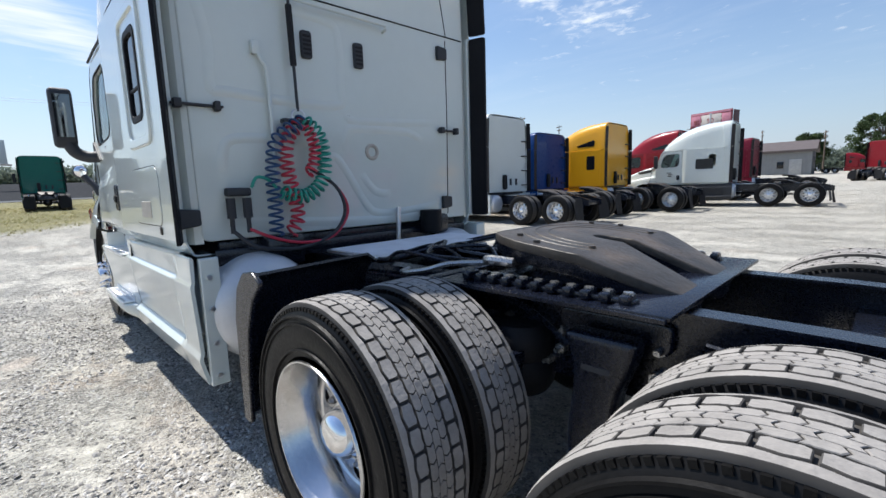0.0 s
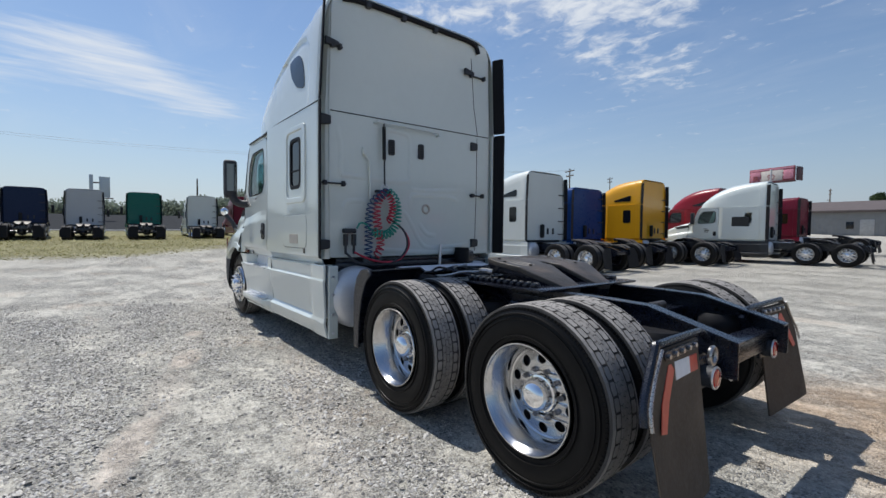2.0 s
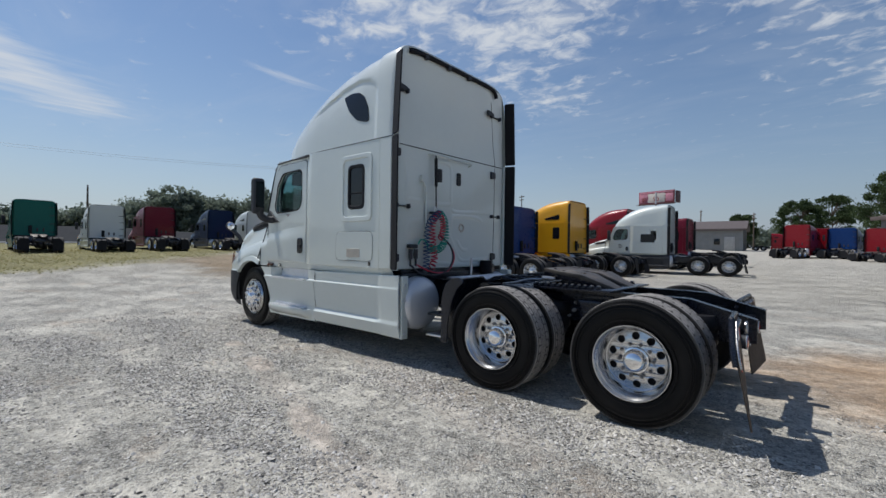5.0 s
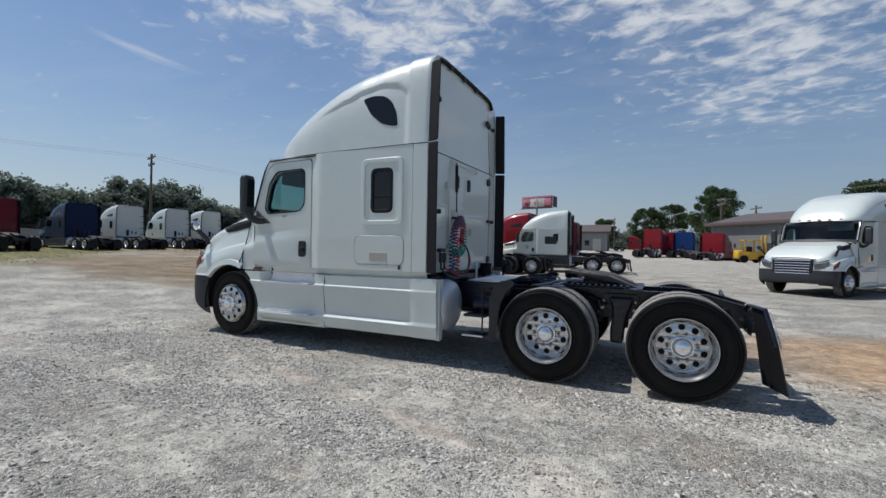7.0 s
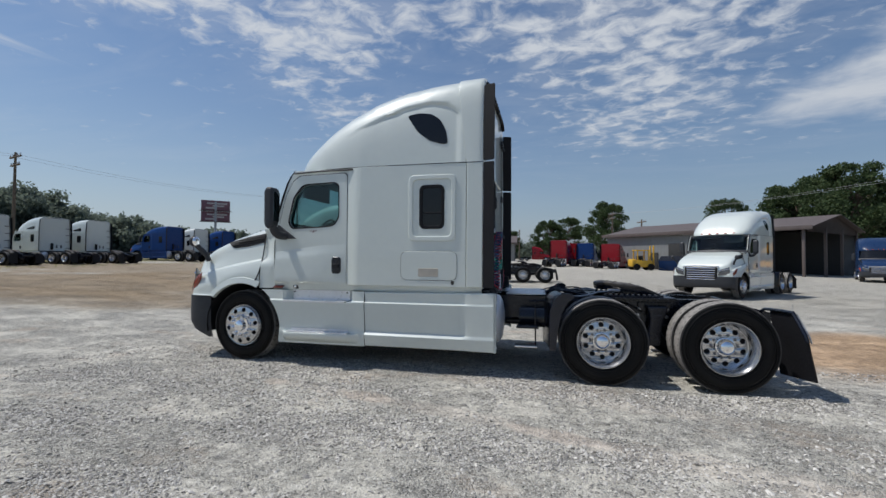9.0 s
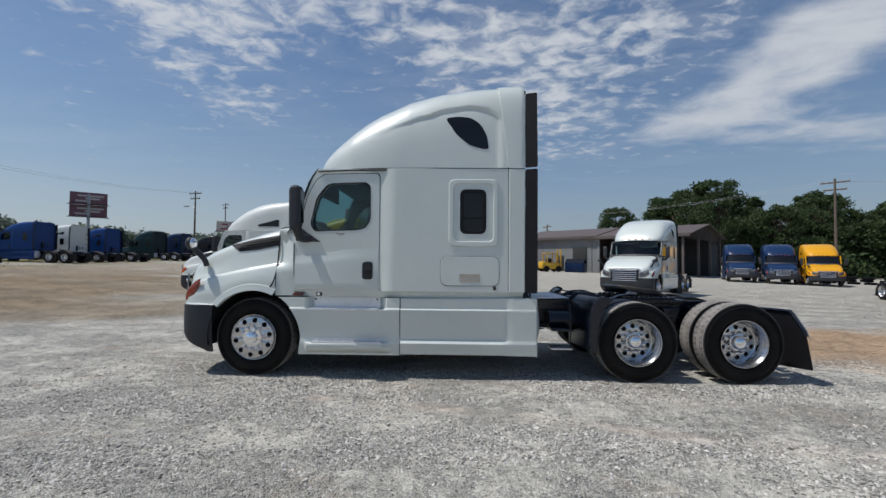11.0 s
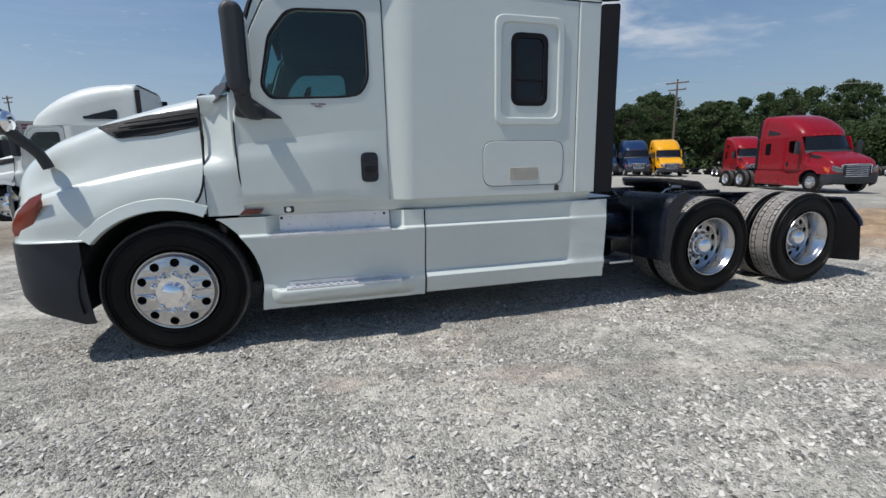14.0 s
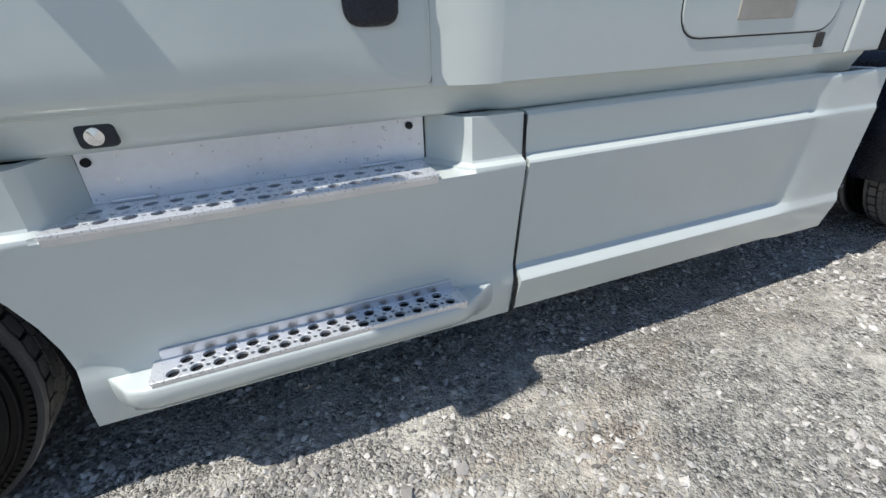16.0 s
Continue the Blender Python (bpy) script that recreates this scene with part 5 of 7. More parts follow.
def coil(center, r, pitch, turns, wire, path, seg=8, per=14):
    """A coiled hose whose axis follows a path of points."""
    axis = catmull([Vector(p) for p in path], 12)
    # even steps along the axis
    lens = [0.0]
    for a, b in zip(axis, axis[1:]):
        lens.append(lens[-1] + (b - a).length)
    total = lens[-1]
    pts = []
    n = int(turns * per)
    for i in range(n + 1):
        d = total * i / n
        k = max(0, min(len(axis) - 2, next((j for j in range(len(lens) - 1) if lens[j + 1] >= d), len(axis) - 2)))
        t = (d - lens[k]) / max(1e-6, lens[k + 1] - lens[k])
        p = axis[k].lerp(axis[k + 1], t)
        dirv = (axis[min(k + 2, len(axis) - 1)] - axis[max(k - 1, 0)]).normalized()
        nx = Vector((1, 0, 0))
        ny = dirv.cross(nx).normalized()
        a = 2 * math.pi * i / per
        pts.append(p + (nx * math.cos(a) + ny * math.sin(a)) * r)
    return tube(pts, wire, seg, 1)


def rear_details(T):
    """Fittings on the rear of the sleeper and over the chassis. Heights and places in the truck's own frame."""
    X = -2.735
    yy = lambda y: y - 1.94
    # seams of the rear wall
    part("wall_seam", tube([(X + 0.001, -1.12, 2.63), (X + 0.001, 1.12, 2.655)], 0.006, 6, 1), GASKET, T)
    part("wall_seam", tube([(X + 0.001, 0.93, 2.65), (X + 0.001, 0.86, 3.0), (X + 0.001, 0.80, 3.62)], 0.004, 6, 1), GASKET, T)
    part("wall_seam", tube([(X + 0.001, 0.90, 1.15), (X + 0.001, 0.92, 2.0), (X + 0.001, 0.92, 2.62)], 0.004, 6, 1), GASKET, T)
    # pressed beads in the lower wall
    beads = [
        [(-0.98, 1.50), (-0.95, 1.68), (-0.80, 1.72), (-0.45, 1.71), (-0.34, 1.60), (-0.36, 1.40)],
        [(-0.13, 1.66), (-0.11, 1.80), (0.0, 1.83), (0.45, 1.83), (0.62, 1.77)],
        [(-0.32, 1.58), (-0.22, 1.62), (-0.12, 1.50), (0.02, 1.28), (0.15, 1.20), (0.50, 1.21), (0.80, 1.24)],
        [(0.0, 1.50), (0.06, 1.42), (0.14, 1.36), (0.26, 1.35)],
        [(-1.05, 2.50), (-1.0, 2.25), (-1.0, 2.0), (-0.9, 1.98), (-0.2, 1.97), (-0.14, 2.1), (-0.14, 2.42), (-0.22, 2.52), (-0.6, 2.53)],
        [(-0.10, 1.93), (0.0, 1.88), (0.8, 1.93)],
        [(-1.0, 1.22), (-0.3, 1.17), (0.2, 1.15), (0.85, 1.17)],
    ]
    for b in beads:
        rows = []
        pts = catmull([Vector((0, y, z)) for y, z in b], 6)
        for i, p in enumerate(pts):
            d = (pts[min(i + 1, len(pts) - 1)] - pts[max(0, i - 1)]).normalized()
            nrm = Vector((0, -d.z, d.y))
            e = min(1.0, min(i, len(pts) - 1 - i) / 4)
            rows.append([(X + 0.0005 + h * e, *(p + nrm * w)[1:]) for w, h in ((-0.032, 0), (-0.016, 0.004), (0, 0.0065), (0.016, 0.004), (0.032, 0))])
        part("pressed_bead", grid_mesh(rows), WHITE, T, "", 60)
    # black catches at the corners, small struts between
    for y, z in ((0.765, 2.52), (0.755, 1.25), (2.80, 2.50), (2.82, 1.25)):
        me = on_back(plate(rounded([(yy(y) - 0.055, z - 0.055), (yy(y) + 0.055, z - 0.04), (yy(y) + 0.055, z + 0.05), (yy(y) - 0.055, z + 0.06)], 0.012, 2), (), 0.035, 0.008), X + 0.03)
        part("corner_catch", me, PLASTIC, T, "black plastic corner catch")
    for y0, y1, z in ((0.72, 0.99, 1.885), (2.74, 2.98, 1.87), (0.80, 0.95, 3.28), (2.70, 2.98, 3.40)):
        bm = bmesh.new()
        box(bm, X, X + 0.03, yy(y0), yy(y1), z - 0.007, z + 0.007, 0.003)
        box(bm, X, X + 0.05, yy(y0) + 0.01, yy(y0) + 0.05, z - 0.025, z + 0.025, 0.006)
        box(bm, X, X + 0.05, yy(y1) - 0.05, yy(y1) - 0.02, z - 0.028, z + 0.028, 0.006)
        part("fairing_strut", bm, PLASTIC, T, "small black fairing strut")
    for y, z in ((2.70, 3.42), (0.84, 3.30)):
        part("strut_bracket", on_back(plate(rounded([(yy(y) - 0.09, z - 0.03), (yy(y) + 0.06, z - 0.015), (yy(y) + 0.06, z + 0.02), (yy(y) - 0.09, z + 0.05)], 0.008, 2), (), 0.04, 0.006), X + 0.05), PLASTIC, T)
    # lip along the top of the rear wall
    part("top_seal", tube([(X + 0.012, -0.99, 3.785), (X + 0.02, -0.8, 3.81), (X + 0.02, -0.4, 3.822), (X + 0.02, 0.3, 3.822), (X + 0.02, 0.80, 3.81), (X + 0.03, 0.90, 3.70)], 0.028, 8), RUBBER, T, "black rubber lip")
    for y in (-0.7, -0.25, 0.2):
        bm = bmesh.new()
        box(bm, X, X + 0.05, y - 0.03, y + 0.03, 3.77, 3.83, 0.008)
        part("seal_clip", bm, PLASTIC, T)
    # hose bar and its hanger
    bar = part("hose_bar", tube([(X, yy(1.33), 2.585), (X + 0.05, yy(1.34), 2.585), (X + 0.05, yy(2.18), 2.585), (X + 0.05, yy(2.19), 2.56), (X, yy(2.19), 2.55)], 0.012, 8, 1), WHITE, T, "white steel bar")
    part("hanger_rod", tube([(X + 0.05, yy(1.425), 2.575), (X + 0.055, yy(1.435), 1.90)], 0.010, 8, 1), PLASTIC, bar, "black hose hanger rod")
    part("hanger_spring", tube([(X + 0.05, yy(1.425), 2.54), (X + 0.053, yy(1.43), 2.18)], 0.021, 10, 1), GASKET, bar)
    ring = [(X + 0.055, yy(1.435) + 0.045 * math.sin(a), 1.865 + 0.045 * math.cos(a)) for a in np.linspace(0, 2 * math.pi, 17)]
    part("hanger_ring", tube(ring, 0.007, 6, 1), ALU2, bar)
    part("hose_clamp", boxed_mesh(X + 0.03, X + 0.09, yy(1.32), yy(1.52), 1.815, 1.845), PLASTIC, bar)
    # two black vents
    for y in (1.55, 1.955):
        v = part("cab_vent", on_back(plate(rect(yy(y) - 0.038, yy(y) + 0.038, 2.25, 2.425, 0.022), (), 0.03, 0.008, 2), X + 0.025), PLASTIC, T, "small black cab vent")
        for k in range(5):
            part("vent_slat", on_back(plate(rect(yy(y) - 0.028, yy(y) + 0.028, 2.272 + k * 0.028, 2.286 + k * 0.028, 0.004, 2), (), 0.006, 0.001), X + 0.03), GASKET, v)
    # breather pipe
    bp = part("breather_pipe", tube([(X + 0.02, yy(1.20), 2.25), (X + 0.03, yy(1.235), 2.18), (X + 0.03, yy(1.262), 2.08), (X + 0.03, yy(1.272), 1.4)], 0.014, 8), WHITE, T, "white breather pipe")
    part("pipe_foot", boxed_mesh(X, X + 0.035, yy(1.18), yy(1.23), 2.215, 2.295), WHITE, bp)
    # round port
    bm = lathe([(X, 0.034), (X + 0.008, 0.036), (X + 0.014, 0.046), (X + 0.010, 0.058), (X, 0.062)], 28, "x")
    bmesh.ops.translate(bm, verts=bm.verts, vec=(0, yy(2.04), 1.665))
    part("round_port", bm, VENTM, T, "grey ring round a small port")
    # connector block
    blk = part("connector_block", boxed_mesh(X, X + 0.07, yy(0.95), yy(1.09), 1.37, 1.42, bevel=0.012), PLASTIC, T, "black hose connector block")
    for y in (0.965, 1.06):
        bm = bmesh.new()
        cyl(bm, (X + 0.06, yy(y), 1.36), (X + 0.06, yy(y), 1.24), 0.026, 12)
        cyl(bm, (X + 0.06, yy(y), 1.25), (X + 0.06, yy(y), 1.15), 0.014, 10)
        part("connector", bm, PLASTIC, blk)
    # coiled air and power lines, hung in a loop
    H = X + 0.10
    part("coil_hose", coil(None, 0.042, 0.02, 20, 0.0085, [(H, yy(1.44), 1.84), (H, yy(1.55), 1.74), (H + 0.01, yy(1.57), 1.55), (H + 0.01, yy(1.52), 1.42), (H + 0.01, yy(1.40), 1.355), (H, yy(1.26), 1.39)]), HOSE_G, T, "coiled green air hose")
    part("coil_hose", coil(None, 0.040, 0.02, 17, 0.0085, [(H, yy(1.44), 1.83), (H, yy(1.33), 1.72), (H, yy(1.31), 1.55), (H, yy(1.34), 1.38), (H, yy(1.36), 1.22), (H, yy(1.30), 1.12)]), HOSE_R, T, "coiled red air hose")
    part("coil_hose", coil(None, 0.040, 0.02, 17, 0.0075, [(H + 0.03, yy(1.42), 1.83), (H + 0.02, yy(1.25), 1.70), (H, yy(1.215), 1.50), (H, yy(1.215), 1.30), (H, yy(1.21), 1.12)]), HOSE_B, T, "coiled dark blue power cable")
    part("coil_hose", coil(None, 0.032, 0.02, 9, 0.0085, [(H + 0.02, yy(1.45), 1.80), (H + 0.02, yy(1.50), 1.68), (H + 0.02, yy(1.48), 1.55), (H + 0.02, yy(1.44), 1.50)]), HOSE_R, T, "coiled red air hose")
    part("hose_tail", tube([(H, yy(1.44), 1.55), (H + 0.04, yy(1.62), 1.42), (H + 0.05, yy(1.68), 1.25), (H + 0.05, yy(1.58), 1.10), (H + 0.04, yy(1.35), 1.03), (H + 0.03, yy(1.08), 1.06), (X + 0.07, yy(0.97), 1.16)], 0.012, 8), PLASTIC, T, "looping dark hose")
    part("hose_tail", tube([(H, yy(1.47), 1.53), (H + 0.04, yy(1.64), 1.40), (H + 0.055, yy(1.70), 1.24), (H + 0.05, yy(1.58), 1.085), (H + 0.04, yy(1.38), 1.06), (H + 0.02, yy(1.2), 1.10), (X + 0.07, yy(1.06), 1.17)], 0.010, 8), HOSE_R, T, "looping dark red hose")
    part("hose_tail", tube([(X + 0.07, yy(1.09), 1.42), (X + 0.09, yy(1.12), 1.48), (H, yy(1.19), 1.46), (H, yy(1.24), 1.40)], 0.010, 8), HOSE_G, T)
    # lower edge of the cab, mounts and dark gear below
    boxed("cab_mount", (-2.80, -2.62, 0.55, 0.80, 1.0, 1.16), CHASSIS, T, 0.03)
    boxed("cab_mount", (-2.80, -2.62, -0.80, -0.55, 0.92, 1.12), CHASSIS, T, 0.03)
    bm = bmesh.new()
    cyl(bm, (-2.66, 0.62, 1.02), (-2.66, 0.62, 1.20), 0.09, 16)
    part("air_bag", bm, RUBBER, T, "black rubber cab air bag")
    bm = bmesh.new()
    cyl(bm, (-2.69, 0.28, 0.95), (-2.69, 0.30, 1.24), 0.018, 10)
    part("lift_strut", bm, ALU2, T, "thin grey strut")
    boxed("lower_beam", (-2.80, -2.70, -1.08, 1.08, 0.96, 1.06), CHASSIS, T, 0.015)
    # step bracket behind the tank
    for s in (-1, 1):
        st = part("tank_step", boxed_mesh(-2.34, -2.06, *sorted((s * 0.72, s * 1.02)), 0.60, 0.63), CHASSIS, T, "small black chassis step")
        part("step_leg", tube([(-2.10, s * 0.98, 0.95), (-2.10, s * 1.0, 0.62), (-2.10, s * 1.0, 0.36), (-2.36, s * 1.0, 0.36)], 0.012, 6, 1), CHASSIS, st)
        part("lower_step", boxed_mesh(-2.36, -2.08, *sorted((s * 0.76, s * 1.02)), 0.36, 0.385), ALU2, st)
        bm = bmesh.new()
        cyl(bm, (-2.32, s * 0.62, 0.70), (-1.96, s * 0.62, 0.70), 0.13, 18)
        part("air_tank", bm, CHASSIS, T, "black air tank")
        # suspension hanger between the drive tyres, bolted on
        hang = part("suspension_hanger", on_side(plate(rounded([(-0.72, 0.89), (-0.46, 0.89), (-0.48, 0.80), (-0.52, 0.70), (-0.545, 0.55), (-0.56, 0.38), (-0.70, 0.38), (-0.70, 0.55), (-0.68, 0.70), (-0.69, 0.80)], 0.03, 4), (), 0.10, 0.025, 3), 0.60, s), CHASSIS, T, "cast black suspension hanger")
        for x, z in ((-0.78, 0.84), (-0.80, 0.76), (-0.44, 0.84), (-0.45, 0.74), (-0.86, 0.70)):
            bm = bmesh.new()
            cyl(bm, (x, s * 0.44, z), (x, s * 0.475, z), 0.022, 6)
            cyl(bm, (x, s * 0.47, z), (x, s * 0.50, z), 0.011, 8)
            part("bolt", bm, BOLTM, hang)
        part("lettering_bar", on_side(plate(rect(-0.645, -0.545, 0.765, 0.785, 0.004, 2), (), 0.004, 0.001), 0.602, s), PLASTIC, hang)
        part("hanger_flange", on_side(plate(rounded([(-0.80, 0.93), (-0.40, 0.93), (-0.40, 0.83), (-0.48, 0.80), (-0.70, 0.80), (-0.80, 0.84)], 0.03, 3), (), 0.03, 0.008, 2), 0.475, s), CHASSIS, hang)
        for x, z in ((0.10, 0.84), (0.22, 0.72), (0.34, 0.80), (0.46, 0.70), (0.58, 0.73), (-0.16, 0.86), (-0.22, 0.76), (-1.6, 0.86), (-1.72, 0.78), (-1.05, 0.84), (-1.12, 0.78)):
            bm = bmesh.new()
            cyl(bm, (x, s * 0.44, z), (x, s * 0.465, z), 0.020, 6)
            part("bolt", bm, STEEL, T)
        # brake air lines along the rail
        part("air_line", tube([(-2.2, s * 0.47, 0.90), (-1.5, s * 0.475, 0.93), (-1.0, s * 0.49, 0.92), (-0.75, s * 0.50, 0.80)], 0.012, 6), CHASSIS, T)
        part("air_line", tube([(-0.3, s * 0.50, 0.90), (0.0, s * 0.52, 0.86), (0.2, s * 0.53, 0.74), (0.1, s * 0.58, 0.66)], 0.010, 6), CHASSIS, T)
        bm = bmesh.new()
        cyl(bm, (-0.98, s * 0.60, 0.44), (-0.98, s * 0.60, 0.72), 0.085, 18)
        cyl(bm, (-0.98, s * 0.60, 0.72), (-0.98, s * 0.60, 0.76), 0.095, 18)
        cyl(bm, (-0.98, s * 0.60, 0.76), (-0.98, s * 0.60, 0.83), 0.012, 8)
        part("brake_canister", bm, CHASSIS, T)
    # tangle of lines on the deck ahead of the fifth wheel
    rnd = random.Random(4)
    for k in range(9):
        y0 = -0.42 + 0.1 * k
        pts = [(-2.0 + rnd.uniform(-0.1, 0.1), y0, 0.99)]
        for j in range(3):
            pts.append((-1.85 + 0.15 * j + rnd.uniform(-0.05, 0.05), y0 + rnd.uniform(-0.15, 0.15), 0.99 + rnd.uniform(0.0, 0.07)))
        pts.append((-1.40, y0 * 0.7, 0.99))
        part("air_line", tube(pts, 0.011, 6), CHASSIS, T)
    for k in range(3):
        boxed("valve", (-1.85 + 0.14 * k, -1.77 + 0.14 * k, -0.2 + 0.22 * k, -0.10 + 0.22 * k, 0.96, 1.05), CHASSIS, T, 0.015)
    # cross member with fittings at the tail
    bm = bmesh.new()
    cyl(bm, (0.10, -0.10, 0.90), (0.10, 0.10, 0.90), 0.03, 10)
    cyl(bm, (0.10, 0.0, 0.80), (0.10, 0.0, 0.92), 0.03, 10)
    part("tee_fitting", bm, STEEL, T)
    part("tail_plate", boxed_mesh(0.50, 0.66, -0.30, 0.30, 0.70, 0.76), CHASSIS, T)


def cab_interior(T):
    """Dashboard, wheel, seats and trim seen through the door window."""
    boxed("dashboard", (-5.86, -5.40, -1.08, 1.08, 1.45, 1.93), INTERIOR, T, 0.08)
    ring = [(-5.26 + 0.09 * math.cos(a), -0.56 + 0.23 * math.sin(a), 1.86 + 0.20 * math.cos(a)) for a in np.linspace(0, 2 * math.pi, 29)]
    w = part("steering_wheel", tube(ring, 0.016, 8, 1), GASKET, T, "black steering wheel")
    part("steering_column", tube([(-5.45, -0.56, 1.72), (-5.26, -0.56, 1.86)], 0.04, 10, 1), INTERIOR, w)
    part("spoke", tube([(-5.26, -0.78, 1.86), (-5.26, -0.34, 1.86)], 0.018, 8, 1), GASKET, w)
    for y in (-0.58, 0.58):
        bm = bmesh.new()
        box(bm, -5.02, -4.50, y - 0.27, y + 0.27, 1.45, 1.60, 0.06, 3)
        seat = part("seat", bm, SEATM, T, "grey cloth cab seat")
        bm = bmesh.new()
        box(bm, -4.62, -4.48, y - 0.27, y + 0.27, 1.55, 2.18, 0.06, 3)
        part("backrest", bm, SEATM, seat)
        bm = bmesh.new()
        box(bm, -4.60, -4.50, y - 0.14, y + 0.14, 2.19, 2.38, 0.04, 3)
        part("headrest", bm, SEATM, seat)
    win = [(-5.49, 1.99), (-5.41, 2.30), (-5.29, 2.46), (-5.22, 2.485), (-4.80, 2.50), (-4.75, 2.45), (-4.745, 2.06), (-4.81, 1.945), (-4.95, 1.925), (-5.43, 1.905)]
    for s in (-1, 1):
        part("door_trim", on_side(plate([(-5.70, 1.12), (-5.70, 1.95), (-5.50, 2.55), (-5.42, 2.68), (-4.42, 2.68), (-4.42, 1.12)], [rounded(win, 0.05, 3)], 0.03, 0.004), 1.128, s), INTERIOR, T, "dark grey inner door trim")
    boxed("sun_visor", (-5.44, -5.40, -0.95, -0.20, 2.36, 2.60), INTERIOR, T, 0.01)
    boxed("sleeper_curtain", (-4.40, -4.36, -1.18, 1.18, 1.1, 2.68), INTERIOR, T, 0.01)
    boxed("headliner", (-5.44, -4.40, -1.12, 1.12, 2.60, 2.67), INTERIOR, T, 0.02)


# ---- main truck ----
truck = build_truck("semi_truck", pose(0, 1.94, 0), "clean white sleeper tractor truck with high roof on gravel")
rear_details(truck)
cab_interior(truck)


# ---- gravel ground ----
def ground_material():
    m = bpy.data.materials.new("gravel")
    m.use_nodes = True
    nt = m.node_tree
    b = nt.nodes["Principled BSDF"]
    b.inputs["Roughness"].default_value = 0.95
    b.inputs["Specular IOR Level"].default_value = 0.25
    tc = nt.nodes.new("ShaderNodeTexCoord")
    sep = nt.nodes.new("ShaderNodeSeparateXYZ")
    nt.links.new(tc.outputs["Object"], sep.inputs[0])

    def noise_tex(scale, detail=5, rough=0.55, stretch=None, rot=0.0):
        n = nt.nodes.new("ShaderNodeTexNoise")
        n.inputs["Scale"].default_value, n.inputs["Detail"].default_value, n.inputs["Roughness"].default_value = scale, detail, rough
        src = tc.outputs["Object"]
        if stretch:
            mp = nt.nodes.new("ShaderNodeMapping")
            mp.inputs["Scale"].default_value = stretch
            mp.inputs["Rotation"].default_value = (0, 0, rot)
            nt.links.new(src, mp.inputs[0])
            src = mp.outputs[0]
        nt.links.new(src, n.inputs["Vector"])
        return n.outputs[0]

    def mth(op, a, c=0.0, clamp=False):
        n = nt.nodes.new("ShaderNodeMath")
        n.operation, n.use_clamp = op, clamp
        for i, v in enumerate((a, c)):
            if isinstance(v, (int, float)):
                n.inputs[i].default_value = v
            else:
                nt.links.new(v, n.inputs[i])
        return n.outputs[0]

    def step(v, lo, hi, top=1.0):
        n = nt.nodes.new("ShaderNodeMapRange")
        n.interpolation_type = "SMOOTHSTEP"
        n.inputs["From Min"].default_value, n.inputs["From Max"].default_value, n.inputs["To Max"].default_value = lo, hi, top
        nt.links.new(v, n.inputs["Value"])
        return n.outputs[0]

    def blend(f, a, c):
        n = nt.nodes.new("ShaderNodeMix")
        n.data_type = "RGBA"
        nt.links.new(f, n.inputs["Factor"])
        for i, v in ((6, a), (7, c)):
            if isinstance(v, tuple):
                n.inputs[i].default_value = (*v, 1)
            else:
                nt.links.new(v, n.inputs[i])
        return n.outputs[2]

    # crushed stone at two sizes, each chip with its own tone, lying in pale dust
    def pebbles(scale):
        v = nt.nodes.new("ShaderNodeTexVoronoi")
        v.inputs["Scale"].default_value = scale
        v.inputs["Randomness"].default_value = 1.0
        v.distance = "CHEBYCHEV" if scale > 40 else "EUCLIDEAN"
        nt.links.new(tc.outputs["Object"], v.inputs["Vector"])
        sc = nt.nodes.new("ShaderNodeSeparateColor")
        nt.links.new(v.outputs["Color"], sc.inputs[0])
        return v.outputs["Distance"], sc.outputs[0], sc.outputs[1]

    d1, t1, u1 = pebbles(36.0)
    d2, t2, u2 = pebbles(74.0)
    d3, t3, u3 = pebbles(135.0)
    drift = noise_tex(0.8, 9, 0.70, (0.8, 1.15, 1), 0.2)
    small = noise_tex(5.0, 6, 0.68, (0.9, 1.1, 1), 0.2)
    cover = step(mth("ADD", mth("MULTIPLY", drift, 0.6), mth("MULTIPLY", small, 0.4)), 0.40, 0.59)
    fine = noise_tex(60, 4, 0.7)
    dust = blend(noise_tex(1.6, 9, 0.72, (0.85, 1.15, 1), 0.1), (0.49, 0.463, 0.397), (0.66, 0.627, 0.545))
    dust = blend(mth("MULTIPLY", fine, 0.35), dust, (0.36, 0.34, 0.29))
    chips = blend(t2, (0.12, 0.116, 0.105), (0.75, 0.72, 0.655))
    chips3 = blend(t3, (0.23, 0.22, 0.195), (0.64, 0.61, 0.54))
    chips = blend(step(u2, 0.45, 0.55), chips3, chips)
    col = blend(mth("ADD", mth("MULTIPLY", cover, 0.66), 0.17), dust, chips)
    # single larger stones, a contact shadow painted dark round each foot
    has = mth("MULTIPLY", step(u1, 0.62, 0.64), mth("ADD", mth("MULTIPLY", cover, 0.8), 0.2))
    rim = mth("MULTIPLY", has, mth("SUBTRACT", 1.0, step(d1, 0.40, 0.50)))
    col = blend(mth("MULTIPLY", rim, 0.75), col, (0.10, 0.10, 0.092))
    top = mth("MULTIPLY", has, mth("SUBTRACT", 1.0, step(d1, 0.26, 0.34)))
    col = blend(top, col, blend(t1, (0.26, 0.25, 0.225), (0.68, 0.655, 0.59)))
    dark = step(noise_tex(1.1, 9, 0.70, (0.85, 1.2, 1), -0.1), 0.52, 0.70, 0.42)
    col = blend(mth("MULTIPLY", dark, cover), col, blend(t3, (0.15, 0.145, 0.13), (0.34, 0.325, 0.295)))
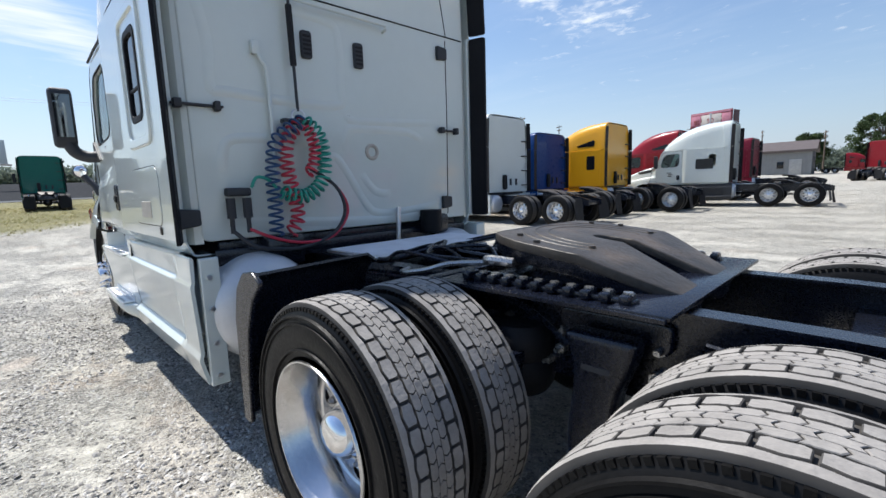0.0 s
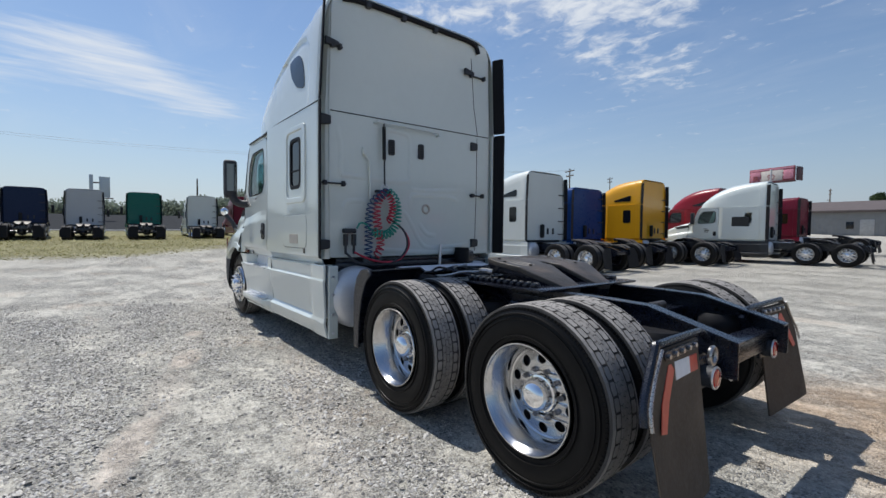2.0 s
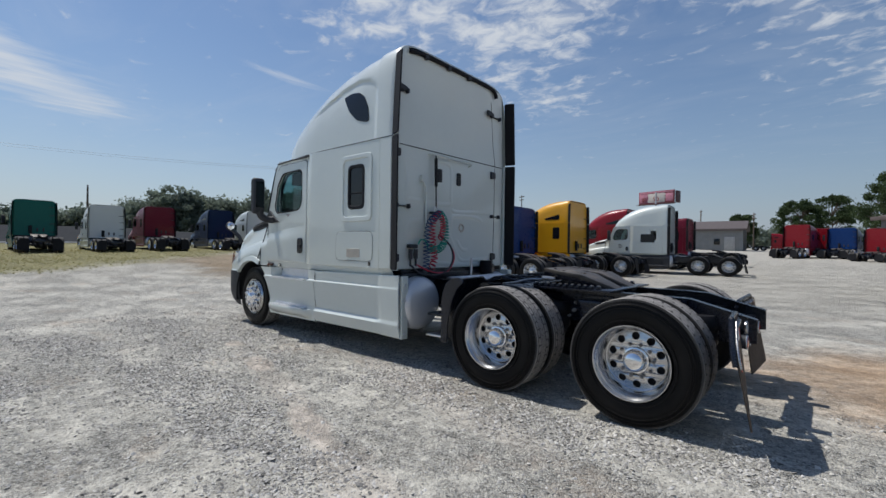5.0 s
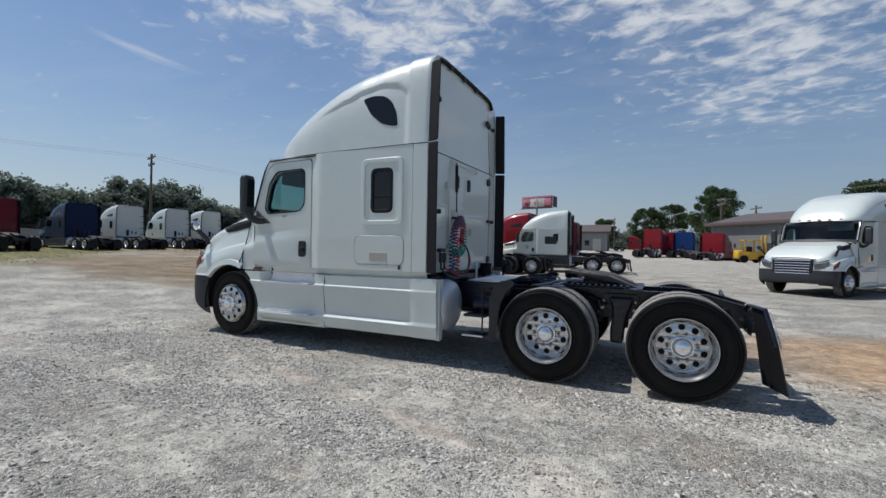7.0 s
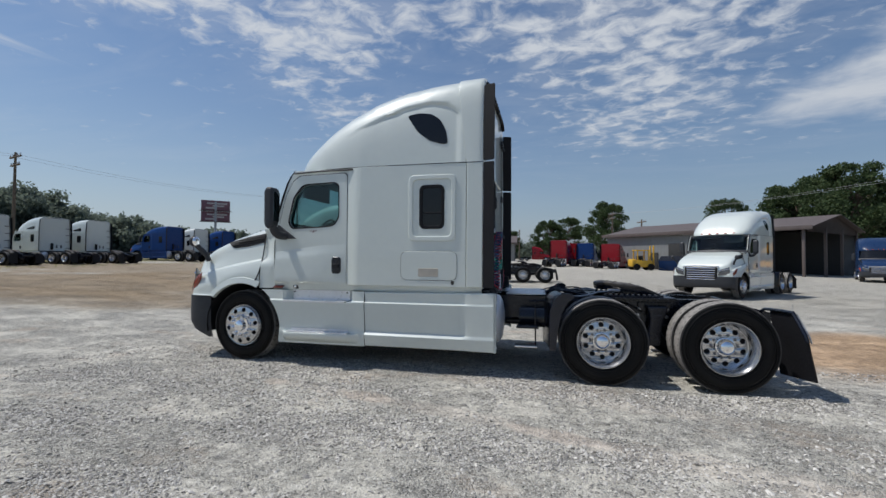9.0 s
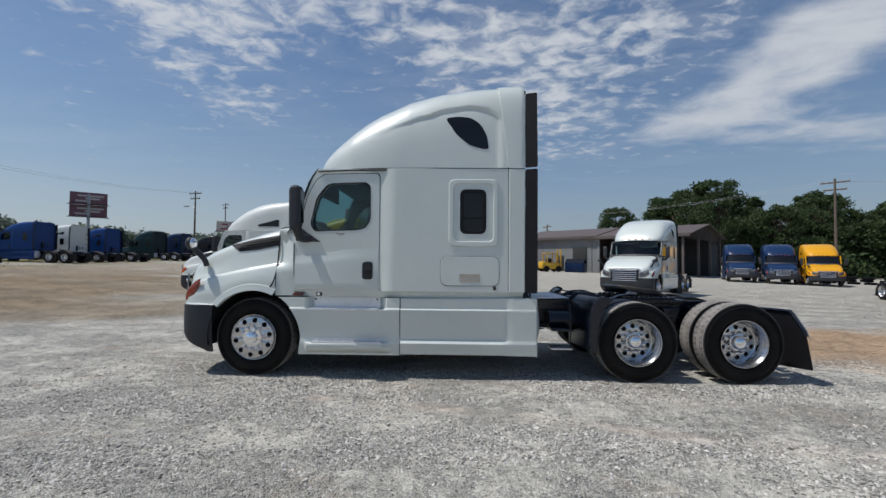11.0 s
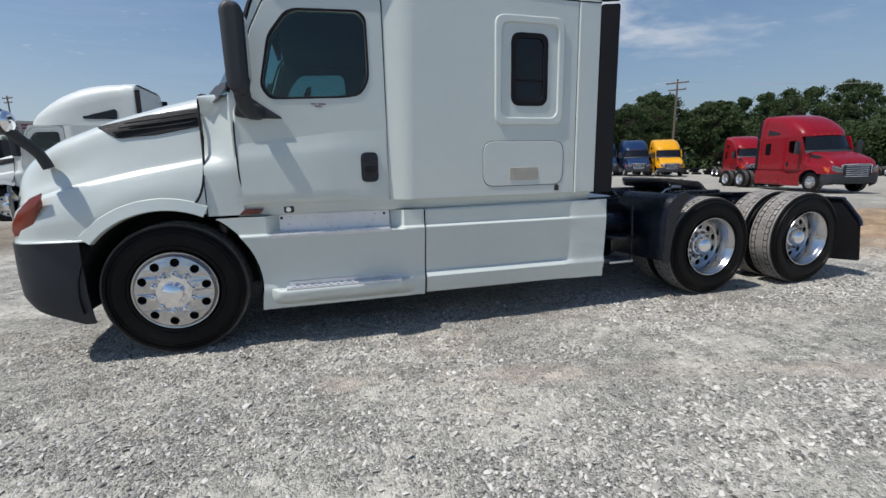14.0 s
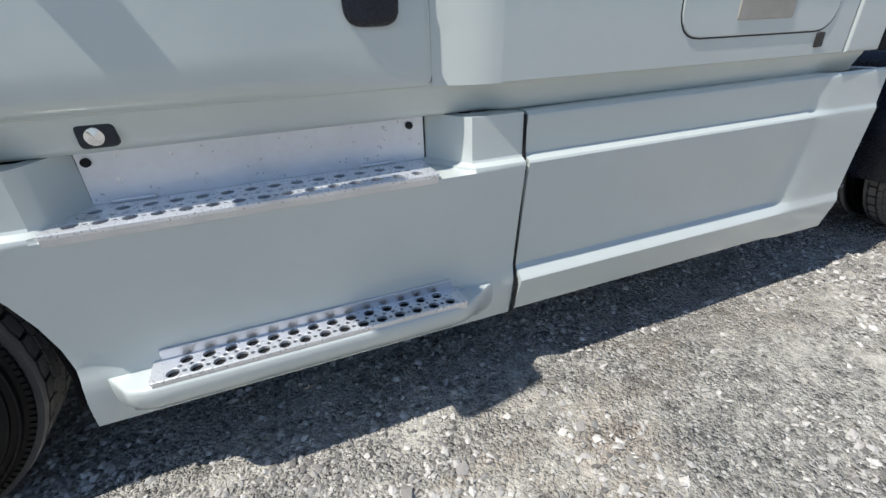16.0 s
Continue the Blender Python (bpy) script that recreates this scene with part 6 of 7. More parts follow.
    tan = step(noise_tex(0.7, 9, 0.70, (0.8, 1.2, 1), 0.05), 0.535, 0.66, 0.7)
    col = blend(tan, col, blend(t3, (0.43, 0.355, 0.28), (0.62, 0.53, 0.43)))
    # dirtier, browner gravel away from the parked truck's lane
    ox = mth("DIVIDE", mth("ADD", sep.outputs[0], 3.0), 1.6)
    rr = mth("SQRT", mth("ADD", mth("MULTIPLY", ox, ox), mth("MULTIPLY", sep.outputs[1], sep.outputs[1])))
    rr = mth("ADD", rr, mth("MULTIPLY", mth("SUBTRACT", noise_tex(0.2, 7, 0.65), 0.5), 9.0))
    col = blend(step(rr, 5.5, 14.0, 0.86), col, blend(noise_tex(6.0, 8, 0.78), (0.31, 0.292, 0.251), (0.53, 0.497, 0.430)))
    # bare clay patches
    wob = noise_tex(0.30, 7, 0.65)

    def patch(cx, cy, rx, ry, strength):
        dx = mth("DIVIDE", mth("SUBTRACT", sep.outputs[0], cx), rx)
        dy = mth("DIVIDE", mth("SUBTRACT", sep.outputs[1], cy), ry)
        r = mth("SQRT", mth("ADD", mth("MULTIPLY", dx, dx), mth("MULTIPLY", dy, dy)))
        r = mth("ADD", r, mth("MULTIPLY", mth("SUBTRACT", wob, 0.5), 1.7))
        inv = mth("SUBTRACT", 1.35, r)
        return step(inv, 0.0, 0.7, strength)

    clay = blend(noise_tex(2.0, 8, 0.7), (0.42, 0.265, 0.15), (0.58, 0.40, 0.245))
    soil = blend(noise_tex(0.8, 8, 0.72), (0.17, 0.125, 0.078), (0.36, 0.27, 0.17))
    for a in ((5.0, 3.7, 4.6, 2.1, 0.9), (9.5, 5.0, 4.0, 1.3, 0.75), (-24, 11, 8, 5.5, 0.85), (-30, 22, 11, 7, 0.75), (-17, 7, 5, 2.2, 0.65), (-13, 9, 5, 2.6, 0.55), (-19, 17, 8, 5, 0.7), (-30, 36, 11, 7, 0.5)):
        col = blend(patch(*a), col, clay if a[0] > 0 else soil)
    # thin tan dust showing through the stones beside the truck
    wob2 = noise_tex(2.6, 7, 0.7)
    tanbed = blend(fine, (0.48, 0.415, 0.35), (0.64, 0.565, 0.485))
    for cx, cy, rx, ry, k in ((-5.11, -0.06, 0.16, 0.12, 0.8), (-3.85, -0.34, 0.34, 0.14, 0.9), (-1.86, -0.93, 0.45, 0.13, 0.85), (-4.4, -0.2, 0.9, 0.16, 0.25), (-2.9, -0.6, 0.8, 0.16, 0.35), (-0.8, -1.25, 1.0, 0.2, 0.4), (-1.8, 0.3, 1.6, 0.25, 0.3), (0.6, -1.6, 0.9, 0.2, 0.4)):
        dx = mth("DIVIDE", mth("SUBTRACT", sep.outputs[0], cx), rx)
        dy = mth("DIVIDE", mth("SUBTRACT", mth("ADD", sep.outputs[1], mth("MULTIPLY", mth("SUBTRACT", sep.outputs[0], cx), 0.27)), cy), ry)
        r = mth("SQRT", mth("ADD", mth("MULTIPLY", dx, dx), mth("MULTIPLY", dy, dy)))
        r = mth("ADD", r, mth("MULTIPLY", mth("SUBTRACT", wob2, 0.5), 1.6))
        col = blend(step(mth("SUBTRACT", 1.3, r), 0.0, 0.6, k), col, tanbed)
    # grass strip along the far side of the yard and beyond it
    edge = mth("ADD", sep.outputs[0], mth("MULTIPLY", mth("SUBTRACT", noise_tex(0.22, 8, 0.7), 0.5), 9.0))
    edge = mth("ADD", edge, mth("MULTIPLY", mth("MINIMUM", mth("MAXIMUM", sep.outputs[1], 0.0), 20.0), 0.9))
    grass_zone = step(mth("MULTIPLY", edge, -1.0), 20.0, 25.0, 0.92)
    grass = blend(noise_tex(1.4, 8, 0.7), (0.15, 0.155, 0.055), (0.31, 0.265, 0.13))
    col = blend(grass_zone, col, grass)
    weeds = step(noise_tex(0.35, 8, 0.7), 0.66, 0.74, 0.5)
    far_y = step(sep.outputs[1], 14.0, 20.0)
    col = blend(mth("MULTIPLY", weeds, far_y), col, (0.24, 0.215, 0.12))
    # mottling of clumped chips and bare dust
    mott = step(noise_tex(11.0, 6, 0.78), 0.30, 0.70)
    mul = nt.nodes.new("ShaderNodeVectorMath")
    mul.operation = "SCALE"
    nt.links.new(col, mul.inputs[0])
    nt.links.new(mth("ADD", mth("MULTIPLY", mth("SUBTRACT", mott, 0.5), mth("SUBTRACT", 0.56, step(rr, 6.0, 16.0, 0.22))), 1.03), mul.inputs["Scale"])
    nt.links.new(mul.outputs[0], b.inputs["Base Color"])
    lump = mth("MULTIPLY", mth("ADD", mth("MULTIPLY", d2, -1.0), mth("MULTIPLY", d3, -0.5)), mth("ADD", mth("MULTIPLY", cover, 0.85), 0.15))
    h = mth("ADD", lump, mth("ADD", mth("MULTIPLY", top, 0.9), mth("MULTIPLY", noise_tex(24, 6, 0.7), 0.45)))
    bp = nt.nodes.new("ShaderNodeBump")
    bp.inputs["Strength"].default_value, bp.inputs["Distance"].default_value = 1.0, 0.034
    nt.links.new(h, bp.inputs["Height"])
    nt.links.new(bp.outputs[0], b.inputs["Normal"])
    return m


GRAVEL = ground_material()


def wave(x, y):
    near = max(0.0, 1 - math.hypot(x + 3, y - 1) / 25)
    return near * (0.022 * noise.noise((x * 0.5, y * 0.9, 0)) + 0.010 * noise.noise((x * 2.1, y * 2.4, 3)) + 0.005 * noise.noise((x * 6, y * 6, 7)))


def axis_steps(lo, hi, step, far):
    a = list(np.arange(lo, hi + 1e-6, step))
    up, d = [], step
    while (up[-1] if up else hi) < far:
        d *= 1.35
        up.append((up[-1] if up else hi) + d)
    dn, d = [], step
    while (dn[-1] if dn else lo) > -far:
        d *= 1.35
        dn.append((dn[-1] if dn else lo) - d)
    return dn[::-1] + a + up


gx, gy = axis_steps(-9, 4, 0.07, 900), axis_steps(-5, 3.4, 0.07, 900)
verts = [(x, y, ground(x, y) + wave(x, y)) for x in gx for y in gy]
ny = len(gy)
faces = [(i * ny + j, (i + 1) * ny + j, (i + 1) * ny + j + 1, i * ny + j + 1) for i in range(len(gx) - 1) for j in range(ny - 1)]
me = bpy.data.meshes.new("ground")
me.from_pydata(verts, [], faces)
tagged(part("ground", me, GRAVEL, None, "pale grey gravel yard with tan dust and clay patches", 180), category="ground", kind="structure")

# loose stones on the gravel, thickest where the camera passes
STONE = mat("loose_stone", (0.40, 0.39, 0.375), 0.9, 0, 0.3, 30, 0.3, 200)
nt = STONE.node_tree
oi = nt.nodes.new("ShaderNodeNewGeometry")
sr = nt.nodes.new("ShaderNodeMapRange")
sr.inputs["To Min"].default_value, sr.inputs["To Max"].default_value = 0.15, 0.68
nt.links.new(oi.outputs["Random Per Island"], sr.inputs["Value"])
sc = nt.nodes.new("ShaderNodeVectorMath")
sc.operation = "SCALE"
sc.inputs[0].default_value = (1.0, 0.95, 0.87)
nt.links.new(sr.outputs[0], sc.inputs["Scale"])
nt.links.new(sc.outputs[0], nt.nodes["Principled BSDF"].inputs["Base Color"])
rng = np.random.default_rng(7)
ICO = [(0, 0, 1), (0.9, 0.1, 0.25), (0.2, 0.9, 0.2), (-0.85, 0.35, 0.3), (-0.3, -0.9, 0.25), (0.55, -0.6, 0.35), (0.1, 0.05, -0.5)]
ICF = [(0, 1, 2), (0, 2, 3), (0, 3, 4), (0, 4, 5), (0, 5, 1), (6, 2, 1), (6, 3, 2), (6, 4, 3), (6, 5, 4), (6, 1, 5)]
sv, sf = [], []
count = 0
while count < 100000:
    x, y = rng.uniform(-9.5, 3.2), rng.uniform(-4.6, 2.2)
    dens = 0.10 + 0.90 * max(0.0, min(1.0, 0.4 + 2.4 * noise.noise((x * 0.55, y * 1.2, 11)) + 0.9 * noise.noise((x * 3, y * 4, 5))))
    dens *= min(1.0, (x + 9.5) / 3.5) * min(1.0, (3.2 - x) / 1.2)
    bare = min(((x - cx) / rx) ** 2 + ((y + 0.27 * (x - cx) - cy) / ry) ** 2 for cx, cy, rx, ry in ((-5.11, -0.06, 0.2, 0.14), (-3.85, -0.34, 0.4, 0.17), (-1.86, -0.93, 0.5, 0.16)))
    if rng.random() > dens or (y > 1.2 and rng.random() > 0.4) or (bare < 1 and rng.random() > 0.1):
        continue
    s = 0.0048 + 0.0135 * rng.random() ** 2.2 + (0.014 * rng.random() if rng.random() < 0.03 else 0)
    a = rng.uniform(0, 6.283)
    ca, sa = math.cos(a), math.sin(a)
    sx, sy_, sz = s * rng.uniform(0.8, 1.5), s * rng.uniform(0.6, 1.1), s * rng.uniform(0.38, 0.75)
    z = ground(x, y) + wave(x, y) - 0.02 * s
    k = len(sv)
    tx, ty = rng.uniform(-0.6, 0.6), rng.uniform(-0.6, 0.6)
    for p in ICO:
        u, v, w = p[0] * sx, p[1] * sy_, p[2] * sz + tx * p[0] * sx + ty * p[1] * sy_
        sv.append((x + u * ca - v * sa, y + u * sa + v * ca, z + w))
    sf.extend((a0 + k, b0 + k, c0 + k) for a0, b0, c0 in ICF)
    count += 1
me = bpy.data.meshes.new("loose_stones")
me.from_pydata(sv, [], sf)
tagged(part("loose_stones", me, STONE, None, "loose pale grey stones strewn on the gravel", 0), category="stones", kind="stuff")


# ---- other tractors ----
def place(x, y, rz):
    return pose(x, y, ground(x, y), 0, 0, rz)


BASE_A = build_truck("semi_truck", place(-7.3, 13.5, 0), "dull white sleeper tractor truck parked on gravel", WHITE2, False, group="parked tractor trucks")
BASE_B = build_truck("semi_truck", place(-7.5, 16.8, 0), "dark blue sleeper tractor truck with low roof on gravel", BLUE, False, high=0.62, group="parked tractor trucks")
# gear on the rear walls of the plain trucks
for T, P in ((BASE_A, WHITE2), (BASE_B, BLUE)):
    for z in (1.35, 1.9, 2.45, 3.0):
        boxed("fairing_strut", (-2.74, -2.68, 0.85, 1.2, z - 0.02, z + 0.02), PLASTIC, T, 0.006)
    boxed("hose_cover", (-2.74, -2.62, -0.35, -0.15, 1.2, 1.75), GASKET, T, 0.05)
    boxed("cab_vent", (-2.74, -2.70, 0.10, 0.20, 1.35, 1.6), PLASTIC, T, 0.01)
    boxed("cab_vent", (-2.74, -2.70, 0.45, 0.55, 1.35, 1.6), PLASTIC, T, 0.01)


def parked(base, old, new_paint, x, y, rz, label, sz=1.0):
    c = copy_thing(base, place(x, y, rz))
    c.scale = (1, 1, sz)
    repaint(c, old, new_paint)
    return tagged(c, label)


SKIRTGREY = mat("skirt_grey", (0.03, 0.032, 0.036), 0.5)
# second white tractor, the same kind as the near one, facing the yard
white2 = copy_thing(truck, place(8.6, 20.8, 52))
white2.scale = (1, 1, 0.975)
tagged(white2, "white sleeper tractor truck facing the open yard", group="parked tractor trucks")
ON = " parked on gravel"
parked(BASE_A, WHITE2, YELLOW, -6.1, 20.2, 0, "bright yellow high-roof tractor truck" + ON)
parked(BASE_A, WHITE2, RED, -5.6, 28.0, 0, "bright red high-roof tractor truck" + ON)
w3 = parked(BASE_A, WHITE2, WHITE, -2.2, 23.8, 4, "white high-roof tractor truck with grey skirts" + ON, 0.95)
for a_, b_, z_ in ((-5.22, -5.05, 1.62), (-5.18, -4.98, 1.54), (-5.20, -5.02, 1.46)):
    boxed("lettering_bar", (a_, b_, -1.225, -1.215, z_ - 0.018, z_ + 0.018), GASKET, w3, 0.002)
for o in list(w3.children_recursive):
    if o.name.startswith(("side_skirt", "step_fairing")):
        repaint(o, WHITE, SKIRTGREY)
    elif o.name.startswith(("roof_window", "sleeper_window")):
        bpy.data.objects.remove(o)
for sd in (-1, 1):
    part("sleeper_window", on_side(plate(rect(-4.05, -3.35, 1.75, 2.22, 0.06, 4), (), 0.02, 0.004), SLW + 0.004, sd), DARKGLASS, w3, "wide dark sleeper window")
parked(BASE_B, BLUE, MAROON, -3.2, 33.5, 0, "dark red low-roof tractor truck" + ON)
ROW = [(BASE_B, NAVY, -5.0, 1.05, "dark navy"), (BASE_A, GREY, -1.95, 0.95, "silver grey high-roof"), (BASE_B, GREEN, 1.75, 1.06, "teal green flat-back"), (BASE_A, WHITE2, 5.75, 0.91, "dull white"), (BASE_B, MAROON, 9.45, 1.05, "dark red"),
       (BASE_A, NAVY, 14.2, 0.93, "dark navy high-roof"), (BASE_A, WHITE2, 18.0, 0.95, "dull white"), (BASE_A, WHITE, 21.8, 0.95, "clean white high-roof"), (BASE_A, WHITE, 25.3, 0.95, "clean white high-roof"), (BASE_B, BLUE, 33.4, 1.06, "dark blue"),
       (BASE_A, WHITE2, 37.4, 0.93, "dull white"), (BASE_A, BLUE, 41.2, 0.92, "dark blue"), (BASE_A, DKGREEN, 49.0, 0.95, "dark green"), (BASE_A, NAVY, 54.7, 0.95, "dark navy"), (BASE_A, BLACKP, 62.1, 0.95, "glossy black"), (BASE_A, NAVY, -9.0, 0.95, "dark navy")]
for base, P, y, sz, words in ROW:
    c = parked(base, WHITE2 if base is BASE_A else BLUE, P, -37.7 + random.uniform(-0.4, 0.4), y + 0.2, random.uniform(-3, 3), words + " tractor truck parked on the grass edge", sz)
    c.scale = (1, 0.92, sz)
for base, P, x, y, rz, sz, words in ((BASE_A, DEEPBLUE, 26.3, 42.2, 62, 0.93, "dark blue tractor truck facing the yard"), (BASE_A, DEEPBLUE, 28.9, 40.3, 60, 0.93, "dark blue tractor truck facing the yard"), (BASE_A, YELLOW, 31.2, 38.5, 60, 0.94, "bright yellow tractor truck facing the yard"),
                                     (BASE_A, RED, 20.1, 18.3, 74, 0.98, "bright red high-roof tractor truck on gravel"), (BASE_A, RED, 34.0, 32.0, 60, 0.95, "bright red tractor truck facing the yard"), (BASE_A, WHITE, 52, 29.0, 70, 0.95, "white tractor truck far across the yard"),
                                     (BASE_B, RED, -1.3, 57.8, -108, 1.1, "dark red tractor truck beside a grey shed"), (BASE_B, RED, 0.9, 61.0, -105, 1.0, "dark red tractor truck beside a grey shed"), (BASE_B, BLUE, 2.7, 60.2, -105, 1.0, "dark blue tractor truck beside a grey shed"),
                                     (BASE_A, RED, 4.9, 53.0, -112, 0.82, "bright red tractor truck beside a grey shed"), (BASE_A, RED, -8.7, 115, 180, 0.95, "red tractor truck far across the yard")):
    parked(base, WHITE2 if base is BASE_A else BLUE, P, x, y, rz, words, sz)


# ---- buildings ----
METALWALL = mat("grey_sheet_metal", (0.215, 0.218, 0.215), 0.55, 0.0, 0.10, 1.2)
ROOFM = mat("brown_roof_metal", (0.105, 0.082, 0.074), 0.55, 0.0, 0.15, 1.5)
# near-black for the painted shade inside the sheds, and for the side door
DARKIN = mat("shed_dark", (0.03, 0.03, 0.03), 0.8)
WOOD = mat("pole_wood", (0.13, 0.10, 0.075), 0.85, 0.0, 0.25, 5, 0.3, 30)
CONCRETE = mat("concrete", (0.42, 0.41, 0.39), 0.9, 0.0, 0.15, 3)
ASPHALT = mat("asphalt", (0.050, 0.052, 0.055), 1.0, 0.0, 0.25, 2, spec=0.0)


def shed(name, m, L, W, H, ridge, label, bay=None):
    """A sheet-metal building: ribbed walls along local x, a low gable roof; bay: an open stretch of the front wall."""
    B = thing(name, m, label, "building")
    spans = [(0, L)] if not bay else [(0, bay[0]), (bay[1], L)]
    for a, b in spans:
        if b - a < 0.1:
            continue
        n = int((b - a) / 0.45)
        pts = []
        for i in range(n):
            x0 = a + (b - a) * i / n
            x1 = a + (b - a) * (i + 1) / n
            pts += [(x0, 0.0), (x0 + (x1 - x0) * 0.72, 0.0), (x0 + (x1 - x0) * 0.80, -0.02), (x1 - 0.05, -0.02)]
        pts.append((b, 0.0))
        part("wall", grid_mesh([[(x, y, z) for x, y in pts] for z in (-0.6, H)], thick=0.03), METALWALL, B, "", 20)
    for x in (0.0, L):
        low = H - 0.5 if bay and x > 0 else -0.6
        bm = bmesh.new()
        vs = [bm.verts.new(p) for p in ((x, 0, low), (x, W, low), (x, W, H), (x, W / 2, H + ridge), (x, 0, H))]
        bm.faces.new(vs)
        bmesh.ops.solidify(bm, geom=list(bm.faces), thickness=0.05)
        part("gable_wall", bm, ROOFM if bay else METALWALL, B)
    boxed("back_wall", (0, L, W - 0.1, W, -0.6, H), METALWALL, B)
    for s in (0, 1):
        e0, e1 = (-0.5, W / 2) if s == 0 else (W + 0.5, W / 2)
        z0 = H - 0.5 * ridge / (W / 2) * 1.0
        part("roof", grid_mesh([[(x, e0, z0 + 0.06), (x, e1, H + ridge + 0.06)] for x in np.linspace(-0.6, L + 0.6, 30)], thick=0.08), ROOFM, B)
    part("fascia", boxed_mesh(-0.6, L + 0.6, -0.56, -0.50, H - 0.35, H + 0.06), ROOFM, B)
    if bay:
        # added near-black wall: the shade deep in the bay, put into colour
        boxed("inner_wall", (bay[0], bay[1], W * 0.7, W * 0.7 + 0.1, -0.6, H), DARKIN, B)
        for y in (W * 0.33, W * 0.66, W - 0.2):
            boxed("post", (L - 0.12, L + 0.12, y - 0.12, y + 0.12, -0.6, H), ROOFM, B)
        for x in bay:
            boxed("post", (x - 0.12, x + 0.12, -0.1, 0.12, -0.6, H), ROOFM if x > bay[0] else METALWALL, B)
    return B


ang = math.degrees(math.atan2(-16, 16))
g = ground(10, 57)
hall = shed("workshop_building", pose(6.3, 61.0, g, 0, 0, ang), 11.7, 14, 4.6, 1.5, "long grey sheet-metal workshop with a brown roof")
# the open doorway is a near-black slab that paints the shade within
boxed("service_door", (9.0, 11.0, -0.10, -0.02, 0, 3.2), DARKIN, hall, 0.02, "open service door, its inner shade a dark slab")
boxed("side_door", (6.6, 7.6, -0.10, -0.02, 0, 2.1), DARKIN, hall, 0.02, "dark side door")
lean = shed("open_shed", pose(14.62, 52.68, g, 0, 0, ang), 11.2, 13.5, 4.5, 1.45, "open-fronted shed with a brown roof, dark inside", bay=(0.9, 10.9))
far_b = shed("office_building", pose(-23.8, 102, ground(-12, 104), 0, 0, 3), 14, 12, 4.4, 1.9, "low grey building with a pitched roof far away")
boxed("door", (10.8, 12.6, -0.1, -0.02, 0, 2.8), CONCRETE, far_b, 0.02, "pale roller door")
boxed("window", (9.0, 10.0, -0.1, -0.02, 1.2, 2.4), DARKGLASS, far_b, 0.02)

# skip and clutter by the workshop
bm = bmesh.new()
box(bm, -1.2, 1.2, -0.8, 0.8, 0, 1.2, 0.05)
dump = thing("waste_skip", pose(12.4, 52.3, ground(12.4, 52.3), 0, 0, -35), "dark blue waste skip beside a workshop wall", "skip")
part("bin", bm, NAVY, dump)
part("lid", grid_mesh([[(-1.22, -0.8, 1.2), (1.22, -0.8, 1.2)], [(-1.22, 0.0, 1.75), (1.22, 0.0, 1.75)], [(-1.22, 0.8, 1.2), (1.22, 0.8, 1.2)]], thick=0.04), BLACKP, dump)

# forklift
fk = thing("forklift", place(8.9, 51.6, 195), "yellow forklift parked on gravel", "forklift")
bm = bmesh.new()
box(bm, -1.1, 1.1, -0.6, 0.6, 0.35, 1.15, 0.12)
part("body", bm, ORANGEM, fk)
boxed("counterweight", (0.8, 1.4, -0.6, 0.6, 0.4, 1.3), ORANGEM, fk, 0.15)
for x in (-0.6, 0.7):
    for y in (-0.55, 0.55):
        part("guard_post", boxed_mesh(x - 0.05, x + 0.05, y - 0.05, y + 0.05, 1.1, 2.35), ORANGEM, fk)
boxed("overhead_guard", (-0.75, 0.85, -0.62, 0.62, 2.3, 2.4), ORANGEM, fk, 0.03)
boxed("seat", (-0.1, 0.5, -0.3, 0.3, 1.15, 1.7), GASKET, fk, 0.08)
for y in (-0.4, 0.4):
    boxed("mast_rail", (-1.35, -1.2, y - 0.07, y + 0.07, 0.2, 2.9), ORANGEM, fk, 0.02)
    boxed("fork", (-2.4, -1.3, y - 0.08, y + 0.08, 0.18, 0.24), STEEL, fk, 0.02)
for x in (-0.85, 0.85):
    for y in (-0.62, 0.62):
        bm = bmesh.new()
        cyl(bm, (x, y - 0.14, 0.38), (x, y + 0.14, 0.38), 0.38, 20)
        part("wheel", bm, TYRE, fk)

# stacked tyres and drums by the tree edge
if True:
    bm = lathe([(0.0, 0.26), (0.0, 0.42), (0.04, 0.50), (0.20, 0.50), (0.24, 0.42), (0.24, 0.26)], 20, "z", closed=True)
    me = bpy.data.meshes.new("tyre")
    bm.to_mesh(me)
    bm.free()
    me.materials.append(TYRE)
    for k in range(26):
        x, y = 35.0 + 0.95 * (k % 9) + random.uniform(-0.2, 0.2), 40.5 - 0.95 * (k % 9) + random.uniform(-0.3, 0.3)
        o = part("old_tyre", me, TYRE, None)
        o.location = (x, y, ground(x, y) + 0.25 * (k // 9))
        tagged(o, "worn black truck tyre lying in a stack", "tyre", "stacked tyres")
    for k in range(5):
        x, y = 33.6 + 0.7 * (k % 3), 40.8 - 0.6 * (k // 3)
        bm = lathe([(0, 0.001), (0, 0.29), (0.3, 0.28), (0.31, 0.295), (0.6, 0.285), (0.61, 0.295), (0.88, 0.29), (0.88, 0.001)], 18, "z")
        o = part("drum", bm, ALU2 if k % 2 else BLACKP)
        o.location = (x, y, ground(x, y))
        tagged(o, "dented grey steel drum beside stacked tyres", "drum", "drums")


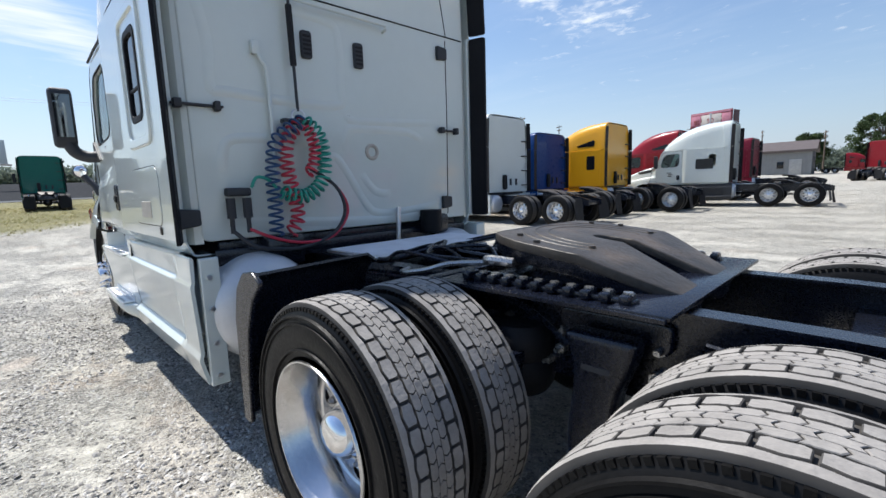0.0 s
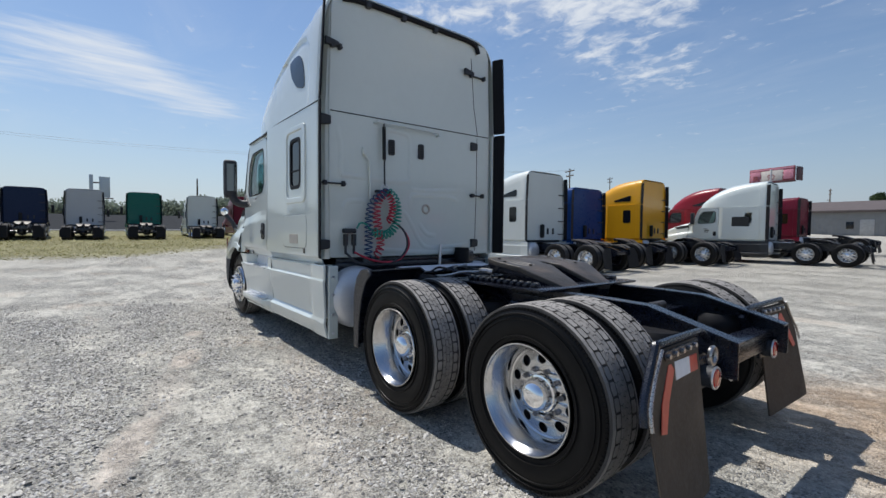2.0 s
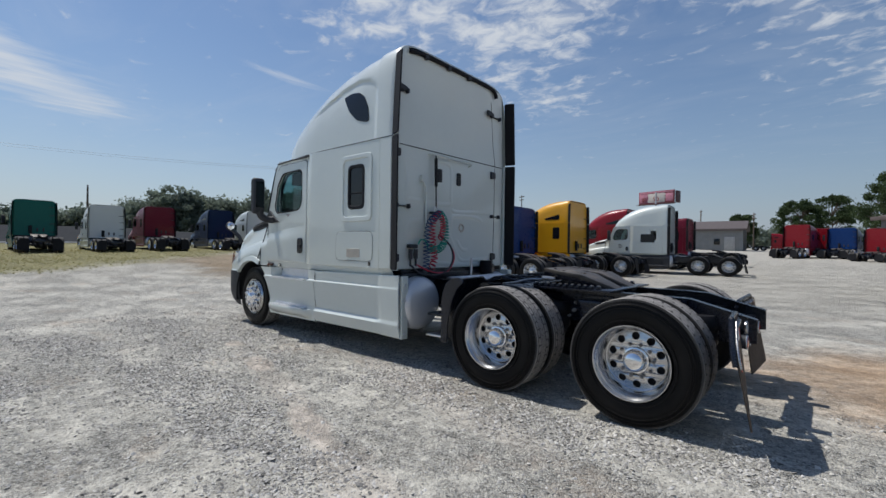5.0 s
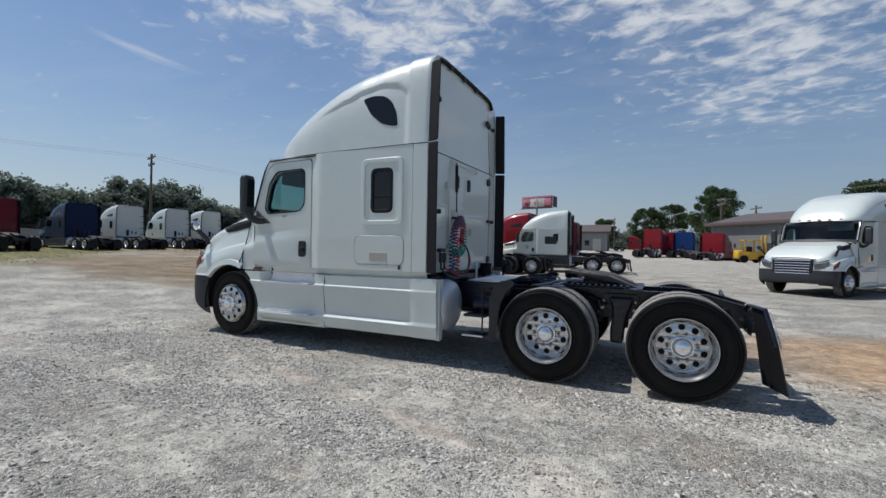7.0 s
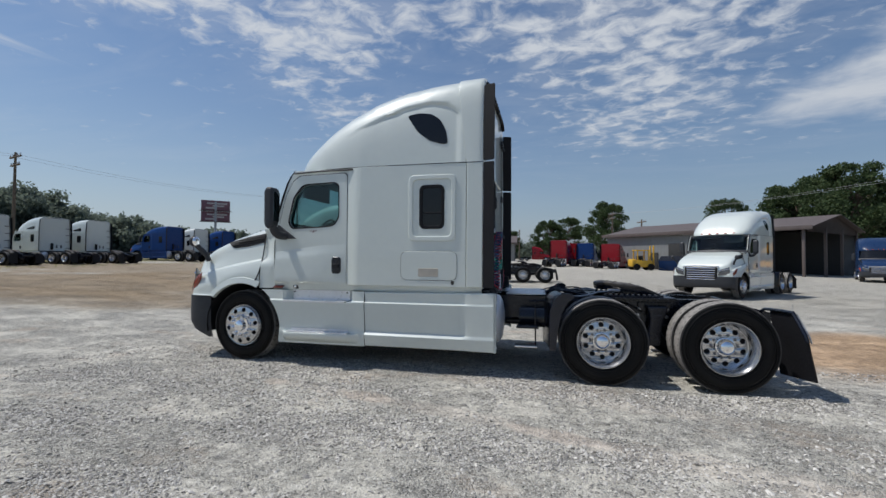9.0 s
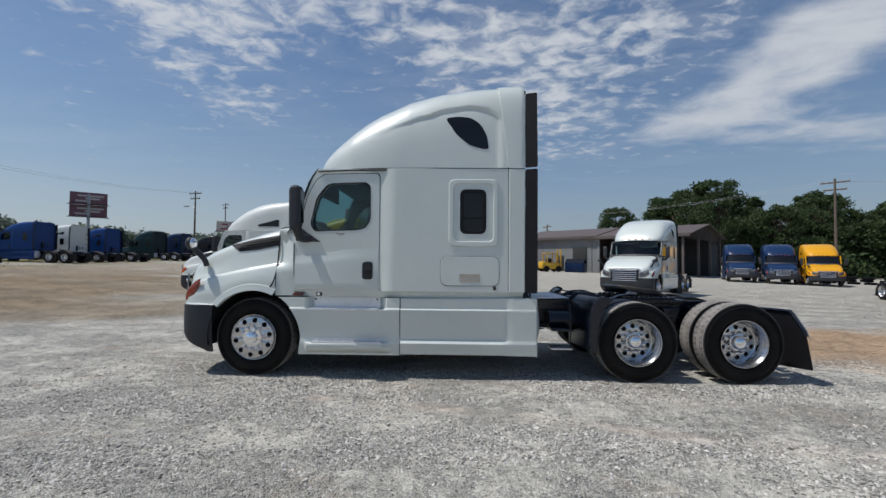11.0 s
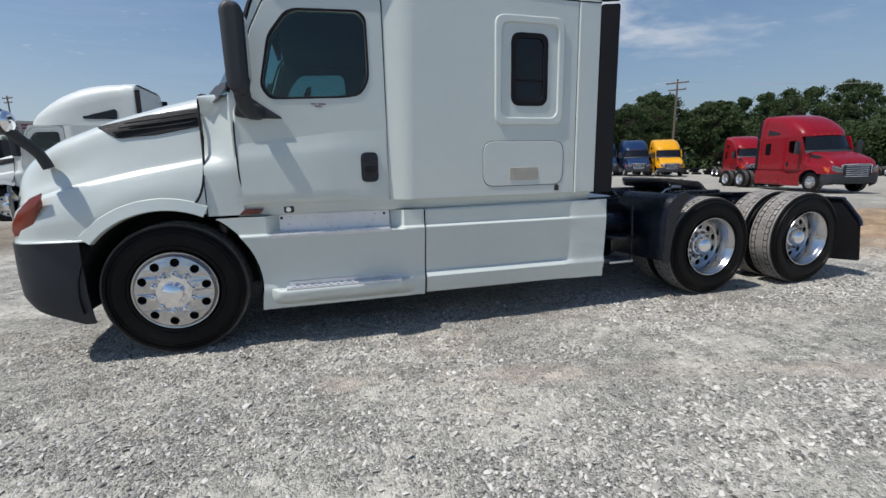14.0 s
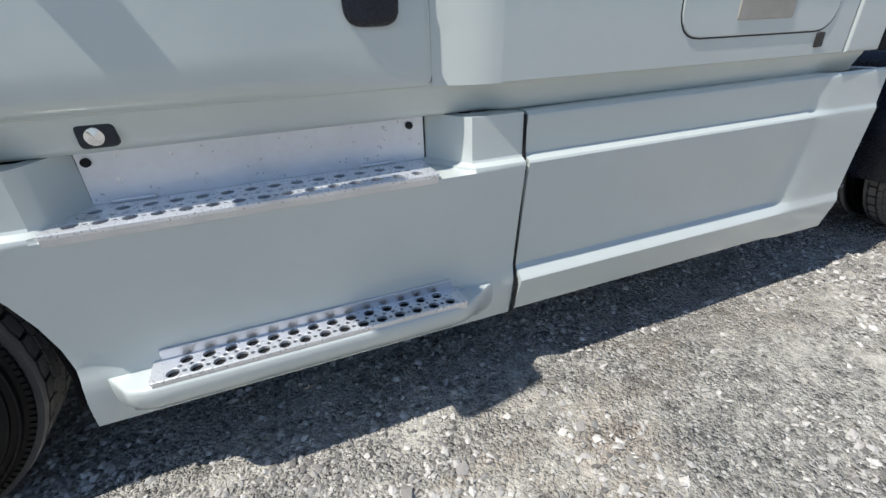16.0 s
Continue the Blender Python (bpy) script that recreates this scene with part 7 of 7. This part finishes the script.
# ---- poles, wires, billboards ----
def utility_pole(x, y, h, rz=0, light=False, label="weathered wooden utility pole with a crossarm"):
    P = thing("utility_pole", place(x, y, rz), label, "utility pole", "utility poles")
    bm = bmesh.new()
    cyl(bm, (0, 0, -0.5), (0, 0, h), 0.17, 12, 0.10)
    part("post", bm, WOOD, P)
    for z, w in ((h - 0.5, 1.25), (h - 1.3, 1.0)):
        part("crossarm", boxed_mesh(-0.07, 0.07, -w, w, z, z + 0.14), WOOD, P)
        for y_ in (-w + 0.1, -w * 0.4, w * 0.4, w - 0.1):
            bm = bmesh.new()
            cyl(bm, (0, y_, z + 0.14), (0, y_, z + 0.34), 0.05, 8)
            part("insulator", bm, GREY, P)
    if light:
        part("lamp_arm", tube([(0, 0, h - 2.6), (0, 1.0, h - 2.3), (0, 1.8, h - 2.3)], 0.04, 6), GREY, P)
        part("lamp_head", boxed_mesh(-0.2, 0.2, 1.6, 2.3, h - 2.45, h - 2.25, bevel=0.05), GREY, P)
    return P


def wire(a, b, sag, dz):
    pts = []
    for i in range(13):
        t = i / 12
        p = Vector(a).lerp(Vector(b), t)
        p.z -= sag * 4 * t * (1 - t)
        pts.append(p)
    tagged(part("power_line", tube(pts, 0.011, 5, 1), GREY), "thin black overhead power line", "power line", "power lines")


poles = [utility_pole(-51.5, 26.2, 10.1, 75), utility_pole(-62, -22, 10.5, 80), utility_pole(-44.0, 62.6, 10.6, 70, True), utility_pole(-75, 11.3, 7.8, 80), utility_pole(-59.2, 100.6, 12.7, 60)]
for args in ((38, 43.5, 11.3, 40), (-21, 124, 9.5, 20, True), (10.1, 84.5, 10.0, 20), (85, 20, 11, 40), (-10, 124, 8.8, 20), (12.8, 71.5, 7.6, 20, True)):
    utility_pole(*args)
for y0 in (-0.8, 0.7):
    for (xa, ya, ha), (xb, yb, hb) in (((-51.5, 26.2, 10.1), (-62, -22, 10.5)), ((-51.5, 26.2, 10.1), (-44.0, 62.6, 10.6)), ((38, 43.5, 11.3), (10.1, 84.5, 10.0)), ((38, 43.5, 11.3), (85, 20, 11))):
        wire((xa + y0, ya, ground(xa, ya) + ha - 0.3), (xb + y0, yb, ground(xb, yb) + hb - 0.3), 0.9, 0)
# guy line and the far run of wire along the road
wire((-62, -22, 11.2), (-72, -80, 11), 0.9, 0)

SIGNRED = mat("sign_red", (0.30, 0.075, 0.085), 0.6, 0, 0.15, 2)
SIGNPALE = mat("sign_pale", (0.55, 0.50, 0.46), 0.6, 0, 0.15, 2)
SIGNPINK = mat("sign_pink", (0.50, 0.20, 0.26), 0.6, 0, 0.2, 2)
SIGNMAUVE = mat("sign_mauve", (0.22, 0.10, 0.12), 0.6, 0, 0.2, 2)
SIGNDARK = mat("sign_dark", (0.10, 0.05, 0.05), 0.6, 0, 0.15, 2)


def billboard(x, y, rz, panels, top, w, h, label, cols):
    B = thing("billboard", place(x, y, rz), label, "billboard", "billboards")
    bm = bmesh.new()
    cyl(bm, (0, 0, -0.5), (0, 0, top - 0.3), 0.28, 16)
    part("post", bm, GREY, B)
    z1 = top
    for k in range(panels):
        z0 = z1 - h
        p = part("panel", boxed_mesh(-0.12, 0.12, -w / 2, w / 2, z0, z1), cols[k], B)
        part("frame", boxed_mesh(-0.16, 0.16, -w / 2 - 0.1, w / 2 + 0.1, z0 - 0.15, z0), SIGNDARK, p)
        part("backing", boxed_mesh(0.14, 0.20, -w / 2, w / 2, z0, z1), SIGNDARK, p)
        # unreadable lettering as plain bars
        for i, (a, b, c) in enumerate(((-0.40, 0.30, 0.70), (-0.30, 0.10, 0.45), (-0.05, 0.35, 0.22))):
            part("lettering_bar", boxed_mesh(-0.15, -0.12, w * a, w * b, z0 + h * c - 0.10 * h, z0 + h * c + 0.06 * h, bevel=0.004), SIGNPALE if cols[k] is not SIGNPALE else SIGNRED, p)
        part("catwalk", boxed_mesh(-0.9, -0.1, -w / 2 - 0.4, w / 2 + 0.4, z0 - 0.32, z0 - 0.24), SIGNDARK, p)
        z1 = z0 - 0.35
    return B


big = billboard(-28.4, 111.6, 75, 1, 13.5, 8.8, 3.0, "red and cream billboard on a tall post", [SIGNRED])
panel = [o for o in big.children if o.name.startswith("panel")][0]
for a0, a1, b0, b1, m0 in ((-2.2, 1.9, 10.7, 12.9, SIGNPALE), (2.1, 4.2, 10.8, 12.9, SIGNPINK), (-4.2, -2.4, 10.9, 12.8, SIGNPINK), (-4.2, 4.2, 13.0, 13.35, SIGNPINK), (2.3, 3.6, 10.95, 12.0, SIGNRED)):
    part("picture_block", boxed_mesh(-0.19, -0.155, a0, a1, b0, b1, bevel=0.004), m0, panel)
cu = bpy.data.curves.new("figures", "FONT")
cu.body, cu.size, cu.extrude, cu.align_x = "90", 1.5, 0.02, "CENTER"
fo = new("figures", cu)
me = bpy.data.meshes.new_from_object(fo.evaluated_get(bpy.context.evaluated_depsgraph_get()))
bpy.data.objects.remove(fo)
for v in me.vertices:
    v.co = (-0.20 - v.co.z, -v.co.x, 11.05 + v.co.y)
part("figures", me, SIGNRED, panel, "red figures 90 on a cream block")
part("side_panel", boxed_mesh(0.2, 2.2, -4.7, -4.5, 10.5, 13.3), SIGNDARK, big, "dark second face seen edge-on")
billboard(-80, 85, 130, 2, 12.9, 6.2, 2.3, "two stacked faded red billboards on a post", [SIGNMAUVE, SIGNMAUVE])
billboard(-51.0, 86.6, 120, 1, 7.4, 4.7, 2.0, "pale letter-board sign behind parked trucks", [SIGNPALE])
# open-backed double board beside the road
vee = thing("billboard", place(-88, -1.1, 0), "pale double billboard seen from behind on a post", "billboard", "billboards")
bm = bmesh.new()
cyl(bm, (0, 0, -0.5), (0, 0, 5.2), 0.25, 14)
part("post", bm, GREY, vee)
part("panel", boxed_mesh(-0.1, 0.1, 0.6, 2.0, 5.2, 8.5), WHITE2, vee, "pale board")
part("panel", boxed_mesh(-1.6, 0.3, -0.65, -0.15, 5.2, 8.7), WHITE2, vee, "pale board seen edge-on")
for z in (5.9, 7.4):
    boxed("beam", (-0.1, 0.1, -0.15, 0.6, z, z + 0.2), SIGNDARK, vee)
boxed("catwalk", (-0.6, 0.6, -1.2, 2.4, 5.0, 5.12), SIGNDARK, vee)

# ---- road beyond the grass ----
rows = []
for y in np.linspace(-400, 400, 61):
    rise = 0.58 * max(0.07, min(1.0, (75 - y) / 45))
    rows.append([(x + 0.00008 * y * y, y, ground(-80, max(y, -60)) + 0.06 + z * rise) for x, z in ((-61, -0.25), (-63, 0.15), (-72, 0.9), (-72.6, 0.98), (-90, 2.5), (-91, 2.75), (-108, 4.0), (-128, 5.7), (-131, 5.6), (-150, 4.5))])
tagged(part("road", grid_mesh(rows), ASPHALT, None, "grey asphalt road beyond the grass"), category="road", kind="structure")
rows = []
for y in np.linspace(-300, 300, 41):
    rows.append([(x + 0.00008 * y * y, y, ground(-58, max(y, -60)) + z) for x, z in ((-58.9, 0.0), (-58.8, 0.12), (-58.2, 0.12), (-58.1, 0.0))])
tagged(part("kerb", grid_mesh(rows), CONCRETE, None, "pale concrete kerb line"), category="kerb", kind="structure")


# ---- trees ----
BARK = mat("bark", (0.10, 0.075, 0.055), 0.9, 0, 0.3, 6, 0.4, 20)


def leaf_mat(name, a, b, through=0.28):
    m = mat(name, a, 0.65, 0, 0.2, 2)
    nt = m.node_tree
    geo = nt.nodes.new("ShaderNodeNewGeometry")
    mx = nt.nodes.new("ShaderNodeMix")
    mx.data_type = "RGBA"
    nt.links.new(geo.outputs["Random Per Island"], mx.inputs["Factor"])
    mx.inputs[6].default_value, mx.inputs[7].default_value = (*a, 1), (*b, 1)
    bs = nt.nodes["Principled BSDF"]
    nt.links.new(mx.outputs[2], bs.inputs["Base Color"])
    bs.inputs["Specular IOR Level"].default_value = 0.2
    tl = nt.nodes.new("ShaderNodeBsdfTranslucent")
    nt.links.new(mx.outputs[2], tl.inputs["Color"])
    ms = nt.nodes.new("ShaderNodeMixShader")
    ms.inputs[0].default_value = through
    nt.links.new(bs.outputs[0], ms.inputs[1])
    nt.links.new(tl.outputs[0], ms.inputs[2])
    nt.links.new(ms.outputs[0], nt.nodes["Material Output"].inputs[0])
    return m


LEAF = leaf_mat("broad_leaf", (0.038, 0.066, 0.027), (0.084, 0.116, 0.048))
LEAF2 = leaf_mat("pine_leaf", (0.034, 0.064, 0.028), (0.080, 0.115, 0.048))


def leaf_cloud(rng, centers, per, size):
    """Many small leaf sprays, each a bent pair of triangles, gathered in clumps."""
    n = len(centers) * per
    c = np.repeat(np.array([p[:3] for p in centers]), per, axis=0)
    r = np.repeat(np.array([p[3] for p in centers]), per)[:, None]
    d = rng.normal(size=(n, 3))
    d /= np.linalg.norm(d, axis=1)[:, None]
    pos = c + d * r * (rng.uniform(0.0, 1.0, (n, 1)) ** 0.45 + 0.35 * rng.exponential(0.35, (n, 1))) * np.array([1, 1, 0.75])
    u = rng.normal(size=(n, 3))
    u /= np.linalg.norm(u, axis=1)[:, None]
    v = np.cross(u, rng.normal(size=(n, 3)))
    v /= np.linalg.norm(v, axis=1)[:, None]
    w = np.cross(u, v)
    s = size * rng.uniform(0.6, 1.3, (n, 1))
    quad = np.stack([pos - u * s, pos + v * s * 0.55, pos + u * s + w * s * 0.35, pos - v * s * 0.55], axis=1).reshape(-1, 3)
    me = bpy.data.meshes.new("crown")
    me.from_pydata(quad.tolist(), [], [(4 * i, 4 * i + 1, 4 * i + 2, 4 * i + 3) for i in range(n)])
    return me


def tree(seed, h, spread, leaf=None, pine=False):
    rng = np.random.default_rng(seed)
    rnd = random.Random(seed)
    T = thing("tree", pose(0, 0, 0), "tall dark green broadleaf tree with an uneven crown", "tree", "yard edge trees")
    bm = bmesh.new()
    pts = [Vector((rnd.uniform(-0.2, 0.2) * i, rnd.uniform(-0.2, 0.2) * i, h * 0.16 * i)) for i in range(6)]
    for i, (a, b) in enumerate(zip(pts, pts[1:])):
        cyl(bm, a, b, 0.30 * (1 - i * 0.17), 9, 0.30 * (1 - (i + 1) * 0.17))
    centers = []
    for k in range(84 if not pine else 60):
        z = h * rnd.uniform(0.26, 0.97)
        f = 1 - abs((z / h - 0.55) / 0.55) ** 2 if not pine else (1.05 - z / h)
        rad = spread * max(0.18, f) * rnd.uniform(0.5, 1.0)
        a = rnd.uniform(0, 6.283)
        c = Vector((rad * math.cos(a), rad * math.sin(a), z))
        base = pts[min(5, int(z / h * 5))]
        cyl(bm, base - Vector((0, 0, 0.3)), base.lerp(c, 0.9), 0.09, 6, 0.03)
        centers.append((*c, spread * rnd.uniform(0.11, 0.27) * (1 if not pine else 0.8)))
    part("trunk", bm, BARK, T)
    part("crown", leaf_cloud(rng, centers, 190, 0.25), leaf or LEAF, T, "", 0)
    return T


kinds = [tree(1, 14, 5.2), tree(2, 16, 6.0), tree(3, 12, 4.6), tree(4, 15, 4.2, LEAF2, True), tree(5, 17, 6.4)]
spots = [(33, 70), (40, 76), (47, 72), (53, 78), (60, 73), (66, 80), (73, 74), (80, 79), (88, 72), (96, 76), (104, 70), (28, 80), (45, 86), (58, 88), (36, 62), (44, 60), (52, 62), (60, 58), (68, 60), (76, 56), (85, 56), (95, 52), (72, 66), (110, 58), (12, 108), (-2, 128), (4, 132), (-14, 140), (120, 46), (98, 62), (88, 40), (100, 30)]
for i, (x, y) in enumerate(spots):
    k = i % 5
    hh = random.uniform(0.72, 0.98) if (x > 20) else random.uniform(0.7, 0.85)
    m = place(x, y, random.uniform(0, 360)) @ Matrix.Scale(hh, 4)
    if i < 5:
        kinds[k].matrix_basis = m
    else:
        c = copy_thing(kinds[k], place(x, y, random.uniform(0, 360)))
        c.scale = (hh, hh, hh)

# understorey along the tree edge and the far woods
rng = np.random.default_rng(21)
cent = []
for i in range(560):
    t = rng.random()
    x = 27 + 95 * t + rng.normal() * 2
    y = 68 - 30 * t + rng.normal() * 3 + 3
    cent.append((x, y, ground(x, y) + rng.uniform(0.3, 7.5), rng.uniform(1.3, 2.6)))
tagged(part("understorey", leaf_cloud(rng, cent, 120, 0.32), LEAF, None, "dense green undergrowth below the trees", 0), category="undergrowth", kind="stuff")
line = [(-260, -260, 16), (-205, -60, 12), (-190, 0, 11.0), (-182, 38, 13), (-165, 58, 18), (-155, 80, 20), (-150, 97, 18.5), (-137, 110, 12.5), (-125, 125, 8.5), (-105, 145, 7.5), (-60, 185, 7), (20, 200, 9), (90, 190, 9), (150, 120, 9)]
# leaf colour lightened to stand in for the haze over this distance
HAZELEAF = leaf_mat("haze_pale_leaf", (0.145, 0.180, 0.150), (0.225, 0.265, 0.200), 0.5)


def woods(n, per, size, lo, hi, jitter, name, label):
    cent = []
    for i in range(n):
        t = (i + rng.random()) / n * (len(line) - 1)
        k = min(len(line) - 2, int(t))
        a, b = line[k], line[k + 1]
        x, y = a[0] + (b[0] - a[0]) * (t - k) + rng.normal() * jitter, a[1] + (b[1] - a[1]) * (t - k) + rng.normal() * jitter
        crest = 0.75 + 0.25 * noise.noise((x * 0.05, y * 0.05, 2)) + 0.30 * noise.noise((x * 0.28, y * 0.28, 9))
        top = (a[2] + (b[2] - a[2]) * (t - k)) * hi
        cent.append((x, y, ground(x, y) + max(lo, top * crest * rng.random() ** 0.6 - 1.0), rng.uniform(1.6, 3.2)))
    tagged(part(name, leaf_cloud(rng, cent, per, size), HAZELEAF, None, label, 0), category="woods", kind="stuff")


woods(3600, 90, 0.58, 0.5, 1.12, 3.0, "far_woods", "green woods beyond the road, paled as by haze")


# dry grass tufts along the far edge of the yard
GRASS = leaf_mat("dry_grass", (0.26, 0.26, 0.10), (0.42, 0.37, 0.19), 0.45)
rng = np.random.default_rng(33)
tv, tf = [], []
for i in range(15000):
    if i % 3:
        y = rng.uniform(-16, 14)
        x = -21.5 - 0.9 * min(20, max(0.0, y)) - 22 * rng.random() ** 0.9
    else:
        y = rng.uniform(10, 66)
        x = rng.uniform(-46, -34)
    if noise.noise((x * 0.25, y * 0.25, 4)) + rng.uniform(-0.5, 0.5) < -0.1:
        continue
    z = ground(x, y)
    for q in range(3):
        a = rng.uniform(0, 6.283)
        h, r = rng.uniform(0.02, 0.06), rng.uniform(0.02, 0.05)
        ux, uy = math.cos(a), math.sin(a)
        k = len(tv)
        tv += [(x - uy * r, y + ux * r, z), (x + uy * r, y - ux * r, z), (x + ux * 0.06 + rng.normal() * 0.02, y + uy * 0.06, z + h)]
        tf.append((k, k + 1, k + 2))
me = bpy.data.meshes.new("grass")
me.from_pydata(tv, [], tf)
tagged(part("grass", me, GRASS, None, "dry green and straw-coloured grass beside parked trucks", 0), category="grass", kind="stuff")
